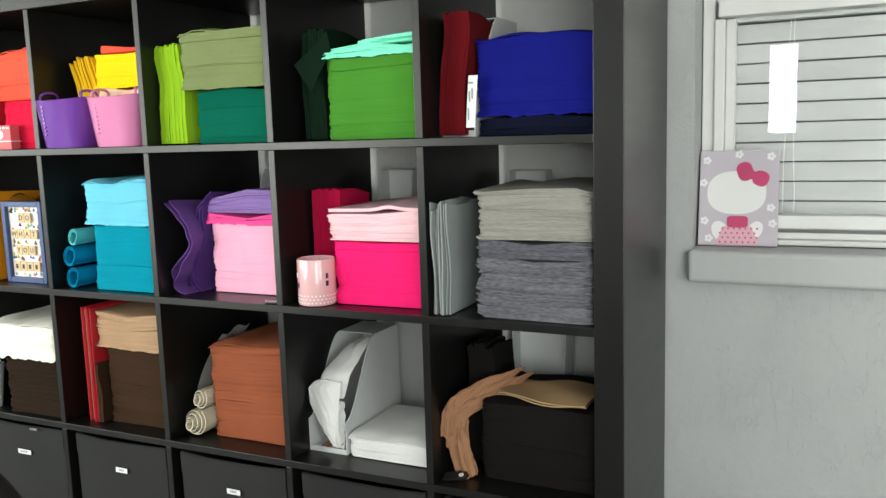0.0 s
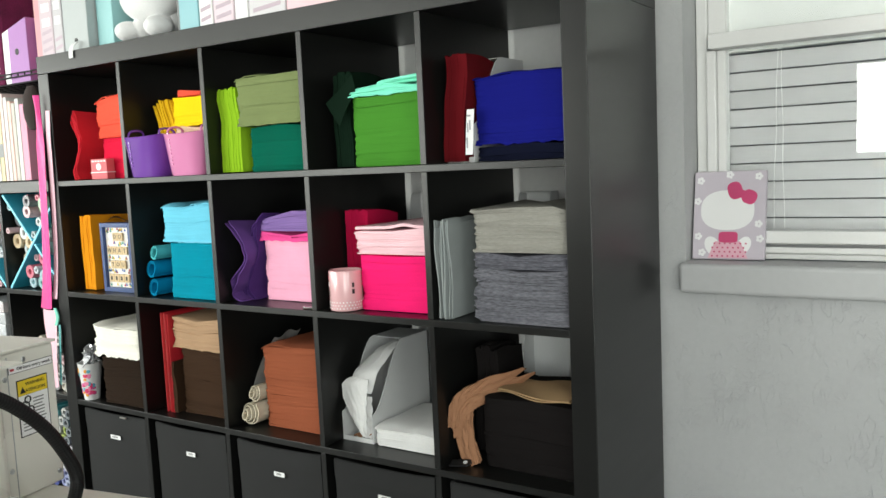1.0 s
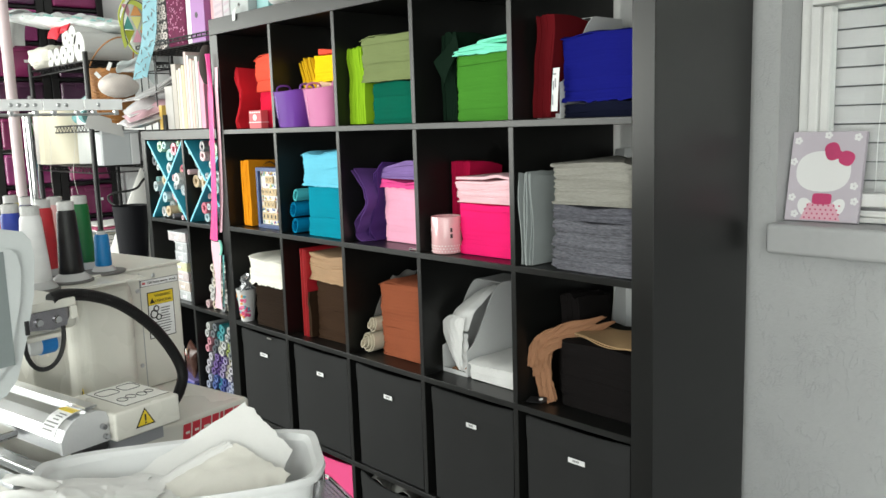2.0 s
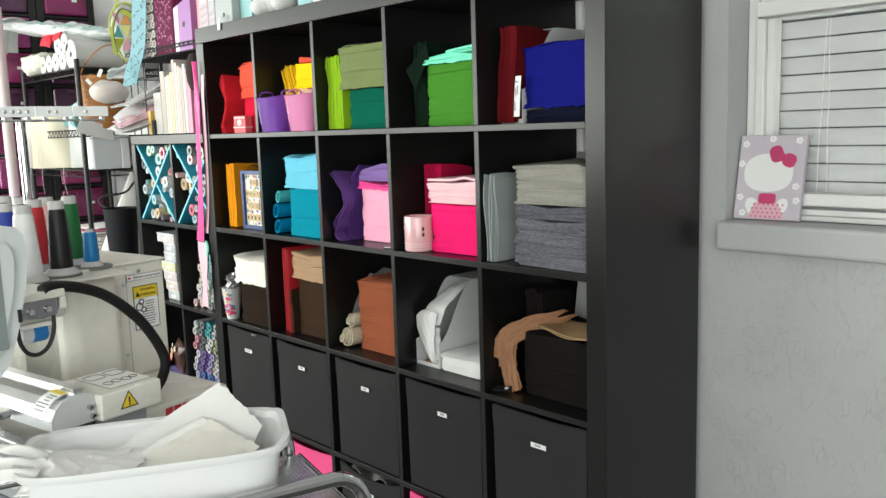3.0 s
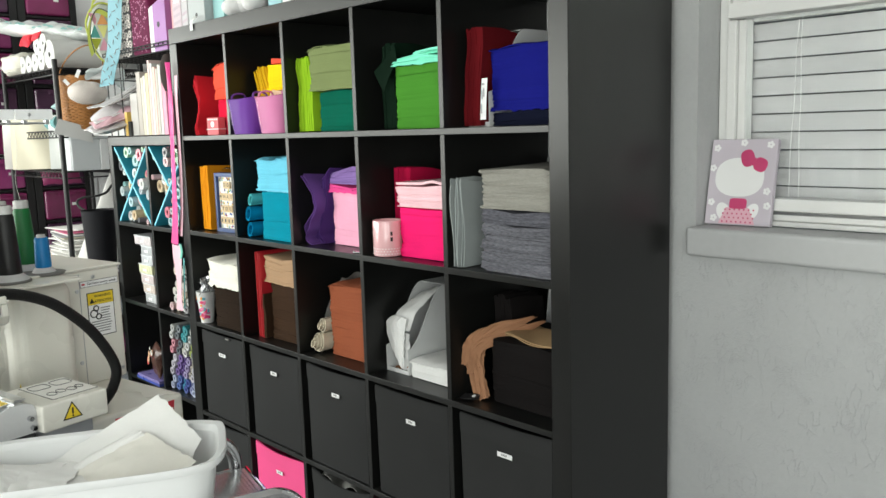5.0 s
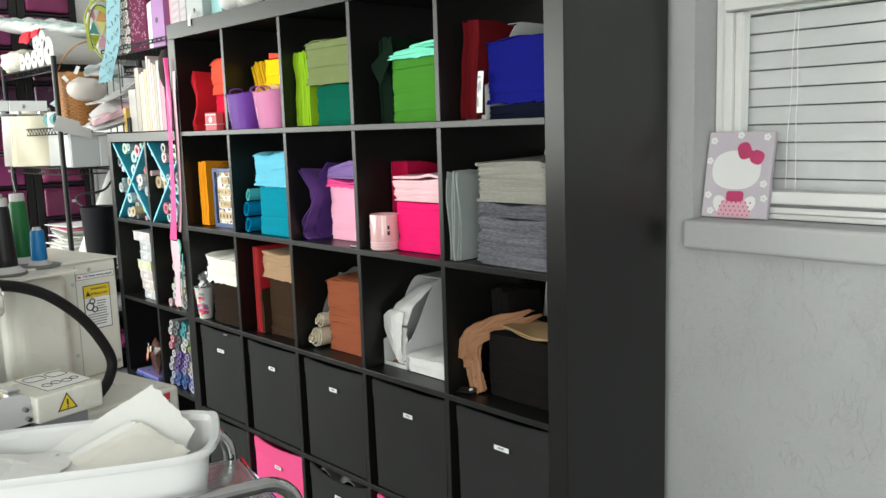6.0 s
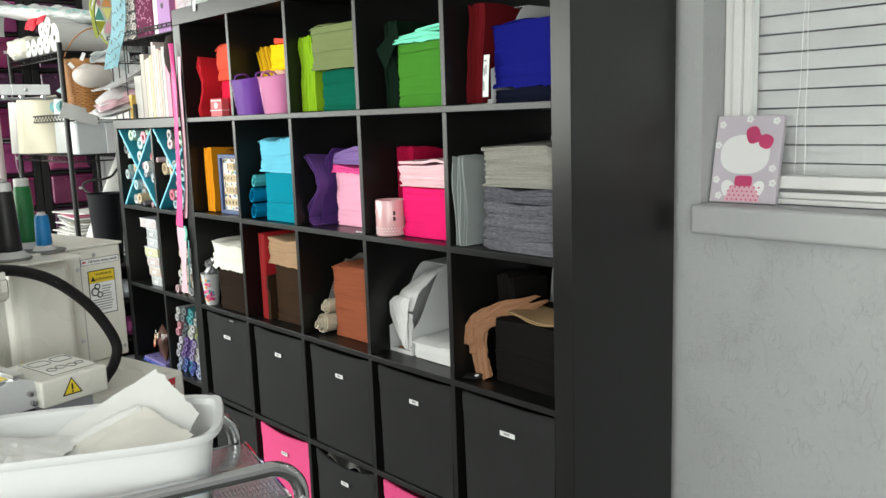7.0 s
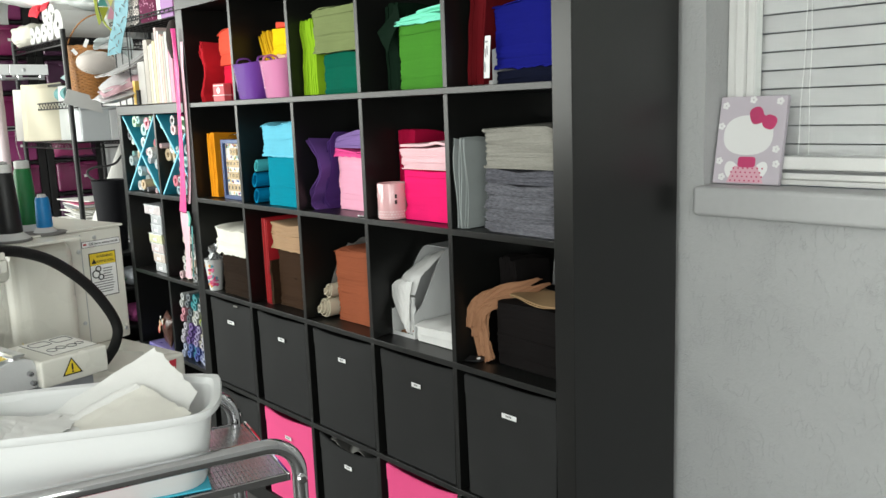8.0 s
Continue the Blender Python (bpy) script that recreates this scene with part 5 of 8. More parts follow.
# crossed compartments: rolls rest in the four wedges
def crossed_spots(seed):
    rg = random.Random(seed)
    spots = []
    for n in range(9000):
        r = rg.uniform(0.021, 0.027) if n < 2500 else rg.uniform(0.015, 0.020) if n < 5000 else rg.uniform(0.011, 0.015)
        u, w = rg.uniform(r + 0.004, 0.334 - r), rg.uniform(r + 0.001, 0.33 - r)
        d1, d2 = abs(u - 0.169 - (w - 0.165)) / 1.414, abs(u - 0.169 + (w - 0.165)) / 1.414
        if min(d1, d2) < r + 0.0048:
            continue
        if all((u - a) ** 2 + (w - b) ** 2 > (r + q + 0.0006) ** 2 for a, b, q in spots):
            spots.append((u, w, r))
    return spots


fill_rolls(1, 1, "mixed", crossed_spots(4))
fill_rolls(2, 1, "mixed", crossed_spots(9))
PAL = [(0.045 + 0.037 * i + 0.017 * (j % 2) + 0.004 * math.sin(5 * i + 3 * j), 0.0175 + 0.031 * j, 0.017) for j in range(6) for i in range(7) if 0.010 * j < 0.037 * i < 0.26 - 0.02 * j]
fill_rolls(2, 2, "pale", PAL)
for j in range(9):
    row = [(0.03 + 0.0365 * i + 0.018 * (j % 2) + 0.003 * math.sin(4 * i + j), 0.0178 + 0.0318 * j, 0.0174) for i in range(8)]
    row = [q for q in row if 0.024 + 0.003 * j < q[0] < 0.315]
    fill_rolls(2, 3, ("deep", "deep", "violet", "violet", "violet", "cool", "cool", "teal", "teal")[j], row)


def drawer_stack():
    x0, z0 = kcell(1, 2)
    lid = glass("clear_plastic", (0.95, 0.96, 0.97), 0.12)
    cols = [(0.3, 0.32, 0.34), (0.55, 0.4, 0.3), (0.5, 0.35, 0.35), (0.62, 0.62, 0.2), (0.35, 0.38, 0.42), (0.3, 0.33, 0.36), (0.6, 0.5, 0.52)]
    z = z0 + 0.0006
    for k, col in enumerate(cols):
        h = 0.042
        dx = (-0.012, 0.0, 0.010, 0.022, 0.0, -0.004, 0.03)[k]
        w = (0.052, 0.058, 0.062, 0.066, 0.055, 0.055, 0.082)[k]
        t = thing("craft_box", "small clear plastic craft box with a printed tag", "storage box", x0 + 0.2 - dx, K_Y0 + 0.12, z, group="stacked craft boxes")
        part("tray", bx(-w, w, -0.09, 0.09, 0, h - 0.004, bev=0.003), mat("tray_%d" % k, tuple(0.5 * q + 0.3 for q in col), 0.25, var=0.3, scale=40, bump=0), t)
        part("lid", bx(-w - 0.002, w + 0.002, -0.092, 0.092, h - 0.0038, h - 0.0002, bev=0.001), mat("lid_clear", (0.62, 0.64, 0.66), 0.2, var=0.05, bump=0), t)
        part("print_tag", bx(-0.018, 0.018, -0.0925, -0.0915, 0.012, 0.022), LABEL, t)
        z += h


drawer_stack()


def lower_left_items():
    x0, z0 = kcell(1, 3)
    bag = thing("printed_packet", "crumpled dark brown packet with red and white print", "packet", x0 + 0.25, K_Y0 + 0.05, z0 + 0.026)
    rg = random.Random(5)
    m = pose(0, 0, 0.07, 84, 6, -14)
    part("packet_body", pillow(0.13, 0.13, 0.05, 41, 24, 20, 0.02, 5), mat("packet_brown", (0.07, 0.03, 0.022), 0.3, var=0.5, scale=20, bump=0.2), bag, smooth=True).matrix_local = m
    for k in range(9):
        px, pz, r = rg.uniform(-0.05, 0.04), rg.uniform(-0.045, 0.045), rg.uniform(0.010, 0.022)
        shape = [(px + r * rg.uniform(0.6, 1.2) * math.cos(q * math.pi / 4), pz + 0.8 * r * rg.uniform(0.6, 1.2) * math.sin(q * math.pi / 4), 0) for q in range(8)]
        part("print_patch", extrude_poly(B(), shape, (0, 0, 0.001)), mat("packet_print_%d" % (k % 3), ((0.7, 0.68, 0.62), (0.5, 0.06, 0.06), (0.62, 0.4, 0.25))[k % 3], 0.4), bag).matrix_local = m @ pose(0, 0, 0.051 + 0.0012 * k)
    bk = thing("magazine_pile", "small pile of blue covered magazines", "magazine", x0 + 0.2, K_Y0 + 0.15, z0 + 0.0006)
    for k in range(2):
        part("magazine", bx(-0.11 + 0.012 * k, 0.12, -0.16, 0.13, 0.012 * k, 0.012 * k + 0.0116, bev=0.001), mat("magazine_%d" % (k % 2), ((0.05, 0.08, 0.35), (0.2, 0.17, 0.4))[k % 2], 0.3, var=0.2), bk)


lower_left_items()


def ribbon():
    t = thing("hanging_ribbon", "bright pink ribbon with a pale pink end hanging beside the shelf", "ribbon", -1.862, -0.012, 0.80)
    hot, pale, mint = mat("ribbon_pink", (0.78, 0.05, 0.28), 0.45, var=0.05), mat("ribbon_pale", (0.78, 0.5, 0.58), 0.5, var=0.05), mat("clip_mint", (0.2, 0.62, 0.5), 0.4)
    way = [(-0.038, 0, 0.252), (-0.012, 0, 0.44), (0.014, 0, 0.715), (0.016, 0, 0.83), (0.012, 0, 0.93)]
    part("band", sheet(lambda u, v: lerp_path(way, u) + Vector(((0.06 - 0.042 * max(0, min(1, (u - 0.6) / 0.25))) * (v - 0.5) + 0.004 * math.sin(u * 9), 0.007 * math.sin(v * 3.1 + u * 4), 0.006 * math.sin(v * 3.1) * (u < 0.02) * -1)), 36, 8, 0.001), hot, t, smooth=True)
    part("band", sheet(lambda u, v: lerp_path(way, 0.06 + 0.8 * u) + Vector((0.026 + 0.022 * v, 0.008 + 0.004 * math.sin(u * 7), 0.0)), 30, 4, 0.001), pale, t, "pale pink satin", smooth=True)
    part("band", sheet(lambda u, v: (-0.058 + 0.056 * v + 0.022 * u + 0.004 * math.sin(u * 5), -0.004 + 0.005 * math.sin(v * 3.1 + u * 5), -0.012 + 0.02 * (v - 0.5) ** 2 + 0.258 * u), 24, 6, 0.001), pale, t, "pale pink satin", smooth=True)
    part("clip", sheet(lambda u, v: (0.018 + 0.014 * v + 0.012 * math.sin(u * 3), -0.01, 0.2 + 0.056 * u), 8, 3, 0.004), mint, t, smooth=True)
    part("thin_tape", sheet(lambda u, v: (-0.004 + 0.01 * v + 0.024 * u, 0.002, 0.0 + 0.2 * u), 12, 2, 0.001), mat("tape_teal", (0.12, 0.4, 0.4), 0.5), t)
    hat = part("wig_cap", lathe(B(), [(0.002, -0.085), (0.03, -0.08), (0.05, -0.04), (0.055, 0.0), (0.048, 0.045), (0.025, 0.08), (0.002, 0.085)], 20), mat("dark_brown_fleece", (0.03, 0.02, 0.018), 0.9, var=0.2, bump=0.3), smooth=True)
    hat.matrix_world = pose(-1.945, 0.035, 1.7) @ Matrix.Diagonal((0.75, 0.5, 0.85, 1))
    tagged(hat, "dark brown fleece pouch hanging beside the shelf", "pouch")


ribbon()

# ---- embroidery machine: local x towards the trolley, y along its side, turned in the room ----
TILT_M = 11.0
MB = Vector((-0.95, -0.80, 0.80))


def turned_m(b, a, z):
    return pose(0, 0, 0, 0, 0, TILT_M) @ Vector((b, a, z))


def mbx(b0, b1, a0, a1, z0, z1, bev=0.0, seg=2):
    return shift(bx(b0, b1, a0, a1, z0, z1, bev=bev, seg=seg), -MB)


def machine():
    o = turned_m(*MB)
    t = thing("embroidery_machine", "ivory single-head embroidery machine with thread cones and a black hose", "machine", o.x, o.y, o.z, TILT_M)

    def P(name, bm, m, label="", smooth=False, parent=None):
        return part(name, bm, m, parent or t, label, smooth)

    def at(b, a, z, rx=0, ry=0, rz=0):
        return Matrix.Translation(Vector((b, a, z)) - MB) @ pose(0, 0, 0, rx, ry, rz)

    def disc(name, r, h, b, a, z, m, parent=None, n=12, ry=90, top=0.85):
        P(name, lathe(B(), [(r, 0), (r, h * 0.7), (r * top, h)], n), m, parent=parent).matrix_local = at(b, a, z, 0, ry, 0)

    P("under_frame", mbx(-1.35, -0.665, -1.0, -0.575, 0.80, 0.845, 0.004), GREYENAMEL)
    base = P("base", mbx(-1.38, -0.641, -1.03, -0.556, 0.8455, 0.914, 0.007, 3), IVORY)
    # brand lettering kept as plain red blocks
    for q, w in enumerate((0.017, 0.017, 0.022, 0.015, 0.007, 0.02, 0.017)):
        a0 = -0.722 + (0, 0.021, 0.042, 0.068, 0.087, 0.098, 0.122)[q]
        P("logo_block", shift(extrude_poly(B(), [(-0.6405, a0, 0.874), (-0.6405, a0 + w, 0.874), (-0.6405, a0 + w + 0.004, 0.905), (-0.6405, a0 + 0.004, 0.905)], (0.0009, 0, 0)), -MB), RED, parent=base)
        if q != 4:
            P("logo_gap", mbx(-0.6395, -0.6389, a0 + 0.007, a0 + w - 0.001, 0.886, 0.8905), IVORY, parent=base)
    casing = P("rear_casing", mbx(-1.30, -0.872, -0.80, -0.534, 0.9142, 1.172, 0.005, 3), IVORY)
    P("top_cover", mbx(-1.303, -0.868, -0.83, -0.530, 1.1722, 1.1775, 0.002), IVORY)
    P("panel_seam", mbx(-0.8722, -0.8712, -0.634, -0.6328, 0.916, 1.165), GREYENAMEL, parent=casing)
    P("column", mbx(-1.05, -0.83, -0.80, -0.668, 0.9142, 1.166, 0.03, 6), IVORY)
    P("neck", mbx(-0.90, -0.72, -1.02, -0.86, 1.118, 1.166, 0.012, 4), IVORY)
    for a, z in ((-0.64, 1.128), (-0.643, 0.968), (-0.545, 0.935), (-0.6, 1.155)):
        disc("screw", 0.0045, 0.0025, -0.8722, a, z, STEEL, casing)
    disc("screw", 0.005, 0.002, -1.05, -0.62, 1.1776, GREYENAMEL, None, 12, 0)
    # warning plate on the casing
    x = -0.8716
    plate = P("warning_plate", mbx(x - 0.0004, x + 0.0002, -0.6185, -0.5535, 1.019, 1.12), INK, "yellow and white warning plate")
    P("yellow_band", mbx(x + 0.0003, x + 0.0007, -0.6165, -0.5555, 1.092, 1.118), YELLOWSIGN, parent=plate)
    P("white_field", mbx(x + 0.0003, x + 0.0007, -0.6165, -0.5555, 1.021, 1.0915), LABEL, parent=plate)
    for s, z in (("WARNING", 1.1105), ("ATENCION", 1.099)):
        words("lettering", s, 0.0082, at(x + 0.001, -0.581, z, 90, 0, 90), INK, plate)
    P("triangle", shift(extrude_poly(B(), [(x + 0.0008, -0.6135, 1.096), (x + 0.0008, -0.6015, 1.096), (x + 0.0008, -0.6075, 1.107)], (0.0004, 0, 0)), -MB), INK, parent=plate)
    for a, z, r in ((-0.605, 1.072, 0.0085), (-0.599, 1.083, 0.006), (-0.594, 1.064, 0.006)):
        ring = [(x + 0.0009, a + r * math.cos(q * math.pi / 8), z + r * math.sin(q * math.pi / 8)) for q in range(17)]
        P("pictogram", shift(tube(B(), ring, 0.0016, 4, caps=False), -MB), INK, parent=plate)
    rg = random.Random(11)
    for k in range(10):
        a0 = -0.588 if k < 5 else -0.612
        P("text_bar", mbx(x + 0.0008, x + 0.0011, a0, -0.561 - rg.uniform(0, 0.009), 1.081 - k * 0.0058, 1.0832 - k * 0.0058), INKGREY, parent=plate)
    note = P("oil_note", mbx(x - 0.0004, x + 0.0002, -0.632, -0.54, 1.134, 1.148), INK, "printed oiling note")
    P("note_field", mbx(x + 0.0003, x + 0.0006, -0.631, -0.541, 1.135, 1.147), LABEL, parent=note)
    words("lettering", "Oil here every week", 0.0085, at(x + 0.0009, -0.58, 1.141, 90, 0, 90), INK, note)
    P("arrow", mbx(x + 0.0007, x + 0.001, -0.6285, -0.621, 1.139, 1.143), RED, parent=note)
    # cone platform: a thin plate with a slanted edge
    P("thread_table", shift(extrude_poly(B(), [(-0.785, -0.675, 1.168), (-0.80, -1.08, 1.168), (-1.28, -1.08, 1.168), (-1.28, -0.70, 1.168)], (0, 0, 0.005)), -MB), IVORY)
    foam = mat("foam_pad", (0.16, 0.155, 0.15), 0.95, var=0.12, bump=0.3)
    grey_cap = mat("cone_core", (0.5, 0.5, 0.49), 0.4, var=0.2, scale=30)

    collar_m = mat("cone_collar", (0.5, 0.5, 0.5), 0.5, var=0.05)

    def cone(w, col, nm, h=0.142, r0=0.0235, r1=0.0165, cap=grey_cap, pad=0.0395, tip=1.0):
        """w: where it stands in the room."""
        p = Matrix.Rotation(-radians(TILT_M), 4, "Z") @ Vector((w[0], w[1], 0))
        b, a = p.x, p.y
        m = mat("thread_" + nm.replace(" ", "_"), col, 0.42, var=0.08, bump=0.5, fine=240, depth=0.0006, stretch=(0.15, 0.15, 6))
        c = P("thread_cone", shift(lathe(B(), [(r0 * 0.9, 0.010), (r0, 0.015), (r0 * 0.97, 0.03), (r1 * 1.05, h - 0.012), (r1 * 0.9, h - 0.006)], 28), Vector((b, a, 1.1775)) - MB), m, nm + " sewing thread cone", smooth=True)
        P("foam_pad", shift(lathe(B(), [(pad - 0.002, 0.0), (pad, 0.001), (pad, 0.0045), (pad - 0.002, 0.0055)], 30), Vector((b, a, 1.1732)) - MB), foam, parent=c)
        P("collar", shift(lathe(B(), [(pad - 0.003, 0.0), (pad - 0.004, 0.002), (r0 * 0.98, 0.0125), (r0 * 0.9, 0.0135)] if pad < 0.042 else [(0.024, 0.0), (0.018, 0.0095), (0.013, 0.0105)], 28), Vector((b, a, 1.1789)) - MB), collar_m, parent=c, smooth=True)
        P("core_end", shift(lathe(B(), [(r1 * 0.95 * tip ** 0.3, 0), (r1 * 0.93 * tip ** 0.5, 0.0155 * tip), (r1 * 0.72 * tip ** 0.5, 0.017 * tip)], 20), Vector((b, a, 1.1775 + h - 0.006)) - MB), cap, parent=c)
        P("core_mark", shift(lathe(B(), [(r1 * 0.5, 0), (r1 * 0.5, 0.0006)], 14), Vector((b, a, 1.1775 + h - 0.006 + 0.0172 * tip)) - MB), INK, parent=c)
        return c

    cone((-0.752, -0.852), (0.004, 0.17, 0.43), "blue", 0.082, 0.0165, 0.0135, pad=0.043, tip=0.4)
    cone((-0.700, -0.934), (0.0035, 0.0035, 0.004), "black")
    cone((-0.655, -1.012), (0.78, 0.78, 0.78), "white", 0.142, 0.027, 0.0175)
    cone((-0.825, -0.864), (0.004, 0.13, 0.03), "green")
    cone((-0.80, -0.945), (0.5, 0.02, 0.03), "red")
    cone((-0.745, -1.02), (0.02, 0.045, 0.33), "dark blue")
    cone((-0.91, -0.885), (0.66, 0.36, 0.36), "pale rose", 0.138)
    cone((-1.06, -0.93), (0.66, 0.52, 0.02), "yellow", 0.138)
    cone((-0.98, -0.92), (0.03, 0.03, 0.13), "navy", 0.138)
    cone((-0.667, -1.075), (0.02, 0.02, 0.02), "dark", 0.122, cap=RED)
    cone((-0.82, -1.04), (0.6, 0.56, 0.48), "cream", 0.138)
    # strands from the cones up to the guides
    for (wx, wy), lean in (((-0.91, -0.885), 0.004), ((-0.80, -0.945), 0.006), ((-0.825, -0.864), -0.004)):
        p = Matrix.Rotation(-radians(TILT_M), 4, "Z") @ Vector((wx, wy, 0))
        P("thread", shift(tube(B(), [(p.x + lean * math.sin(k * 0.5), p.y - 0.004 * math.sin(k * 0.7), 1.333 + k * 0.0165) for k in range(10)], 0.0004, 4), -MB), PAPER)
    # thread guides on chrome posts
    for wx, wy, r in ((-0.90, -0.925, 0.010), (-1.0, -1.0, 0.006), (-0.79, -1.12, 0.010)):
        p = Matrix.Rotation(-radians(TILT_M), 4, "Z") @ Vector((wx, wy, 0))
        P("guide_post", shift(tube(B(), [(p.x, p.y, 1.1735), (p.x, p.y, 1.50)], r, 16), -MB), CHROME, smooth=True)
    ang = 2.0 - TILT_M          # the guide bar's way, its free end last
    p = Matrix.Rotation(-radians(TILT_M), 4, "Z") @ Vector((-0.488, -1.224, 0))
    bar_m = at(p.x, p.y, 1.505, 0, 0, ang)
    for zz, xx in ((-0.0155, 0.002), (-0.0155, -0.02)):
        P("guide_rod", tube(B(), [(xx, 0.0, zz), (xx, 0.322 if xx > 0 else 0.3, zz)], 0.0021, 8), STEEL, smooth=True).matrix_local = bar_m
    for k in range(5):
        a1 = 0.003 + k * 0.0665
        g = P("guide_plate", bx(-0.002, 0.0015, a1 + 0.0005, a1 + 0.066, -0.009, 0.0095, bev=0.0008), WHITEPLASTIC)
        g.matrix_local = bar_m
        for q in range((4, 4, 4, 2, 1)[k]):
            c = P("guide_hole", lathe(B(), [(0.0034, 0), (0.0034, 0.001), (0.002, 0.0016)], 10), STEEL, parent=g)
            c.matrix_local = pose(0.0014, a1 + (0.016 if k < 3 else 0.024) + q * 0.0125, 0, 0, 90, 0)
        for q in (0.012, 0.05):
            P("rod_clip", bx(-0.004, 0.004, a1 + q, a1 + q + 0.008, -0.018, -0.0095, bev=0.001), STEEL, parent=g)
    # black corrugated hose
    pts = [(-0.68, -0.93, 1.184), (-0.685, -0.905, 1.187), (-0.69, -0.85, 1.175), (-0.69, -0.793, 1.147), (-0.69, -0.734, 1.094), (-0.69, -0.695, 1.038), (-0.69, -0.676, 0.99), (-0.69, -0.686, 0.955), (-0.692, -0.705, 0.932), (-0.695, -0.72, 0.918)]
    fine_pts, radii = [], []
    for i in range(len(pts) - 1):
        for s in range(26):
            u = s / 26
            p0, p1, p2, p3 = (Vector(pts[max(i - 1, 0)]), Vector(pts[i]), Vector(pts[i + 1]), Vector(pts[min(i + 2, len(pts) - 1)]))
            q = 0.5 * (2 * p1 + (p2 - p0) * u + (2 * p0 - 5 * p1 + 4 * p2 - p3) * u * u + (3 * p1 - p0 - 3 * p2 + p3) * u ** 3)
            fine_pts.append(q - MB)
            radii.append(0.0107 if s % 2 else 0.0103)
    P("hose", tube(B(), fine_pts, 0.0105, 14, radii=radii), mat("hose_black", (0.006, 0.006, 0.0062), 0.5, var=0.08, bump=0.04, ior=1.35), "black corrugated hose")
    # drive box with the stitch diagram
    ub = P("drive_box", mbx(-0.715, -0.565, -0.903, -0.776, 0.948, 0.997, 0.004, 3), IVORY)
    P("drive_foot", mbx(-0.71, -0.60, -0.895, -0.79, 0.9145, 0.9478), GREYENAMEL, parent=ub)
    dg = P("stitch_diagram", mbx(-0.705, -0.588, -0.868, -0.782, 0.9972, 0.998), mat("plate_ivory", (0.74, 0.73, 0.69), 0.4, var=0.02), parent=ub, label="printed hoop diagram plate")
    P("diagram_edge", mbx(-0.7065, -0.5865, -0.8695, -0.7805, 0.9971, 0.9975), INK, parent=ub)
    for b, a, rb, ra, p in ((-0.678, -0.845, 0.017, 0.018, 4), (-0.678, -0.803, 0.018, 0.017, 4), (-0.62, -0.852, 0.011, 0.008, 2), (-0.624, -0.833, 0.011, 0.008, 2), (-0.62, -0.814, 0.011, 0.008, 2), (-0.624, -0.797, 0.009, 0.007, 2)):
        ring = []
        for q in range(25):
            ca, sa = math.cos(q * math.pi / 12), math.sin(q * math.pi / 12)
            ring.append((b + rb * math.copysign(abs(ca) ** (2 / p), ca), a + ra * math.copysign(abs(sa) ** (2 / p), sa), 0.9983))
        P("diagram_line", shift(tube(B(), ring, 0.0007, 4, caps=False), -MB), INK, parent=dg)
    P("hazard_sign", shift(extrude_poly(B(), [(-0.5648, -0.866, 0.9605), (-0.5648, -0.828, 0.9605), (-0.5648, -0.847, 0.9925)], (0.0006, 0, 0)), -MB), INK, parent=ub, label="yellow warning triangle")
    P("sign_field", shift(extrude_poly(B(), [(-0.5641, -0.862, 0.963), (-0.5641, -0.832, 0.963), (-0.5641, -0.847, 0.9885)], (0.0005, 0, 0)), -MB), YELLOWSIGN, parent=ub)
    P("exclamation", mbx(-0.5635, -0.5632, -0.8486, -0.8454, 0.9695, 0.981), INK, parent=ub)
    P("exclamation", mbx(-0.5635, -0.5632, -0.8486, -0.8454, 0.9645, 0.9675), INK, parent=ub)
    sm = P("hazard_sign", lathe(B(), [(0.0135, 0), (0.0135, 0.0008)], 3), YELLOWSIGN, "small yellow warning triangle")
    sm.matrix_local = at(-0.835, -0.8003, 0.955) @ pose(0, 0, 0, 90, 0, -12) @ pose(0, 0, 0, 0, 0, 90)
    P("exclamation", mbx(-0.8365, -0.8335, -0.8022, -0.8014, 0.950, 0.962), INK)
    # slide beam along the machine's width, with its cover strip
    prof = [(-0.985, 0.95), (-0.905, 0.95), (-0.905, 0.985), (-0.91, 0.998), (-0.925, 1.004), (-0.945, 1.004), (-0.962, 0.999), (-0.976, 0.987), (-0.985, 0.97)]
    beam = P("slide_beam", shift(extrude_poly(B(), [(-1.35, a, z) for a, z in prof], (0.76, 0, 0)), -MB), mat("satin_aluminium", (0.5, 0.505, 0.51), 0.3, metal=1.0, var=0.04, bump=0.0), "satin aluminium slide beam")
    P("cover_strip", shift(extrude_poly(B(), [(-1.35, -0.93, 1.0045), (-1.35, -0.912, 1.0045), (-1.35, -0.908, 1.0085), (-1.35, -0.93, 1.010)], (0.745, 0, 0)), -MB), STEEL, parent=beam)
    end = P("end_block", shift(extrude_poly(B(), [(-0.5895, a * 1.0 + (0.003 if a > -0.93 else -0.002), z + (0.002 if z > 0.96 else 0)) for a, z in prof], (0.007, 0, 0)), -MB), mat("end_plate_grey", (0.5, 0.505, 0.51), 0.35, var=0.05), "pale grey end plate")
    for a, z in ((-0.916, 0.978), (-0.912, 0.960)):
        disc("bolt", 0.005, 0.009, -0.582, a, z, CHROME, end, 10)
    P("clamp", mbx(-0.63, -0.585, -0.95, -0.905, 0.925, 0.949, 0.003), BLACKPLASTIC)

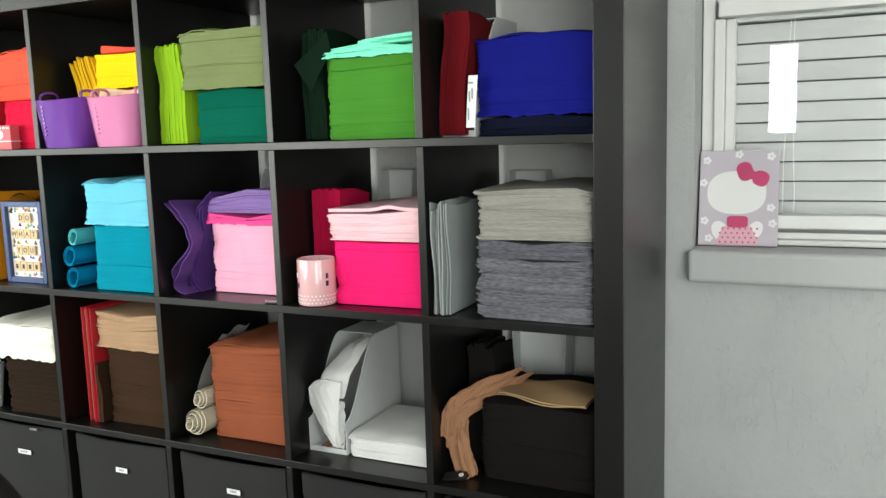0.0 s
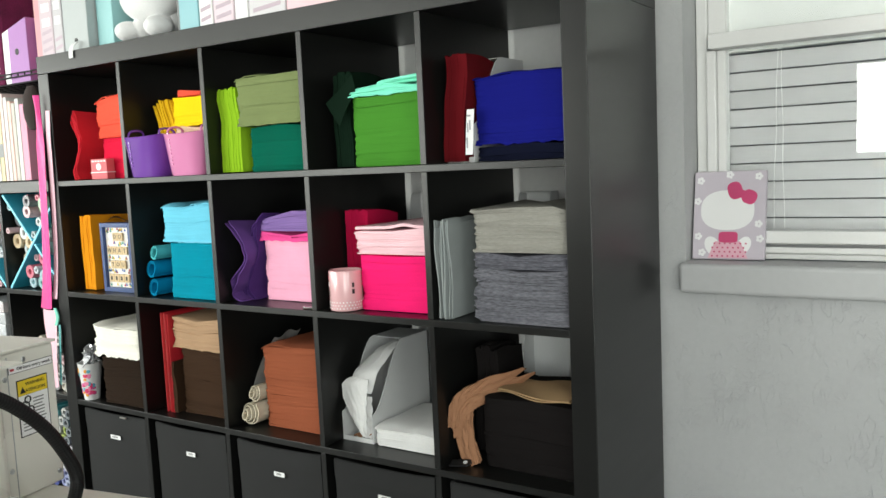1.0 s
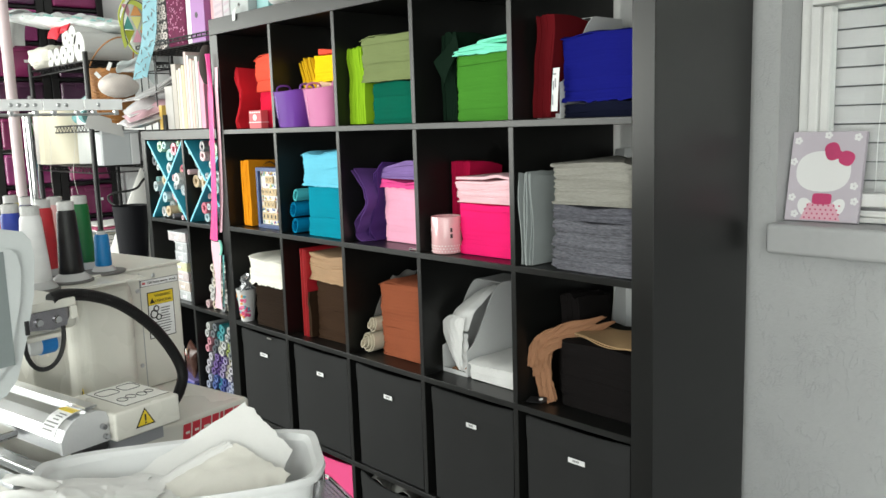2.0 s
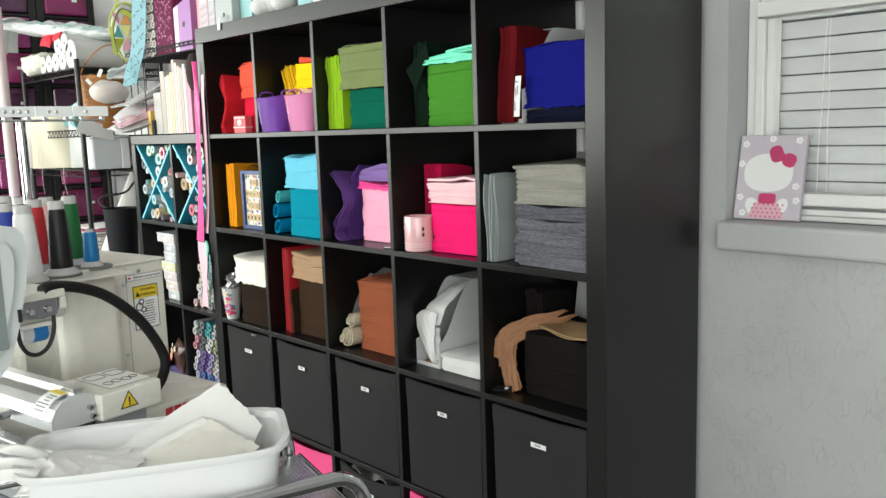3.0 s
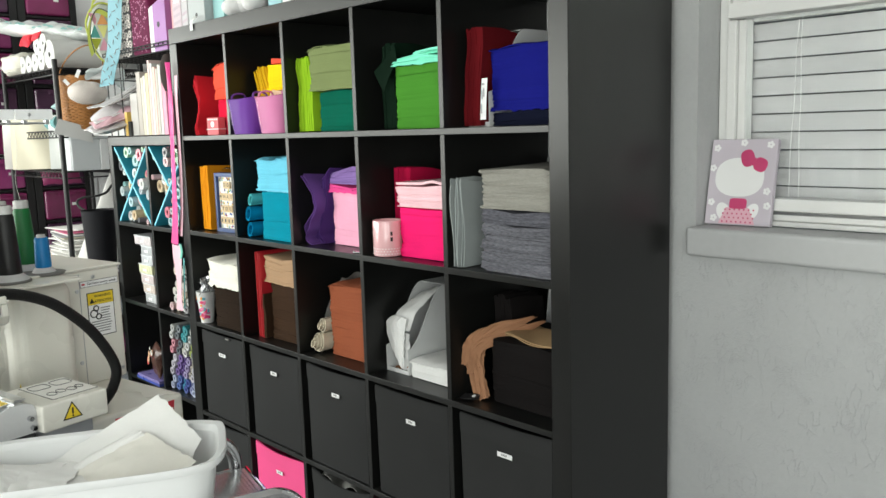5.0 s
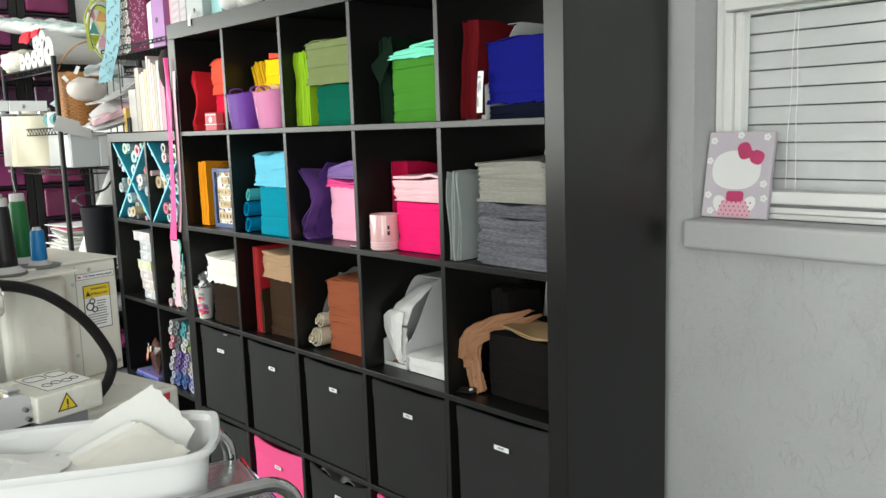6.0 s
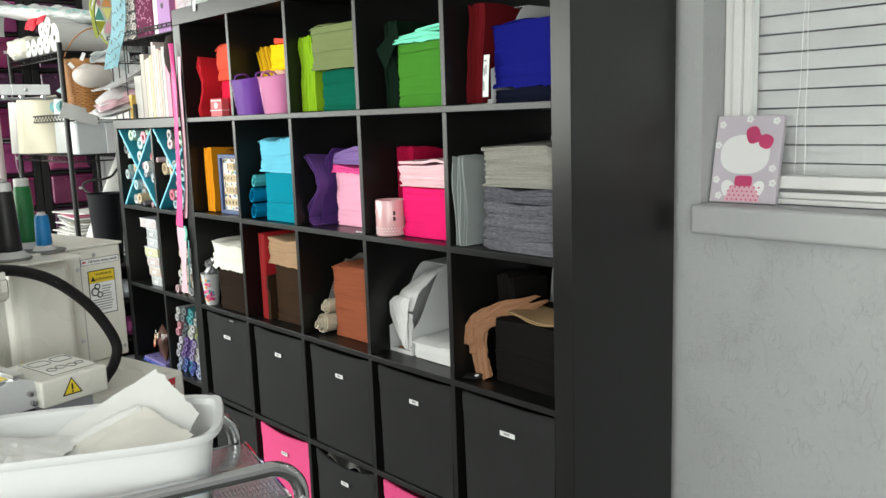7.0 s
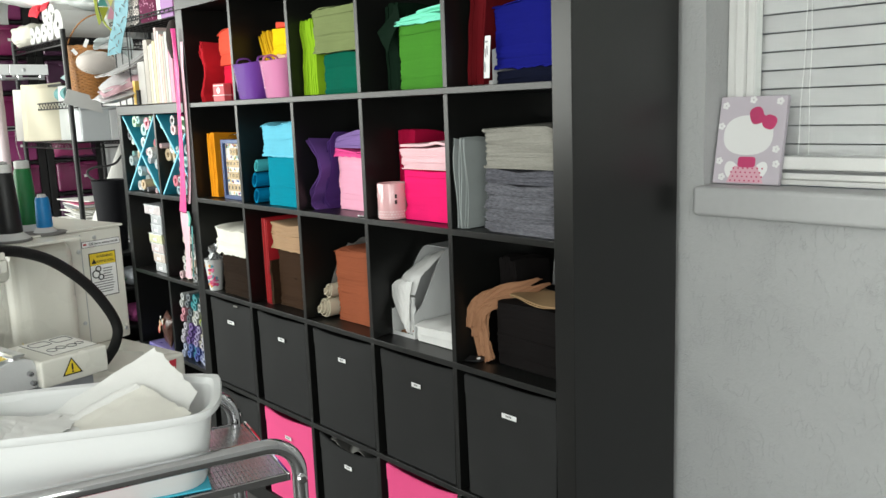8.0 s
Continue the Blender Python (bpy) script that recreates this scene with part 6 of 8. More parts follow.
    def on_beam(b0, b1, f0, f1, lift):
        """A sticker bent over the beam's rounded front edge."""
        def fn(u, v):
            ang_b = f0 + (f1 - f0) * v
            i = min(int(ang_b), 3)
            q0, q1 = prof[4 + i], prof[5 + i] if 5 + i < len(prof) else prof[0]
            k = ang_b - i
            return Vector((b0 + (b1 - b0) * u, q0[0] + (q1[0] - q0[0]) * k - lift * 0.7, q0[1] + (q1[1] - q0[1]) * k + lift * 0.7)) - MB
        return sheet(fn, 2, 10, 0.0006)

    lab = P("beam_label", on_beam(-0.654, -0.611, 0.4, 3.9, 0.0009), LABEL, "printed warning label", parent=beam)
    P("label_band", on_beam(-0.653, -0.612, 0.45, 1.15, 0.0017), YELLOWSIGN, parent=beam)
    for k in range(6):
        P("text_bar", on_beam(-0.638 if k < 3 else -0.650, -0.616 - 0.003 * (k % 3), 1.5 + k * 0.36, 1.62 + k * 0.36, 0.0017), INKGREY, parent=beam)
    P("rail", mbx(-1.35, -0.60, -1.025, -1.0, 0.92, 0.935, 0.002), STEEL)
    P("rail", mbx(-1.35, -0.60, -1.06, -1.035, 0.915, 0.925, 0.002), STEEL)
    for k in range(3):
        arm = P("hoop_arm", mbx(-0.95 + k * 0.1, -0.915 + k * 0.1, -1.30, -0.99, 0.956, 0.966, 0.002), STEEL)
        disc("bolt", 0.006, 0.005, -0.93 + k * 0.1, -1.03, 0.966, CHROME, arm, 10, 0)
    P("hoop_bracket", mbx(-0.80, -0.69, -1.09, -1.0, 0.9665, 0.978, 0.003), CHROME)
    # head bracket with cable loop
    br = P("head_bracket", mbx(-0.80, -0.672, -1.0, -0.889, 1.168, 1.183, 0.003), IVORY)
    P("bracket_lip", mbx(-0.679, -0.6715, -0.9, -0.889, 1.146, 1.168, 0.001), IVORY, parent=br)
    P("clamp_plate", shift(extrude_poly(B(), [(-0.684, -0.985, 1.166), (-0.684, -0.893, 1.166), (-0.684, -0.905, 1.136), (-0.684, -0.93, 1.132), (-0.684, -0.985, 1.14)], (0.004, 0, 0)), -MB), mat("dark_steel", (0.28, 0.27, 0.29), 0.25, metal=1.0, var=0.1, bump=0.03), parent=br)
    for a in (-0.953, -0.921):
        disc("bolt", 0.0065, 0.006, -0.68, a, 1.149, CHROME, br, 14)
    P("strut", mbx(-0.70, -0.68, -0.99, -0.908, 1.118, 1.126, 0.002), IVORY, parent=br)
    loop = [(-0.68, -0.912 - 0.034 * (1 - math.cos(q * math.pi / 14)), 1.135 - 0.06 * math.sin(q * math.pi / 14) ** 0.8 - 0.012 * q / 14) for q in range(15)]
    P("cable_loop", shift(tube(B(), loop, 0.004, 8), -MB), BLACKPLASTIC, smooth=True)
    # control panel on its arm
    outline = [(-0.985, 1.27), (-0.989, 1.297), (-1.0, 1.311), (-1.03, 1.318), (-1.36, 1.36), (-1.36, 1.03), (-1.07, 1.058), (-1.05, 1.064), (-1.03, 1.085), (-1.008, 1.15), (-0.992, 1.21)]
    grey = mat("panel_grey", (0.56, 0.59, 0.59), 0.4, var=0.03, bump=0.03)
    lcd = P("control_panel", shift(extrude_poly(B(), [(-0.66, a, z) for a, z in outline], (0.05, 0, 0)), -MB), grey, "pale grey control panel casing")
    inner = [(-1.17 + (a + 1.17) * 0.86, 1.19 + (z - 1.19) * 0.8) for a, z in outline]
    P("panel_bezel", shift(extrude_poly(B(), [(-0.6095, a, z) for a, z in inner], (0.006, 0, 0)), -MB), grey, parent=lcd)
    P("screen", mbx(-0.6034, -0.6028, -1.30, -1.035, 1.11, 1.285, 0.0), mat("screen_glass", (0.2, 0.23, 0.23), 0.08, var=0.05, bump=0), parent=lcd)
    P("latch", mbx(-0.6095, -0.6065, -1.012, -1.006, 1.15, 1.172), BLACKPLASTIC, parent=lcd)
    # small oil cup slung under the neck: milky body with a blue end
    cup = P("oil_cup", lathe(B(), [(0.010, 0), (0.017, 0.004), (0.018, 0.05), (0.014, 0.06), (0.006, 0.064)], 24), WHITEPLASTIC, "milky oil cup with a blue end", smooth=True)
    cup.matrix_local = at(-0.755, -0.945, 1.094, -90, 0, 0)
    P("blue_end", lathe(B(), [(0.0186, 0.0), (0.019, 0.001), (0.019, 0.026), (0.0186, 0.027)], 24), mat("bottle_blue", (0.01, 0.19, 0.55), 0.35), "blue band").matrix_local = at(-0.755, -0.92, 1.094, -90, 0, 0)
    P("cup_clip", mbx(-0.765, -0.745, -0.93, -0.915, 1.112, 1.118, 0.001), STEEL)
    return t


machine()


def machine_stand():
    o = turned_m(-1.0, -0.85, 0)
    t = thing("machine_stand", "glossy blue-grey table under the embroidery machine", "table", o.x, o.y, 0, TILT_M)
    top_m = mat("blue_grey_laminate", (0.16, 0.18, 0.21), 0.15, var=0.06, bump=0.02)
    part("tabletop", bx(-0.42, 0.42, -0.52, 0.30, 0.765, 0.7995, bev=0.003), top_m, t)
    part("table_edge", bx(-0.42, 0.42, -0.53, -0.5205, 0.755, 0.803, bev=0.003), IVORY, t)
    for x in (-0.38, 0.33):
        for y in (-0.48, 0.24):
            part("leg", bx(x, x + 0.045, y, y + 0.045, 0, 0.7645, bev=0.003), GREYENAMEL, t)


machine_stand()


# ---- chrome trolley with the white tub ----
TILT_Z = -14.0
TILT_T = -28.0


def turned(b, a, z):
    return pose(0, 0, 0, 0, 0, TILT_Z) @ Vector((b, a, z))


def turned_t(b, a, z):
    return pose(0, 0, 0, 0, 0, TILT_T) @ Vector((b, a, z))


def trolley():
    o = turned(0.16, -1.0, 0)
    t = thing("serving_trolley", "chrome tube trolley with ribbed metal trays", "trolley", o.x, o.y, 0, TILT_Z)
    ribbed = mat("ribbed_sheet", (0.55, 0.55, 0.56), 0.22, metal=1.0, var=0.05, bump=0)
    for b, a1 in ((-0.138, 0.235), (0.14, 0.262)):
        pts = [(b, a1, 0.05), (b, a1, 0.84)]
        pts += [(b, a1 - 0.05 + 0.05 * math.cos(q * math.pi / 20), 0.882 + 0.05 * math.sin(q * math.pi / 20)) for q in range(11)]
        pts += [(b, -0.30, 0.932)]
        pts += [(b, -0.30 - 0.05 * math.sin(q * math.pi / 20), 0.882 + 0.05 * math.cos(q * math.pi / 20)) for q in range(1, 11)]
        pts += [(b, -0.35, 0.05)]
        part("side_rail", tube(B(), pts, 0.0115, 18), CHROME, t, smooth=True)
        for a in (a1, -0.35):
            w = part("castor", lathe(B(), [(0.02, -0.01), (0.025, -0.006), (0.025, 0.006), (0.02, 0.01)], 20), BLACKPLASTIC, t)
            w.matrix_local = pose(b, a, 0.0255, 0, 90, 0)
    for z in (0.872, 0.35):
        tr = part("tray", bx(-0.122, 0.124, -0.345, 0.246, z, z + 0.003), ribbed, t)
        # fine pressed ribs, crossed by shallow grooves
        rib = bpy.data.meshes.new("rib")
        bm = B()
        for q in range(12):
            box(bm, -0.118 + q * 0.0199, -0.1005 + q * 0.0199, 0, 0.0034, 0, 0.0011)
        bm.to_mesh(rib)
        bm.free()
        rib.materials.append(ribbed)
        for k in range(96):
            ob = new("rib", rib)
            ob.parent = tr
            ob.location = (0, -0.342 + k * 0.0061, z + 0.0031)
        part("tray_edge", bx(-0.122, 0.124, 0.2465, 0.2515, z - 0.006, z + 0.006, bev=0.001), CHROME, tr)
        part("tray_edge", bx(0.1242, 0.1282, -0.345, 0.2515, z - 0.006, z + 0.006, bev=0.001), CHROME, tr)
        part("tray_edge", bx(-0.1262, -0.1222, -0.345, 0.225, z - 0.006, z + 0.006, bev=0.001), CHROME, tr)
    part("bolt", lathe(B(), [(0.008, 0), (0.008, 0.004), (0.005, 0.006)], 14), CHROME, t).matrix_local = pose(0.15, 0.262, 0.875, 0, 90, 0)


trolley()


def tub():
    o = turned_t(0.403, -0.942, 0.8772)
    t = thing("plastic_tub", "white plastic tub with rounded corners on the trolley", "tub", o.x, o.y, o.z, TILT_T)
    n = 72
    prof = [(0.76, 0.0), (0.80, 0.005), (0.90, 0.108), (0.965, 0.116), (0.985, 0.112), (1.0, 0.118), (0.99, 0.1235), (0.92, 0.121), (0.885, 0.112), (0.78, 0.008), (0.02, 0.006)]
    bm = B()
    rings = []
    for s, z in prof:
        ring = []
        for k in range(n):
            a = 2 * math.pi * k / n
            ca, sa = math.cos(a), math.sin(a)
            lift = 0.005 * max(0, abs(sa) - 0.8) * 5 * (z > 0.1) * (1 - 0.9 * max(0, 1 - abs(ca) * 3.2) ** 2)
            ring.append((0.108 * s * math.copysign(abs(ca) ** 0.42, ca), 0.194 * (0.25 + 0.75 * s) * math.copysign(abs(sa) ** 0.42, sa) if s > 0.1 else 0.19 * s * sa, z + lift))
        rings.append(ring)
    def skin(bm, loops):
        """Joins loops of places into a band of faces."""
        vs = [[bm.verts.new(v) for v in q] for q in loops]
        for r0, r1 in zip(vs, vs[1:]):
            for k in range(n):
                bm.faces.new((r0[k], r0[(k + 1) % n], r1[(k + 1) % n], r1[k]))
        return vs

    bm = B()
    vs = skin(bm, rings[:3] + rings[8:])
    bm.faces.new(vs[0][::-1])
    bm.faces.new(vs[-1])
    part("tub_shell", bm, TUBPLASTIC, t, smooth=True)
    bm = B()
    skin(bm, rings[2:9] + [[(x, y, z - 0.001) for x, y, z in rings[2]]])
    part("rim", bm, TUBPLASTIC, t, "rolled white rim", smooth=True)


tub()
SOFT = let_through(mat("stabiliser_sheet", (0.87, 0.865, 0.85), 0.9, var=0.04, bump=0.15, fine=300), 0.35)

SCRAP = let_through(mat("stabiliser_scrap", (0.89, 0.885, 0.87), 0.9, var=0.03, bump=0.1, fine=300), 0.12)


def loose_sheet(name, label, corners, bend, m=None, ripple=0.004, seed=0, nu=26, nv=26, thick=0.0012, torn=0.012):
    """A sheet spanned by four corners in the tub's own directions, bulged by bend."""
    c = [Vector(q) for q in corners]
    mid = (c[0] + c[1] + c[2] + c[3]) / 4
    low = Vector((mid.x, mid.y, min(q.z for q in c)))

    def fn(u, v):
        e = torn * (noise.noise(Vector((v * 9, seed, 0))) * (2 * u - 1) ** 3 + 0.5 * noise.noise(Vector((v * 26, seed, 4))) * (2 * u - 1) ** 3)
        g = torn * (noise.noise(Vector((u * 9, seed, 7))) * (2 * v - 1) ** 3 + 0.5 * noise.noise(Vector((u * 26, seed, 9))) * (2 * v - 1) ** 3)
        uu, vv = u * (1 - 0.5 * torn) + e * 2.5, v * (1 - 0.5 * torn) + g * 2.5
        p = (c[0] * (1 - uu) + c[1] * uu) * (1 - vv) + (c[3] * (1 - uu) + c[2] * uu) * vv
        crease = 0.5 - abs(noise.noise(Vector((u * 3.2, v * 3.2, seed * 1.9)))) * 1.6 + 0.35 * (0.4 - abs(noise.noise(Vector((u * 8, v * 8, seed * 2.7)))) * 1.6)
        w = bend * math.sin(math.pi * u) * math.sin(math.pi * v) + ripple * (crease + 0.5 * math.sin(u * 5 + seed) * math.sin(v * 4 + 2 * seed))
        return p + Vector((0.5 * w, -0.3 * w, w)) - low

    ob = part(name, sheet(fn, nu, nv, thick), m or SOFT, smooth=True)
    o = turned_t(*low)
    ob.matrix_world = pose(o.x, o.y, o.z, 0, 0, TILT_T)
    return tagged(ob, label, "paper", "stabiliser sheets")


loose_sheet("paper_sheet", "white stabiliser sheet standing in the tub", [(0.318, -1.03, 0.955), (0.415, -0.845, 0.90), (0.352, -0.785, 0.985), (0.298, -0.847, 1.049)], 0.008, seed=1, ripple=0.002)
loose_sheet("paper_sheet", "cream stabiliser sheet with a curled edge leaning in the tub", [(0.385, -0.995, 0.958), (0.462, -0.87, 0.905), (0.402, -0.792, 0.968), (0.345, -0.865, 1.003)], 0.014, m=let_through(mat("stabiliser_cream", (0.87, 0.845, 0.78), 0.9, var=0.04, bump=0.15, fine=300), 0.3), seed=2, ripple=0.003)
loose_sheet("paper_sheet", "narrow white stabiliser fold beside the cream sheet", [(0.360, -1.0, 0.955), (0.385, -0.985, 0.945), (0.352, -0.868, 1.003), (0.335, -0.885, 1.006)], 0.008, seed=5, ripple=0.002)
loose_sheet("paper_sheet", "white stabiliser sheet lying in the tub", [(0.33, -0.98, 0.93), (0.47, -0.98, 0.93), (0.47, -0.80, 0.955), (0.33, -0.80, 0.95)], 0.012, seed=3)
for k, q in enumerate((
        [(0.320, -1.13, 0.962), (0.484, -1.125, 0.958), (0.482, -0.925, 0.956), (0.322, -0.965, 0.962)],
        [(0.335, -1.10, 0.968), (0.470, -1.13, 0.966), (0.484, -0.985, 0.964), (0.350, -0.955, 0.966)],
        [(0.325, -1.125, 0.975), (0.430, -1.12, 0.978), (0.470, -1.015, 0.970), (0.345, -0.985, 0.970)],
        [(0.370, -1.13, 0.986), (0.480, -1.12, 0.976), (0.478, -1.045, 0.974), (0.395, -1.035, 0.984)])):
    loose_sheet("paper_sheet", "softly creased white stabiliser scrap in the tub", q, 0.010 + 0.003 * k, m=SCRAP, ripple=0.0036, seed=4 + k * 1.3, torn=0.014, nu=34, nv=34)
for k in range(3):
    loose_sheet("paper_strip", "torn white stabiliser strip over the tub edge", [(0.40 + 0.03 * k, -1.09, 1.0), (0.42 + 0.03 * k, -1.10, 0.995), (0.405 + 0.03 * k, -1.165 - 0.012 * k, 1.012 - 0.014 * k), (0.395 + 0.03 * k, -1.16 - 0.012 * k, 1.018 - 0.012 * k)], 0.012, ripple=0.003, seed=k, nu=6, nv=10)


def tray_card(name, label, m, b0, b1, a0, a1):
    o = turned((b0 + b1) / 2, (a0 + a1) / 2, 0.8775)
    ob = part(name, bx(-(b1 - b0) / 2, (b1 - b0) / 2, -(a1 - a0) / 2, (a1 - a0) / 2, 0, 0.003, bev=0.0005), m)
    ob.matrix_world = pose(o.x, o.y, o.z, 0, 0, TILT_Z - 6)
    return tagged(ob, label, "card")


tray_card("turquoise_card", "turquoise printed card on the trolley tray", mat("card_turquoise", (0.05, 0.42, 0.56), 0.5), 0.20, 0.275, -0.95, -0.86)
tray_card("red_card", "red printed card on the trolley tray", mat("card_red", (0.6, 0.06, 0.12), 0.5), 0.20, 0.275, -1.06, -0.965)


# ---- wire rack and what it holds ----
WIRE = mat("black_wire", (0.015, 0.015, 0.016), 0.35, metal=0.3, var=0.05, bump=0)
R_X0, R_X1, R_Y0, R_Y1 = -3.80, -3.02, -0.01, 0.405


def wire_rack():
    t = thing("wire_rack", "black wire shelving rack with round posts", "rack", (R_X0 + R_X1) / 2, (R_Y0 + R_Y1) / 2, 0)
    X, Y = (R_X1 - R_X0) / 2, (R_Y1 - R_Y0) / 2
    for x in (-X, X):
        for y in (-Y, Y):
            part("post", tube(B(), [(x, y, 0), (x, y, 1.835)], 0.0125, 14), WIRE, t, smooth=True)
    for z in (1.795, 1.50, 1.305, 0.84, 0.3):
        bm = B()
        for y in (-Y, Y):
            for dz in (0, -0.03):
                tube(bm, [(-X, y, z + dz), (X, y, z + dz)], 0.0036, 6)
            for k in range(17):
                x = -X + 2 * X * k / 17
                tube(bm, [(x, y, z), (x + X / 17, y, z - 0.03), (x + 2 * X / 17, y, z)], 0.0019, 4)
        for x in (-X, X):
            for dz in (0, -0.03):
                tube(bm, [(x, -Y, z + dz), (x, Y, z + dz)], 0.0036, 6)
        for k in range(1, 26):
            x = -X + 2 * X * k / 26
            tube(bm, [(x, -Y, z + 0.003), (x, Y, z + 0.003)], 0.0024, 4)
        part("wire_shelf", bm, WIRE, t)


wire_rack()


KTOP = 0.038 * 2 + 4 * 0.335 + 3 * BT


def upright_book(x0, w, h, col, label, y0=0.07, d=0.2, z=KTOP + 0.004, name="planner", lean=0):
    t = thing(name, label, "book", x0 + w / 2, y0 + d / 2, z, lean, group="books on the narrow shelf")
    m = mat("bookcover_%d" % int(abs(x0) * 10000), col, 0.55, var=0.06)
    part("cover_board", bx(-w / 2, -w / 2 + 0.002, -d / 2, d / 2, 0, h, bev=0.0006), m, t)
    part("cover_board", bx(w / 2 - 0.002, w / 2, -d / 2, d / 2, 0, h, bev=0.0006), m, t)
    part("spine", bx(-w / 2 + 0.0022, w / 2 - 0.0022, -d / 2, -d / 2 + 0.002, 0, h), m, t)
    part("page_block", bx(-w / 2 + 0.003, w / 2 - 0.003, -d / 2 + 0.003, d / 2 - 0.003, 0.003, h - 0.005), mat("page_block", (0.6, 0.57, 0.5), 0.9, var=0.1, fine=300, stretch=(8, 1, 1)), t)
    return t


def soft_block(L, W, T, seed):
    """A full cloth bag: a box with rounded, sagging sides, on z = 0."""
    bm = B()
    bmesh.ops.create_icosphere(bm, subdivisions=4, radius=1)
    for v in bm.verts:
        c = v.co.normalized()
        c = Vector([math.copysign(abs(q) ** 0.55, q) for q in c])
        wob = 0.012 * noise.noise(c * 2.2 + Vector((seed, 0, 0))) + 0.004 * noise.noise(c * 7)
        v.co = Vector((c.x * L / 2, c.y * W / 2, c.z * T / 2)) + wob * c
    low = min(v.co.z for v in bm.verts)
    for v in bm.verts:
        v.co.z -= low
    return bm


def paper_rolls():
    m = mat("roll_white", (0.56, 0.56, 0.55), 0.85, var=0.03, bump=0.1)
    # dark colour for the shade inside the rolls' holes
    dim = mat("roll_hole_shade", (0.1, 0.1, 0.1), 0.8)
    for k, (x, z, r, L) in enumerate(((-3.57, 1.7985, 0.046, 0.3), (-3.477, 1.7985, 0.046, 0.28), (-3.383, 1.7985, 0.047, 0.3), (-3.287, 1.7985, 0.048, 0.31), (-3.335, 1.879, 0.046, 0.29), (-3.24, 1.881, 0.047, 0.33), (-3.165, 1.7985, 0.07, 0.36))):
        t = thing("paper_roll", "white stabiliser paper roll with a shaded core hole", "paper roll", x, 0.02, z + r + 0.0008, group="paper rolls")
        part("paper", lathe(B(), [(r * 0.2, 0.0), (r * 0.9, 0.0), (r, 0.006), (r, L), (r * 0.2, L), (r * 0.2, 0.0)], 30), m, t).matrix_local = pose(0, L, 0, 90, 0, 0)
        part("core", lathe(B(), [(r * 0.198, 0.004), (r * 0.198, L - 0.004), (r * 0.15, L - 0.004), (r * 0.15, 0.004), (r * 0.198, 0.004)], 20), dim, t).matrix_local = pose(0, L, 0, 90, 0, 0)
    bow = thing("fabric_bow", "bright red fabric bow on the paper rolls", "bow", -3.40, 0.03, 1.958)
    redm = mat("bow_red", (0.62, 0.02, 0.04), 0.7)
    part("loop", pillow(0.13, 0.075, 0.03, 4, 14, 8, 0.008), redm, bow, smooth=True).matrix_local = pose(-0.055, 0, 0.0, 62, 8, 0)
    part("loop", pillow(0.10, 0.04, 0.02, 5, 14, 8, 0.006), redm, bow, smooth=True).matrix_local = pose(0.055, 0.005, 0.01, 62, -4, 0)
    part("knot", pillow(0.022, 0.03, 0.022, 6, 8, 6, 0.002), redm, bow, smooth=True).matrix_local = pose(0.003, -0.008, 0.005, 60, 0, 0)
    bag = part("cream_bag", soft_block(0.26, 0.24, 0.115, 8), mat("bag_cream", (0.72, 0.70, 0.62), 0.6, var=0.06, bump=0.3, fine=40), smooth=True)
    bag.location = (-3.72, 0.10, 1.7985)
    tagged(bag, "cream cloth bag on the rack top", "bag")


paper_rolls()


def plastic_pack():
    t = thing("plastic_pack", "long clear pack with pale teal print on the rack", "packaging", -3.47, 0.13, 1.962)
    clear = mat("pack_film", (0.84, 0.88, 0.875), 0.25, var=0.12, scale=16, bump=0.5, fine=30, depth=0.004, see=0.1)
    m = pose(0, 0, 0.008, 0, 7.5, 24)
    part("pack_body", pillow(0.82, 0.27, 0.085, 12, 90, 24, 0.024, 5), clear, t, smooth=True).matrix_local = m
    # loose end of the film, hanging over the rack's end in folds
    part("loose_film", sheet(lambda u, v: (-0.36 - 0.075 * min(1.0, u * 3.5) - 0.01 * math.sin(9 * v + 2 * u) * u, -0.08 + 0.14 * v + 0.006 * math.sin(7 * u), 0.075 - 0.27 * max(0.0, u - 0.2) + 0.02 * math.sin(3 * v)), 18, 12, 0.0012), clear, t, smooth=True).matrix_local = m
    teal = mat("pack_teal", (0.26, 0.50, 0.48), 0.4)
    rg = random.Random(31)
    for k in range(26):
        x, a = -0.36 + k * 0.028, rg.uniform(-40, 40)
        leaf = [(0.017 * math.cos(q * math.pi / 6), 0.006 * math.sin(q * math.pi / 6) * (1 + 0.3 * math.cos(q * 1.7)), 0) for q in range(12)]
        part("print_patch", extrude_poly(B(), leaf, (0, 0, 0.002)), teal, t).matrix_local = m @ pose(x, -0.118 + rg.uniform(-0.006, 0.02), 0.06 + rg.uniform(-0.006, 0.012), 42, 0, a)


plastic_pack()


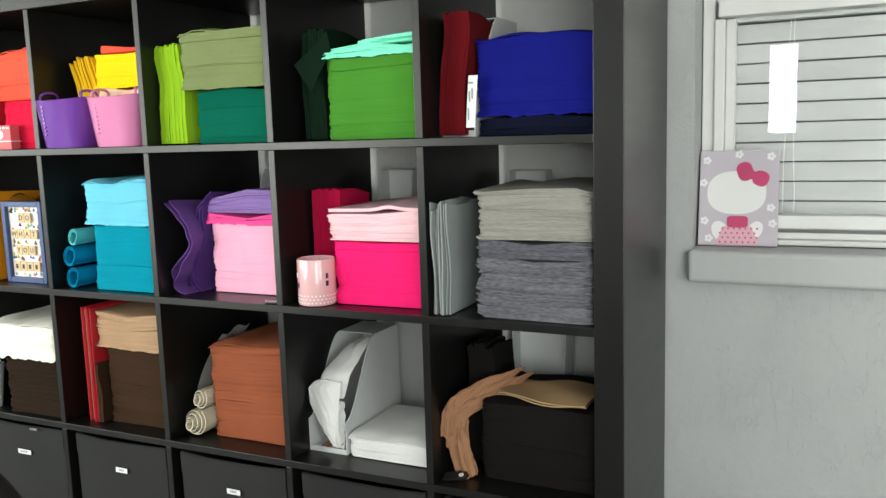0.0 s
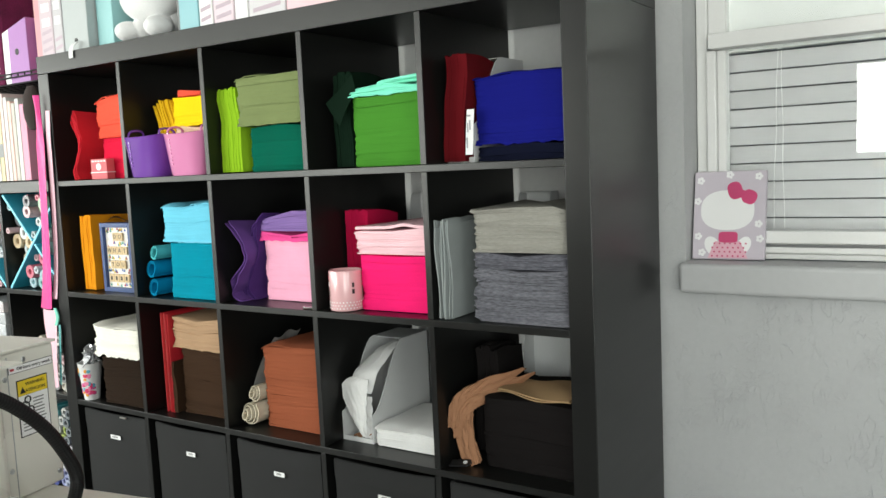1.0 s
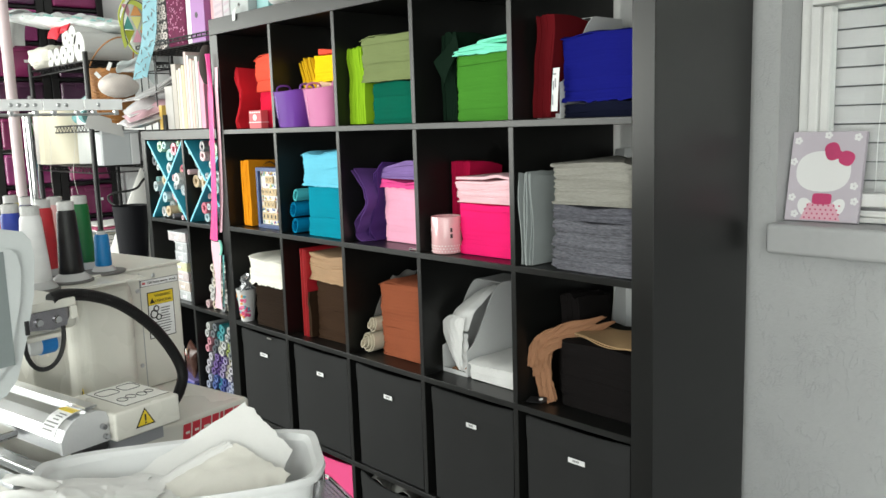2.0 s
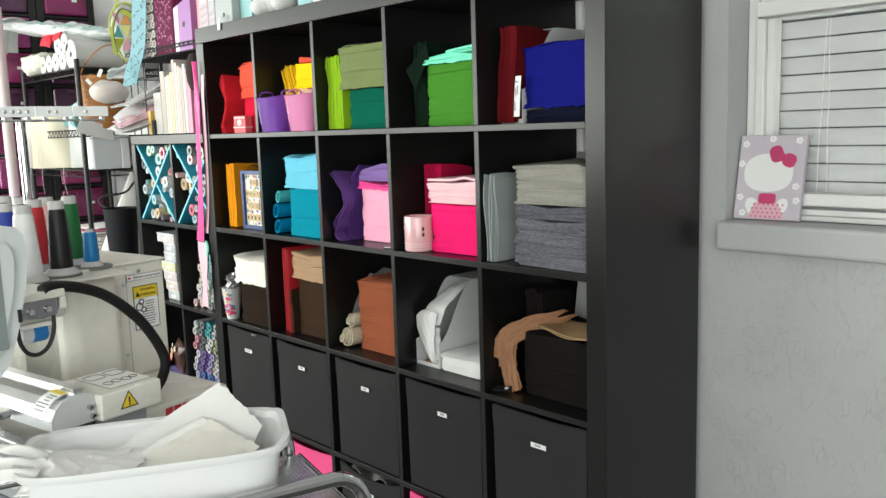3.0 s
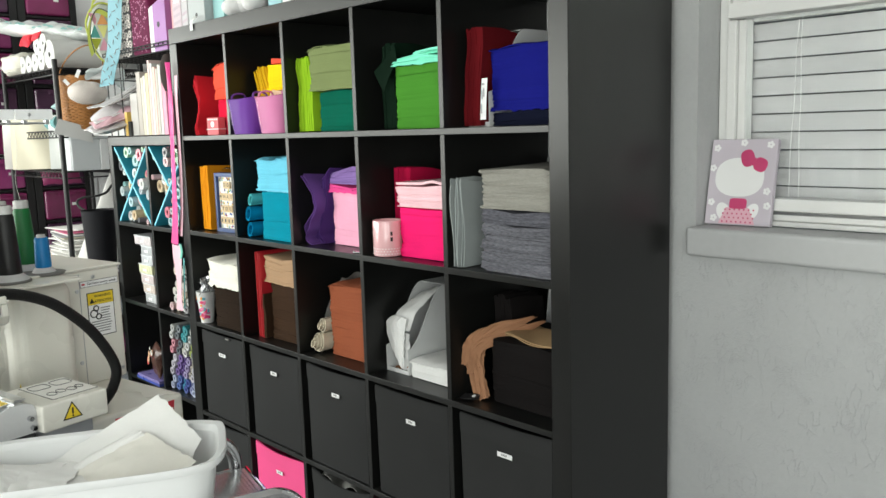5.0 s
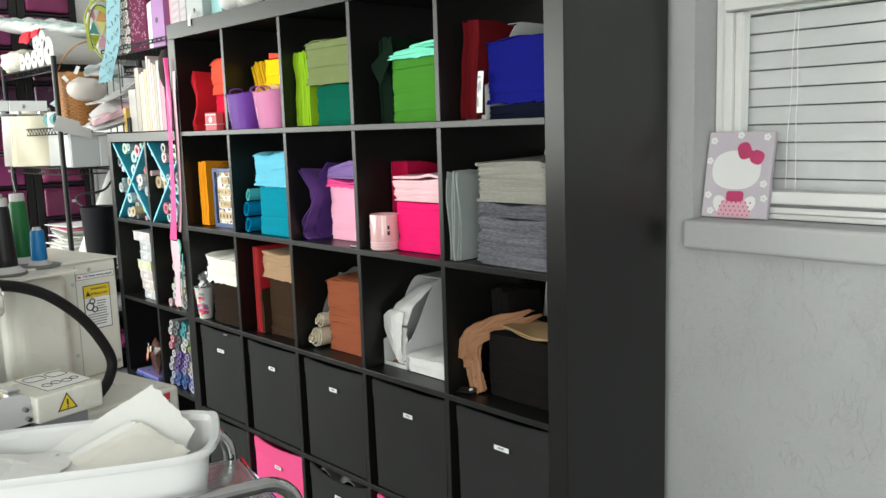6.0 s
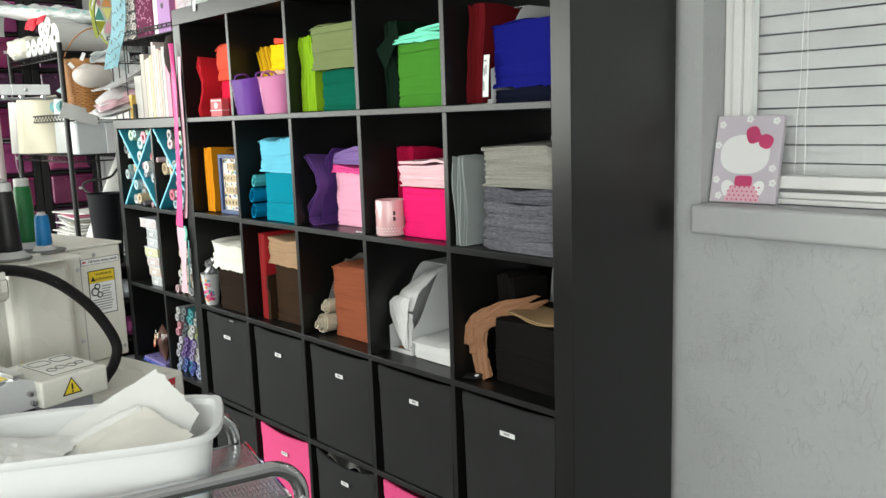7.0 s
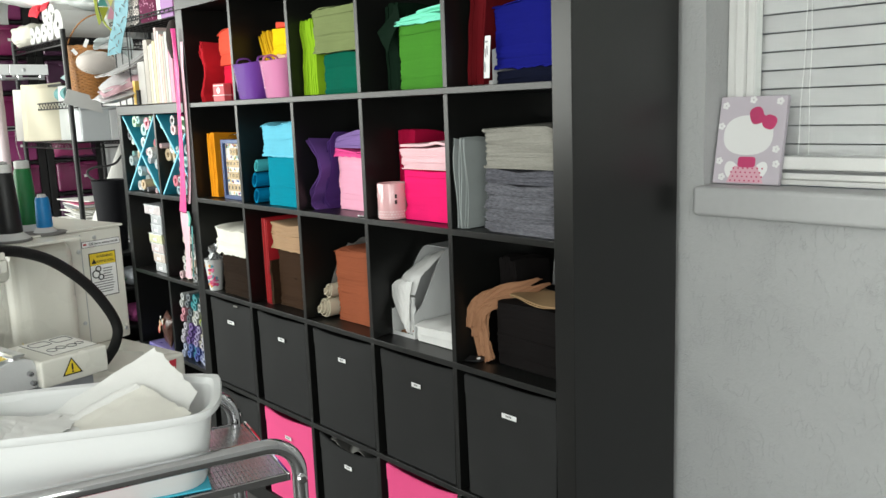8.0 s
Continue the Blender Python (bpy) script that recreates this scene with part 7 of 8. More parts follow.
def baskets():
    wick = mat("wicker", (0.36, 0.155, 0.042), 0.55, var=0.3, scale=40, bump=0.6, fine=70, depth=0.004, stretch=(1, 1, 3))
    t = thing("wicker_basket", "brown woven wicker basket with a thin arched handle on the rack", "basket", -3.075, 0.12, 1.5045)
    nz = 31
    for k in range(nz):
        z = 0.006 + k * 0.0081
        r = 0.09 + 0.018 * (k / (nz - 1))
        pts = [(r * 1.1 * math.cos(a * math.pi / 32), r * math.sin(a * math.pi / 32), z + 0.0022 * math.sin(a * 8 + k * 3.1416)) for a in range(65)]
        part("weave", tube(B(), pts, 0.0054 if k < nz - 2 else 0.0075, 6, caps=False), wick, t)
    for k in range(22):
        a = k / 22 * 2 * math.pi
        part("stake", tube(B(), [(0.089 * 1.1 * math.cos(a), 0.089 * math.sin(a), 0.004), (0.108 * 1.1 * math.cos(a), 0.108 * math.sin(a), 0.236)], 0.004, 5), wick, t)
    part("basket_base", lathe(B(), [(0.002, 0.0), (0.088, 0.0), (0.088, 0.006), (0.002, 0.006)], 24), wick, t)
    pts = [(0.17 * math.sin(q * math.pi / 18), 0.1 * math.cos(q * math.pi / 18), 0.24 + 0.15 * math.sin(q * math.pi / 18) ** 0.8) for q in range(19)]
    part("handle", tube(B(), pts, 0.0034, 8), wick, t, smooth=True)
    g = thing("mesh_bag", "white netted bag of soft goods hanging on the basket", "bag", -2.935, 0.10, 1.618)
    wm = mat("netting", (0.72, 0.64, 0.60), 0.8, var=0.1, bump=0.2)
    bm = B()
    bmesh.ops.create_icosphere(bm, subdivisions=4, radius=1, matrix=Matrix.LocRotScale((0, 0, 0.058), None, (0.074, 0.090, 0.054)))
    for v in bm.verts:
        v.co += 0.012 * v.co.normalized() * noise.noise(v.co * 18)
    part("bag_body", bm, wm, g, smooth=True)
    bm = B()
    for k in range(34):
        a0 = k / 34 * 2 * math.pi
        for s in (-1, 1):
            pts = []
            for q in range(15):
                u = q / 14
                a = a0 + s * u * 1.1
                zz = 0.006 + 0.104 * u
                rr = math.sqrt(max(0.02, 1 - ((zz - 0.058) / 0.055) ** 2))
                p = Vector((0.0745 * rr * math.cos(a), 0.0905 * rr * math.sin(a), zz))
                pts.append(p + 0.012 * p.normalized() * noise.noise(p * 18))
            tube(bm, pts, 0.0006, 4)
    part("netting", bm, PAPER, g, "fine white net")
    part("drawn_neck", pillow(0.09, 0.05, 0.03, 9, 12, 8, 0.008), mat("neck_white", (0.64, 0.64, 0.64), 0.7), g, smooth=True).matrix_local = pose(0.03, 0.05, 0.122, 30, 0, 60)
    part("cloth", sheet(lambda u, v: (0.045 - 0.02 * u + 0.012 * math.sin(v * 6), -0.02 + 0.19 * u, 0.150 + 0.035 * math.sin(2.6 * u) - 0.075 * v * (0.4 + u) + 0.006 * math.sin(u * 14 + v * 4)), 22, 14, 0.002), mat("cloth_pale", (0.66, 0.72, 0.73), 0.8, var=0.06, bump=0.2), g, "pale cloth bulging from the bag", smooth=True)
    part("paper_tag", bx(-0.008, 0.008, -0.0008, 0.0008, 0, 0.038), LABEL, g).matrix_local = pose(0.05, -0.065, 0.125, 0, 25, 60)
    part("paper_tag", bx(-0.008, 0.008, -0.0008, 0.0008, 0, 0.03), LABEL, g).matrix_local = pose(0.06, -0.105, 0.09, 0, -40, 60)


baskets()


def white_boxes():
    wb = mat("box_white", (0.62, 0.65, 0.67), 0.45, var=0.04, bump=0.04)
    t = thing("storage_box", "white lidded storage box on the rack", "box", -3.10, 0.11, 1.3095)
    part("carton", bx(-0.02, 0.1, -0.085, 0.05, 0, 0.15, bev=0.004), wb, t)
    part("end_panel", bx(-0.02, 0.104, 0.0505, 0.09, 0, 0.148, bev=0.003), mat("box_bright", (0.74, 0.75, 0.76), 0.4), t)
    part("lid", bx(-0.022, 0.105, -0.088, 0.093, 0.151, 0.162, bev=0.002), wb, t)
    wht = mat("sheet_white", (0.7, 0.7, 0.69), 0.5, var=0.04)
    for lab, c in (("white stiff card lying bent over the boxes", [(-2.985, -0.055, 1.492), (-2.985, 0.125, 1.44), (-2.99, 0.12, 1.512), (-2.99, -0.025, 1.558)]), ("white stiff card lying across the boxes", [(-2.975, 0.128, 1.475), (-2.79, 0.225, 1.468), (-2.79, 0.225, 1.512), (-2.985, 0.128, 1.518)])):
        c = [Vector(q) for q in c]
        low = Vector((c[0].x, c[0].y, min(q.z for q in c)))
        o = part("stiff_card", sheet(lambda u, v: (c[0] * (1 - u) + c[1] * u) * (1 - v) + (c[3] * (1 - u) + c[2] * u) * v - low + Vector((0.004 * math.sin(3 * u), 0, 0)), 8, 4, 0.002), wht, smooth=True)
        o.location = low
        tagged(o, lab, "card")
    milky = mat("folder_milky", (0.78, 0.8, 0.78), 0.4, var=0.04, see=0.15)
    for lab, m, a, b, h, lean in (("wide white paper folder standing on the rack", PAPER, (-3.75, -0.06), (-3.66, 0.12), 0.27, 0.012), ("bulging cream paper folder standing on the rack", CREAM, (-3.62, -0.055), (-3.50, 0.12), 0.29, 0.02), ("second cream paper folder standing on the rack", CREAM, (-3.565, -0.05), (-3.46, 0.13), 0.27, 0.01), ("milky plastic folder standing on the rack", milky, (-3.40, 0.06), (-3.30, 0.22), 0.28, 0.015)):
        f = thing("paper_folder", lab, "folder", a[0], a[1], 1.3095, group="folders on the rack")
        d = Vector((b[0] - a[0], b[1] - a[1], 0))
        nrm = Vector((d.y, -d.x, 0)).normalized()
        for q in range(3):
            part("folder_sheet", sheet(lambda u, v, q=q: d * (u * (1 - 0.05 * v) + 0.01 * q) + nrm * (0.016 * q + lean * math.sin(math.pi * u) * (0.4 + 0.6 * v) * (1 + 0.3 * q) - 0.03 * v * v + 0.004 * math.sin(u * 8 + v * 3 + q)) + Vector((0, 0, 0.003 + (h - 0.012 * (2 - q)) * v - 0.012 * v * u * math.sin(u * 2 + q))), 18, 14, 0.0022), m, f, smooth=True)
    r = thing("teal_bolster", "rolled pale teal fabric on the rack", "fabric", -3.55, 0.10, 1.5045)
    tm = mat("fabric_pale_teal", (0.14, 0.32, 0.33), 0.8, var=0.08, bump=0.2)
    part("roll", tube(B(), [(-0.2, 0, 0.042), (-0.1, 0, 0.044), (0.05, 0, 0.04), (0.22, 0, 0.042)], 0.036, 16), tm, r, smooth=True)
    part("roll", tube(B(), [(-0.22, 0.075, 0.036), (0.0, 0.075, 0.04), (0.2, 0.075, 0.036)], 0.034, 16), tm, r, smooth=True)
    d = thing("dark_board", "dark flat board lying on the rack", "board", -3.50, 0.15, 1.586)
    part("board", bx(-0.2, 0.2, -0.1, 0.1, 0, 0.012, bev=0.002), BLACKPLASTIC, d)
    p = part("pale_pouch", pillow(0.13, 0.1, 0.06, 3, 14, 10, 0.01), mat("pouch_pale_teal", (0.36, 0.5, 0.52), 0.6), smooth=True)
    p.location = (-3.36, 0.14, 1.5985)
    tagged(p, "pale teal cloth pouch on a dark board", "pouch")
    mg = part("magenta_bag", pillow(0.3, 0.2, 0.12, 14, 22, 14, 0.02), mat("bag_magenta", (0.24, 0.02, 0.10), 0.35, var=0.3, scale=12), smooth=True)
    mg.matrix_world = pose(-3.72, 0.18, 1.345, 0, 70, 0)
    tagged(mg, "dark magenta plastic bag on the rack", "bag")
    for k, (x, h, col) in enumerate(((-3.60, 0.2, (0.6, 0.15, 0.25)), (-3.565, 0.18, (0.5, 0.42, 0.38)))):
        part_h = upright_book(x, 0.024, h, col, ("thin rose folder standing on the rack", "thin beige folder standing on the rack")[k], y0=0.0, d=0.2, z=1.3095, name="folder")

white_boxes()


def waste_bin():
    t = thing("waste_bin", "black tapered waste bin with a cable over its rim", "bin", -2.80, 0.05, 0.80)
    part("bin_shell", lathe(B(), [(0.056, 0), (0.058, 0.005), (0.077, 0.326), (0.079, 0.332), (0.075, 0.33), (0.054, 0.01), (0.002, 0.008)], 36), mat("bin_black", (0.008, 0.008, 0.011), 0.62, var=0.05, ior=1.35), t, smooth=True)
    cab = [(-0.07, -0.03, 0.325), (-0.10, -0.05, 0.345), (-0.115, -0.05, 0.372), (-0.1, -0.02, 0.388), (-0.08, 0.03, 0.392), (-0.07, 0.07, 0.405), (-0.075, 0.1, 0.435), (-0.08, 0.13, 0.46)]
    part("cable", tube(B(), [lerp_path(cab, q / 28) for q in range(29)], 0.0055, 8), BLACKPLASTIC, t, smooth=True)
    bm = lathe(B(), [(0.215, 0.0), (0.004, 0.445)], 30)
    for v in bm.verts:
        v.co.x *= 0.42
        v.co += 0.004 * noise.noise(v.co * 9) * Vector((1, 1, 0))
    c = part("white_cone", bm, PAPER, smooth=True)
    c.location = (-3.0, 0.2, 0.8445)
    tagged(c, "white paper rolled into a tall cone", "paper roll")
    pile = thing("paper_pile", "untidy pile of white and pink papers", "paper", -3.45, 0.2, 0.8445)
    rg = random.Random(12)
    for k in range(16):
        p = part("paper_sheet", sheet(lambda u, v, k=k: (0.3 * (u - 0.5), 0.24 * (v - 0.5), 0.0095 * k + 0.004 * math.sin(u * 4 + k) * math.sin(v * 3 + k) + 0.005), 8, 8, 0.0045), (PAPER, PAPER, CREAM, mat("paper_pink", (0.6, 0.14, 0.25), 0.7), mat("paper_grey", (0.4, 0.41, 0.43), 0.6))[(k * 7) % 5 if k > 9 else k % 2], pile)
        p.matrix_local = pose(rg.uniform(-0.03, 0.03), rg.uniform(-0.02, 0.02), 0, 0, 0, rg.uniform(-14, 14))
    st = thing("low_stand", "dark open stand with yarn skeins under the waste bin", "stand", -2.83, 0.18, 0)
    part("back_panel", bx(-0.16, -0.145, -0.24, 0.22, 0.0, 0.785, bev=0.002), BLACKPLASTIC, st)
    for z in (0.03, 0.25, 0.44, 0.62, 0.7855):
        part("shelf_board", bx(-0.1445 if z < 0.78 else -0.16, 0.16, -0.24, 0.22, z, z + 0.0135, bev=0.002), BLACKPLASTIC, st)
    for y in (-0.24, 0.205):
        part("end_panel", bx(-0.1445, 0.14, y + 0.0005, y + 0.0145, 0.0, 0.785, bev=0.002), BLACKPLASTIC, st)
    yarn = [("violet", (0.10, 0.03, 0.28)), ("blue", (0.04, 0.10, 0.36)), ("plum", (0.2, 0.03, 0.12)), ("green", (0.03, 0.2, 0.08)), ("rust", (0.35, 0.1, 0.04)), ("grey", (0.4, 0.42, 0.46))]
    for q, z in enumerate((0.0438, 0.2638, 0.4538, 0.6338)):
        for k in range(4):
            nm, col = yarn[(q * 3 + k * 2) % 6]
            sk = thing("yarn_skein", nm + " yarn skein on the dark stand", "yarn", -2.735, -0.02 + 0.11 * k, z, 8 * (k % 2), group="yarn skeins")
            part("wound_yarn", pillow(0.16, 0.1, 0.09, q * 5 + k, 16, 12, 0.008), mat("yarn_" + nm, col, 0.85, var=0.3, scale=60, bump=0.6, fine=160, depth=0.002), sk, smooth=True)
            part("paper_band", bx(-0.02, 0.02, -0.053, -0.0515, 0.02, 0.07), LABEL, sk)


waste_bin()


# ---- plum drawer towers behind the rack ----
def drawer_tower(x, y, w, label, cols, top=2.55):
    frame_m = mat("tower_black", (0.012, 0.0115, 0.012), 0.5, var=0.08)
    t = thing("drawer_tower", label, "drawers", x, y, 0, 0, group="drawer towers")
    for s in (-1, 1):
        part("upright", bx(-0.2, 0.19, s * w / 2 - 0.02, s * w / 2 + 0.02, 0, top, bev=0.003), frame_m, t)
    part("cap", bx(-0.2, 0.19, -w / 2 + 0.0205, w / 2 - 0.0205, top - 0.03, top, bev=0.002), frame_m, t)
    names = {"plum": (0.10, 0.036, 0.085), "wine": (0.25, 0.03, 0.12), "mauve": (0.40, 0.07, 0.24)}
    for k in range(13):
        z, h = 0.05 + 0.1915 * k, 0.1915
        part("rail", bx(-0.2, 0.18, -w / 2 + 0.0205, w / 2 - 0.0205, z - 0.018, z - 0.006), frame_m, t)
        key = cols[k % len(cols)]
        m = mat("drawer_" + key, names[key], 0.22, var=0.5, scale=7, bump=0.03, see=0.2)
        d = part("drawer", bx(-0.18, 0.2, -w / 2 + 0.024, w / 2 - 0.024, z, z + h - 0.026, bev=0.012, seg=3), m, t)
        part("drawer_rim", bx(0.2002, 0.213, -w / 2 + 0.028, w / 2 - 0.028, z + h - 0.046, z + h - 0.03, bev=0.004), m, d)
        part("drawer_lip", bx(0.2135, 0.228, -0.05, 0.05, z + h - 0.06, z + h - 0.04, bev=0.005), m, d)
        part("label_plate", bx(0.2002, 0.202, 0.03, 0.058, z + 0.075, z + 0.09), LABEL, d)


drawer_tower(-4.09, 0.285, 0.28, "tall black tower of translucent plum drawers", ("plum", "plum", "wine", "plum", "plum", "wine", "plum", "plum", "plum"))
drawer_tower(-4.09, -0.04, 0.28, "tall black tower of translucent mauve drawers", ("wine", "mauve", "plum", "wine", "mauve", "wine", "mauve", "wine", "plum", "wine", "mauve", "plum", "plum"))


# ---- wire cubes, bags and books above the narrow shelf ----
def wire_cube():
    t = thing("wire_cube", "black wire grid cube standing on the narrow shelf", "rack", -2.235, 0.2, KTOP + 0.0006)
    X, Y, H = 0.355, 0.14, 0.325

    def grid(nm, p0, du, dv, n, m):
        bm = B()
        p0, du, dv = Vector(p0), Vector(du), Vector(dv)
        for i in range(n + 1):
            tube(bm, [p0 + du * i / n, p0 + du * i / n + dv], 0.0027, 5)
        for j in range(m + 1):
            tube(bm, [p0 + dv * j / m, p0 + dv * j / m + du], 0.0027, 5)
        part(nm, bm, WIRE, t)

    grid("wire_panel", (-X, -Y, H), (2 * X, 0, 0), (0, 2 * Y, 0), 18, 8)
    grid("wire_panel", (-X, -Y, 0.003), (0, 2 * Y, 0), (0, 0, H), 4, 4)
    grid("wire_panel", (-X, -Y, 0.003), (0.14, 0, 0), (0, 0, H), 2, 4)
    grid("wire_panel", (-X, Y, 0.003), (2 * X, 0, 0), (0, 0, H), 12, 6)
    grid("wire_panel", (-X, -Y - 0.012, H + 0.02), (2 * X, 0, 0), (0, 0, 0.012), 18, 1)


wire_cube()


x = -2.395
for w, h, col, lab in ((0.07, 0.175, (0.46, 0.44, 0.42), "spiral bound planner with a grey cover"), (0.04, 0.26, (0.44, 0.40, 0.36), "tall taupe planner standing on the narrow shelf"), (0.016, 0.235, (0.66, 0.60, 0.48), "thin cream notebook standing on the narrow shelf"), (0.022, 0.24, (0.62, 0.60, 0.57), "thin white notebook standing on the narrow shelf"), (0.022, 0.25, (0.66, 0.58, 0.36), "thin pale yellow notebook standing on the narrow shelf"), (0.018, 0.30, (0.66, 0.52, 0.50), "tall rose grey planner standing on the narrow shelf"), (0.02, 0.285, (0.62, 0.60, 0.585), "thin white planner standing on the narrow shelf"), (0.018, 0.27, (0.78, 0.52, 0.46), "thin blush notebook standing on the narrow shelf"), (0.02, 0.262, (0.50, 0.46, 0.42), "thin taupe notebook standing on the narrow shelf"), (0.022, 0.275, (0.62, 0.61, 0.585), "thin white notebook standing on the narrow shelf"), (0.035, 0.255, (0.72, 0.30, 0.42), "pink notebook standing on the narrow shelf")):
    upright_book(x, w, h, col, lab)
    x += w + 0.004
for k, col in enumerate(((0.75, 0.5, 0.12), (0.02, 0.02, 0.02))):
    upright_book((-2.44, -2.41)[k], 0.025, (0.1, 0.06)[k], col, ("small orange notebook standing on the narrow shelf", "small black notebook standing on the narrow shelf")[k], y0=0.06, d=0.1)


def packets():
    film = mat("packet_film", (0.78, 0.76, 0.77), 0.18, var=0.2, scale=24, bump=0.5, fine=40, depth=0.003, see=0.3)
    pinkish = mat("packet_pink", (0.72, 0.46, 0.52), 0.22, var=0.25, scale=24, bump=0.5, fine=40, depth=0.003, see=0.2)
    # upper fan of slim packets, lower heap of wider ones, lying over the books' ends
    # pale line along each packet's seam, drawn as its thin highlight
    seam = mat("packet_seam_glint", (0.82, 0.82, 0.82), 0.3, var=0.03)

    def packet(L, W, T, seed, crumple, m, place, label):
        line = []
        t = thing("plastic_packet", label, "packet", group="plastic packets")
        t.matrix_world = place
        part("film", pillow(L, W, T, seed, 30, 14, crumple, 4, rim_line=line), m, t, smooth=True)
        part("sealed_seam", tube(B(), line + line[:1], 0.0013, 4, caps=False), seam, t)

    for k in range(6):
        packet(0.29, 0.055 + 0.012 * (k % 3), 0.014, 20 + k, 0.012, film, pose(-2.50 + 0.012 * (k % 3), 0.08 + 0.012 * k, 1.615 + 0.0115 * k, 8 - 4 * (k % 3), -13 - 4 * k, 74 + 6 * (k * 2 % 5)), "slim clear plastic packet of craft blanks")
    for k in range(3):
        packet(0.26, 0.18 - 0.02 * k, 0.042, 30 + k, 0.045, pinkish if k == 1 else film, pose(-2.52 + 0.01 * (k % 2), 0.075 + 0.01 * k, 1.505 + 0.034 * k, 6 + 5 * k, -16 - 4 * k, 84 - 8 * k), "floppy clear plastic packet with a pale pink inlay" if k == 1 else "floppy clear plastic packet of craft blanks")


packets()


def upper_things():
    z = KTOP + 0.329
    # patterned tote
    t = thing("patterned_tote", "black tote bag with pale ring print and a plum floral panel", "bag", -2.31, 0.15, z)
    dark = mat("tote_black", (0.02, 0.018, 0.02), 0.7, var=0.1)
    plum = mat("tote_plum", (0.12, 0.011, 0.05), 0.8, ior=1.3, var=0.5, scale=25)
    body = part("bag_body", bx(-0.15, -0.02, -0.075, 0.08, 0, 0.36, bev=0.012), dark, t)
    part("floral_panel", bx(-0.0195, 0.15, -0.08, 0.08, 0, 0.36, bev=0.012), plum, t)
    rosy = mat("ring_cream", (0.72, 0.66, 0.63), 0.7)
    rg = random.Random(3)
    for k in range(40):
        px, pz = -0.133 + 0.03 * (k % 4) + rg.uniform(-0.004, 0.004), 0.02 + 0.036 * (k // 4) + rg.uniform(-0.005, 0.005)
        ring = [(px + 0.0125 * math.cos(q * math.pi / 6), -0.0762, pz + 0.013 * math.sin(q * math.pi / 6)) for q in range(13)]
        part("ring_print", tube(B(), ring, 0.0034, 4, caps=False), rosy, body)
        part("ring_mark", bx(px - 0.004, px + 0.004, -0.0766, -0.0758, pz - 0.002, pz + 0.002), rosy, body)
    flower = mat("flower_pink", (0.5, 0.22, 0.34), 0.7)
    for k in range(130):
        q = part("petal_print", lathe(B(), [(0.0048, 0), (0.004, 0.001)], 6), flower, body)
        q.matrix_local = pose(rg.uniform(-0.008, 0.14), -0.0802, rg.uniform(0.01, 0.345), 90, 0, 0) @ Matrix.Diagonal((rg.uniform(0.5, 1.2), rg.uniform(0.4, 1.0), 1, 1))
    # lilac file and neighbours
    f = thing("lilac_file", "lilac card magazine file with a finger hole", "storage file", -2.05, 0.15, z)
    lil = mat("card_lilac", (0.36, 0.16, 0.42), 0.5, var=0.05)
    part("side_panel", extrude_poly(B(), [(-0.08, -0.09, 0), (-0.048, -0.09, 0), (-0.044, -0.09, 0.178), (-0.08, -0.09, 0.168)], (0, 0.19, 0)), LABEL, f)
    part("front_panel", extrude_poly(B(), [(-0.0475, -0.09, 0), (0.06, -0.09, 0), (0.062, -0.09, 0.205), (-0.0435, -0.09, 0.178)], (0, 0.004, 0)), lil, f)
    part("side_panel", bx(0.0605, 0.0635, -0.09, 0.1, 0, 0.205), lil, f)
    # black disc on the card in place of the hole's shaded inside
    part("finger_hole", lathe(B(), [(0.011, 0), (0.011, 0.0008)], 14), INK, f).matrix_local = pose(0.0, -0.0902, 0.1, 90, 0, 0)
    upright_book(-1.98, 0.04, 0.34, (0.6, 0.2, 0.12), "coral covered binder above the narrow shelf", y0=0.09, z=z)
    upright_book(-1.935, 0.045, 0.32, (0.62, 0.3, 0.33), "pale rose binder above the narrow shelf", y0=0.06, z=z)
    # clear backpack with coloured triangles
    bp = thing("clear_backpack", "small clear backpack with yellow-green straps and coloured triangles", "bag", -2.64, 0.085, 1.792, 62)
    cl = mat("backpack_clear", (0.62, 0.65, 0.6), 0.2, var=0.1, bump=0.2, fine=20, see=0.3)
    bm = B()
    bmesh.ops.create_icosphere(bm, subdivisions=4, radius=1)
    for v in bm.verts:
        q = v.co.copy()
        wide = 0.62 + 0.38 * min(1.0, (q.z + 1) * 0.75)
        v.co = Vector((0.074 * q.x * wide, 0.042 * q.y * wide, 0.125 * q.z)) + 0.006 * q * noise.noise(q * 4)
    shift(bm, (0, 0.0, 0.13))
    part("bag_body", bm, cl, bp, smooth=True)
    pal = [(0.5, 0.55, 0.06), (0.62, 0.3, 0.38), (0.66, 0.3, 0.1), (0.12, 0.45, 0.4), (0.62, 0.6, 0.2)]
    for k in range(9):
        px, pz = -0.034 + 0.034 * (k % 3), 0.075 + 0.055 * (k // 3)
        up = 1 if k % 2 else -1
        dip = 0.044 * math.sqrt(max(0.1, 1 - (px / 0.075) ** 2 - ((pz - 0.13) / 0.128) ** 2))
        part("triangle", extrude_poly(B(), [(-0.022, 0, -0.026 * up), (0.022, 0, -0.026 * up), (0, 0, 0.030 * up)], (0, 0.0012, 0)), mat("tri_%d" % (k % 5), pal[k % 5], 0.5), bp).matrix_local = pose(px, -dip - 0.003, pz, -18 * (pz - 0.13) / 0.06, 0, -22 * px / 0.036)
    lime = mat("strap_lime", (0.46, 0.52, 0.08), 0.6)
    dark = mat("strap_binding", (0.05, 0.06, 0.05), 0.6)
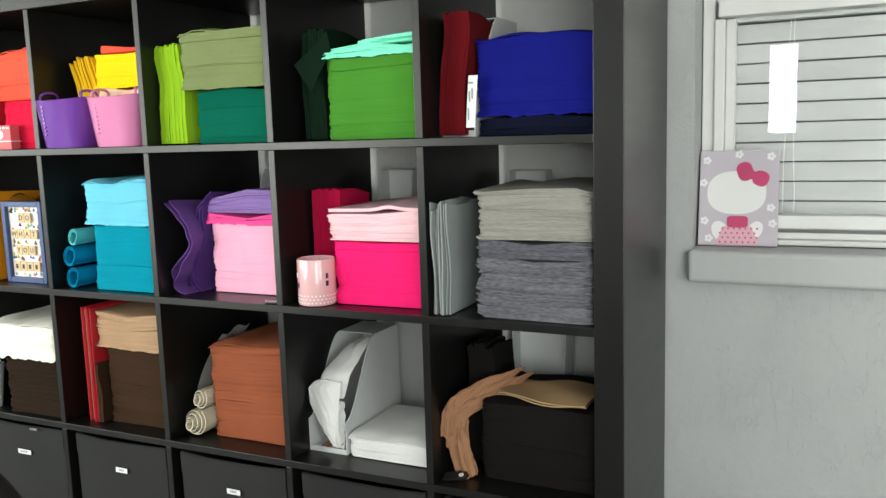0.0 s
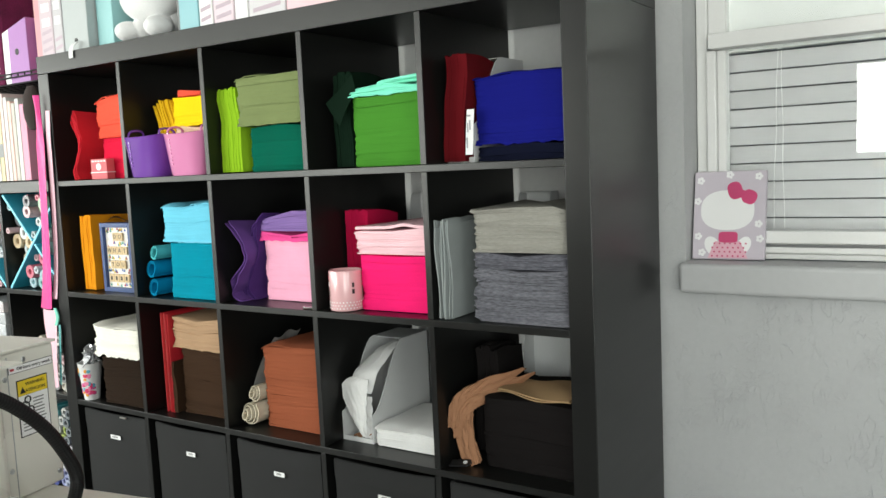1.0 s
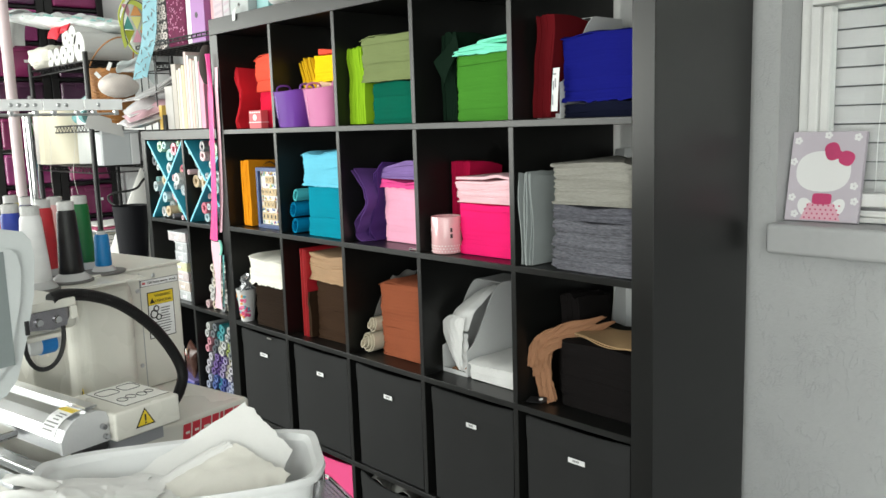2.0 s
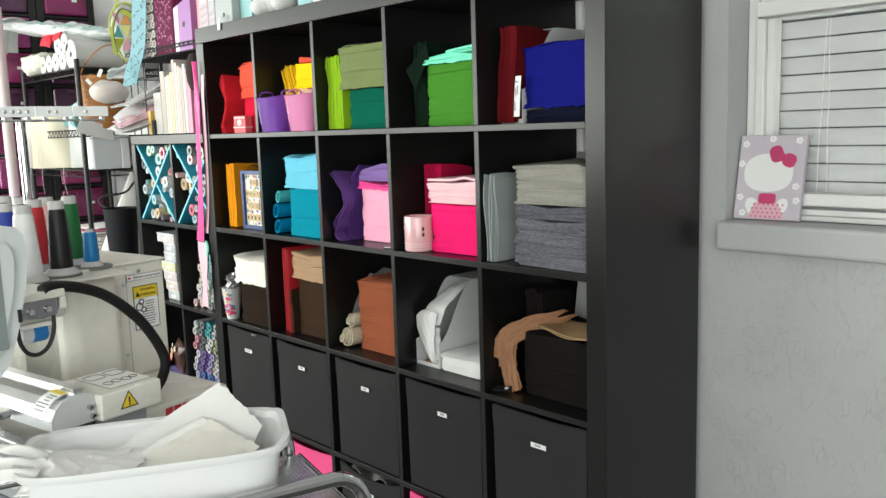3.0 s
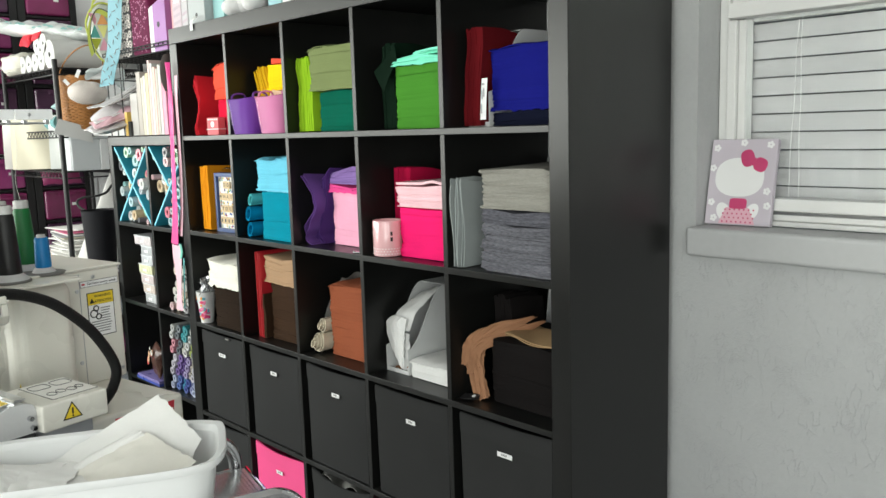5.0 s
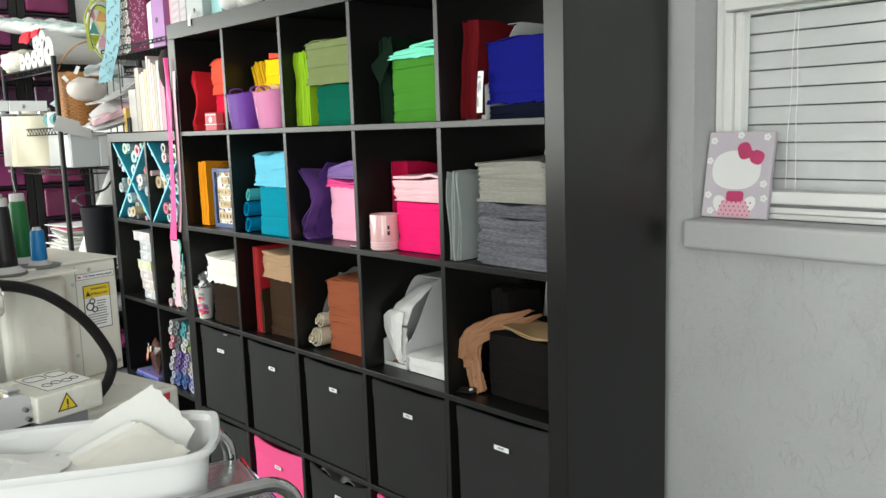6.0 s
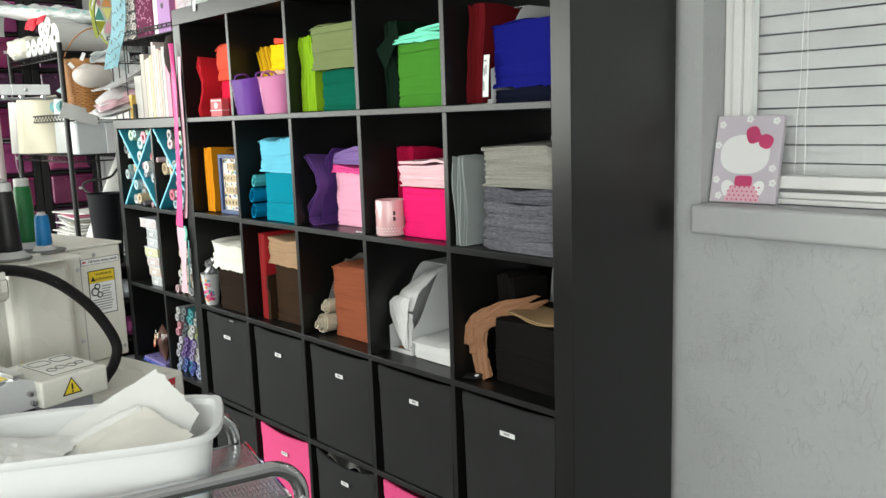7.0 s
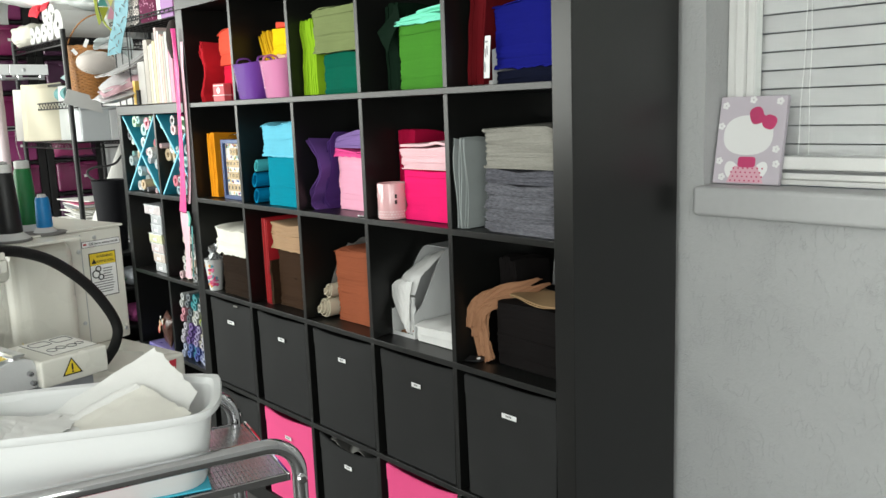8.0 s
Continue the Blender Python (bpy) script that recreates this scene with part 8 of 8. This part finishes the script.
    curve = [(-0.05, -0.045, 0.03), (-0.06, -0.052, 0.1), (-0.05, -0.055, 0.17), (-0.02, -0.055, 0.215), (0.03, -0.052, 0.19), (0.055, -0.05, 0.13)]
    part("strap", sheet(lambda u, v: lerp_path(curve, u) + Vector((0.012 * (v - 0.5), 0, 0.016 * (v - 0.5))), 24, 3, 0.002), lime, bp, smooth=True)
    rim = [(0.077 * (0.62 + 0.38 * min(1, (1 + math.sin(a * math.pi / 24)) * 0.75)) * math.cos(a * math.pi / 24), -0.006, 0.13 + 0.127 * math.sin(a * math.pi / 24)) for a in range(49)]
    part("piping", tube(B(), rim, 0.0042, 6, caps=False), lime, bp, "yellow-green piping", smooth=True)
    part("strap", tube(B(), [lerp_path(curve, q / 24) + Vector((0.008, -0.002, 0.01)) for q in range(25)], 0.0022, 6), dark, bp, "dark binding cord", smooth=True)
    loop = [(-0.045, -0.03, 0.22), (-0.03, -0.035, 0.262), (0.0, -0.035, 0.285), (0.05, 0.0, 0.29), (0.10, 0.03, 0.28)]
    part("carry_loop", sheet(lambda u, v: lerp_path(loop, u) + Vector((0, 0, 0.018 * (v - 0.5))), 14, 3, 0.003), lime, bp, smooth=True)
    # turquoise printed strap
    st = thing("printed_strap", "pale turquoise strap with dark printed marks", "strap", -2.41, 0.03, 1.68)
    tq = mat("strap_turquoise", (0.26, 0.5, 0.58), 0.6, var=0.05)
    line = [(-0.12, 0.0, 0.005), (-0.08, -0.004, 0.06), (-0.03, 0.0, 0.12), (0.0, 0.004, 0.2), (0.015, 0.004, 0.28), (0.04, 0.004, 0.37)]
    wv = Vector((0.058, 0.034, 0))
    part("band", sheet(lambda u, v: lerp_path(line, u) + wv * (v - 0.5) * (1 + 0.35 * max(0, 0.35 - u)) + Vector((0, 0.006 * math.sin(v * 5 + u * 14) * max(0, 0.5 - u), 0.02 * (v - 0.5) * max(0, 0.4 - u))), 30, 5, 0.0025), tq, st, smooth=True)
    for k in range(26):
        p = lerp_path(line, 0.03 + k * 0.037) + wv * (0.3, -0.3, -0.05, 0.18)[k % 4] + Vector((0.001, -0.004, 0))
        part("print_mark", bx(-0.0016, 0.0016, -0.0006, 0.0006, -0.009, 0.009), INKGREY, st).matrix_local = pose(p.x, p.y, p.z, 0, (-50, 35, 70, -20, 12)[k % 5], 30)


upper_things()


def white_upright_roll():
    ob = part("white_roll", tube(B(), [(0, 0, 0), (0, 0, 2.14)], 0.026, 24), mat("roll_pinkish", (0.62, 0.52, 0.54), 0.5, var=0.05), smooth=True)
    ob.location = (-3.66, -0.155, 0)
    tagged(ob, "tall pinkish white roll standing on the floor", "roll")


white_upright_roll()
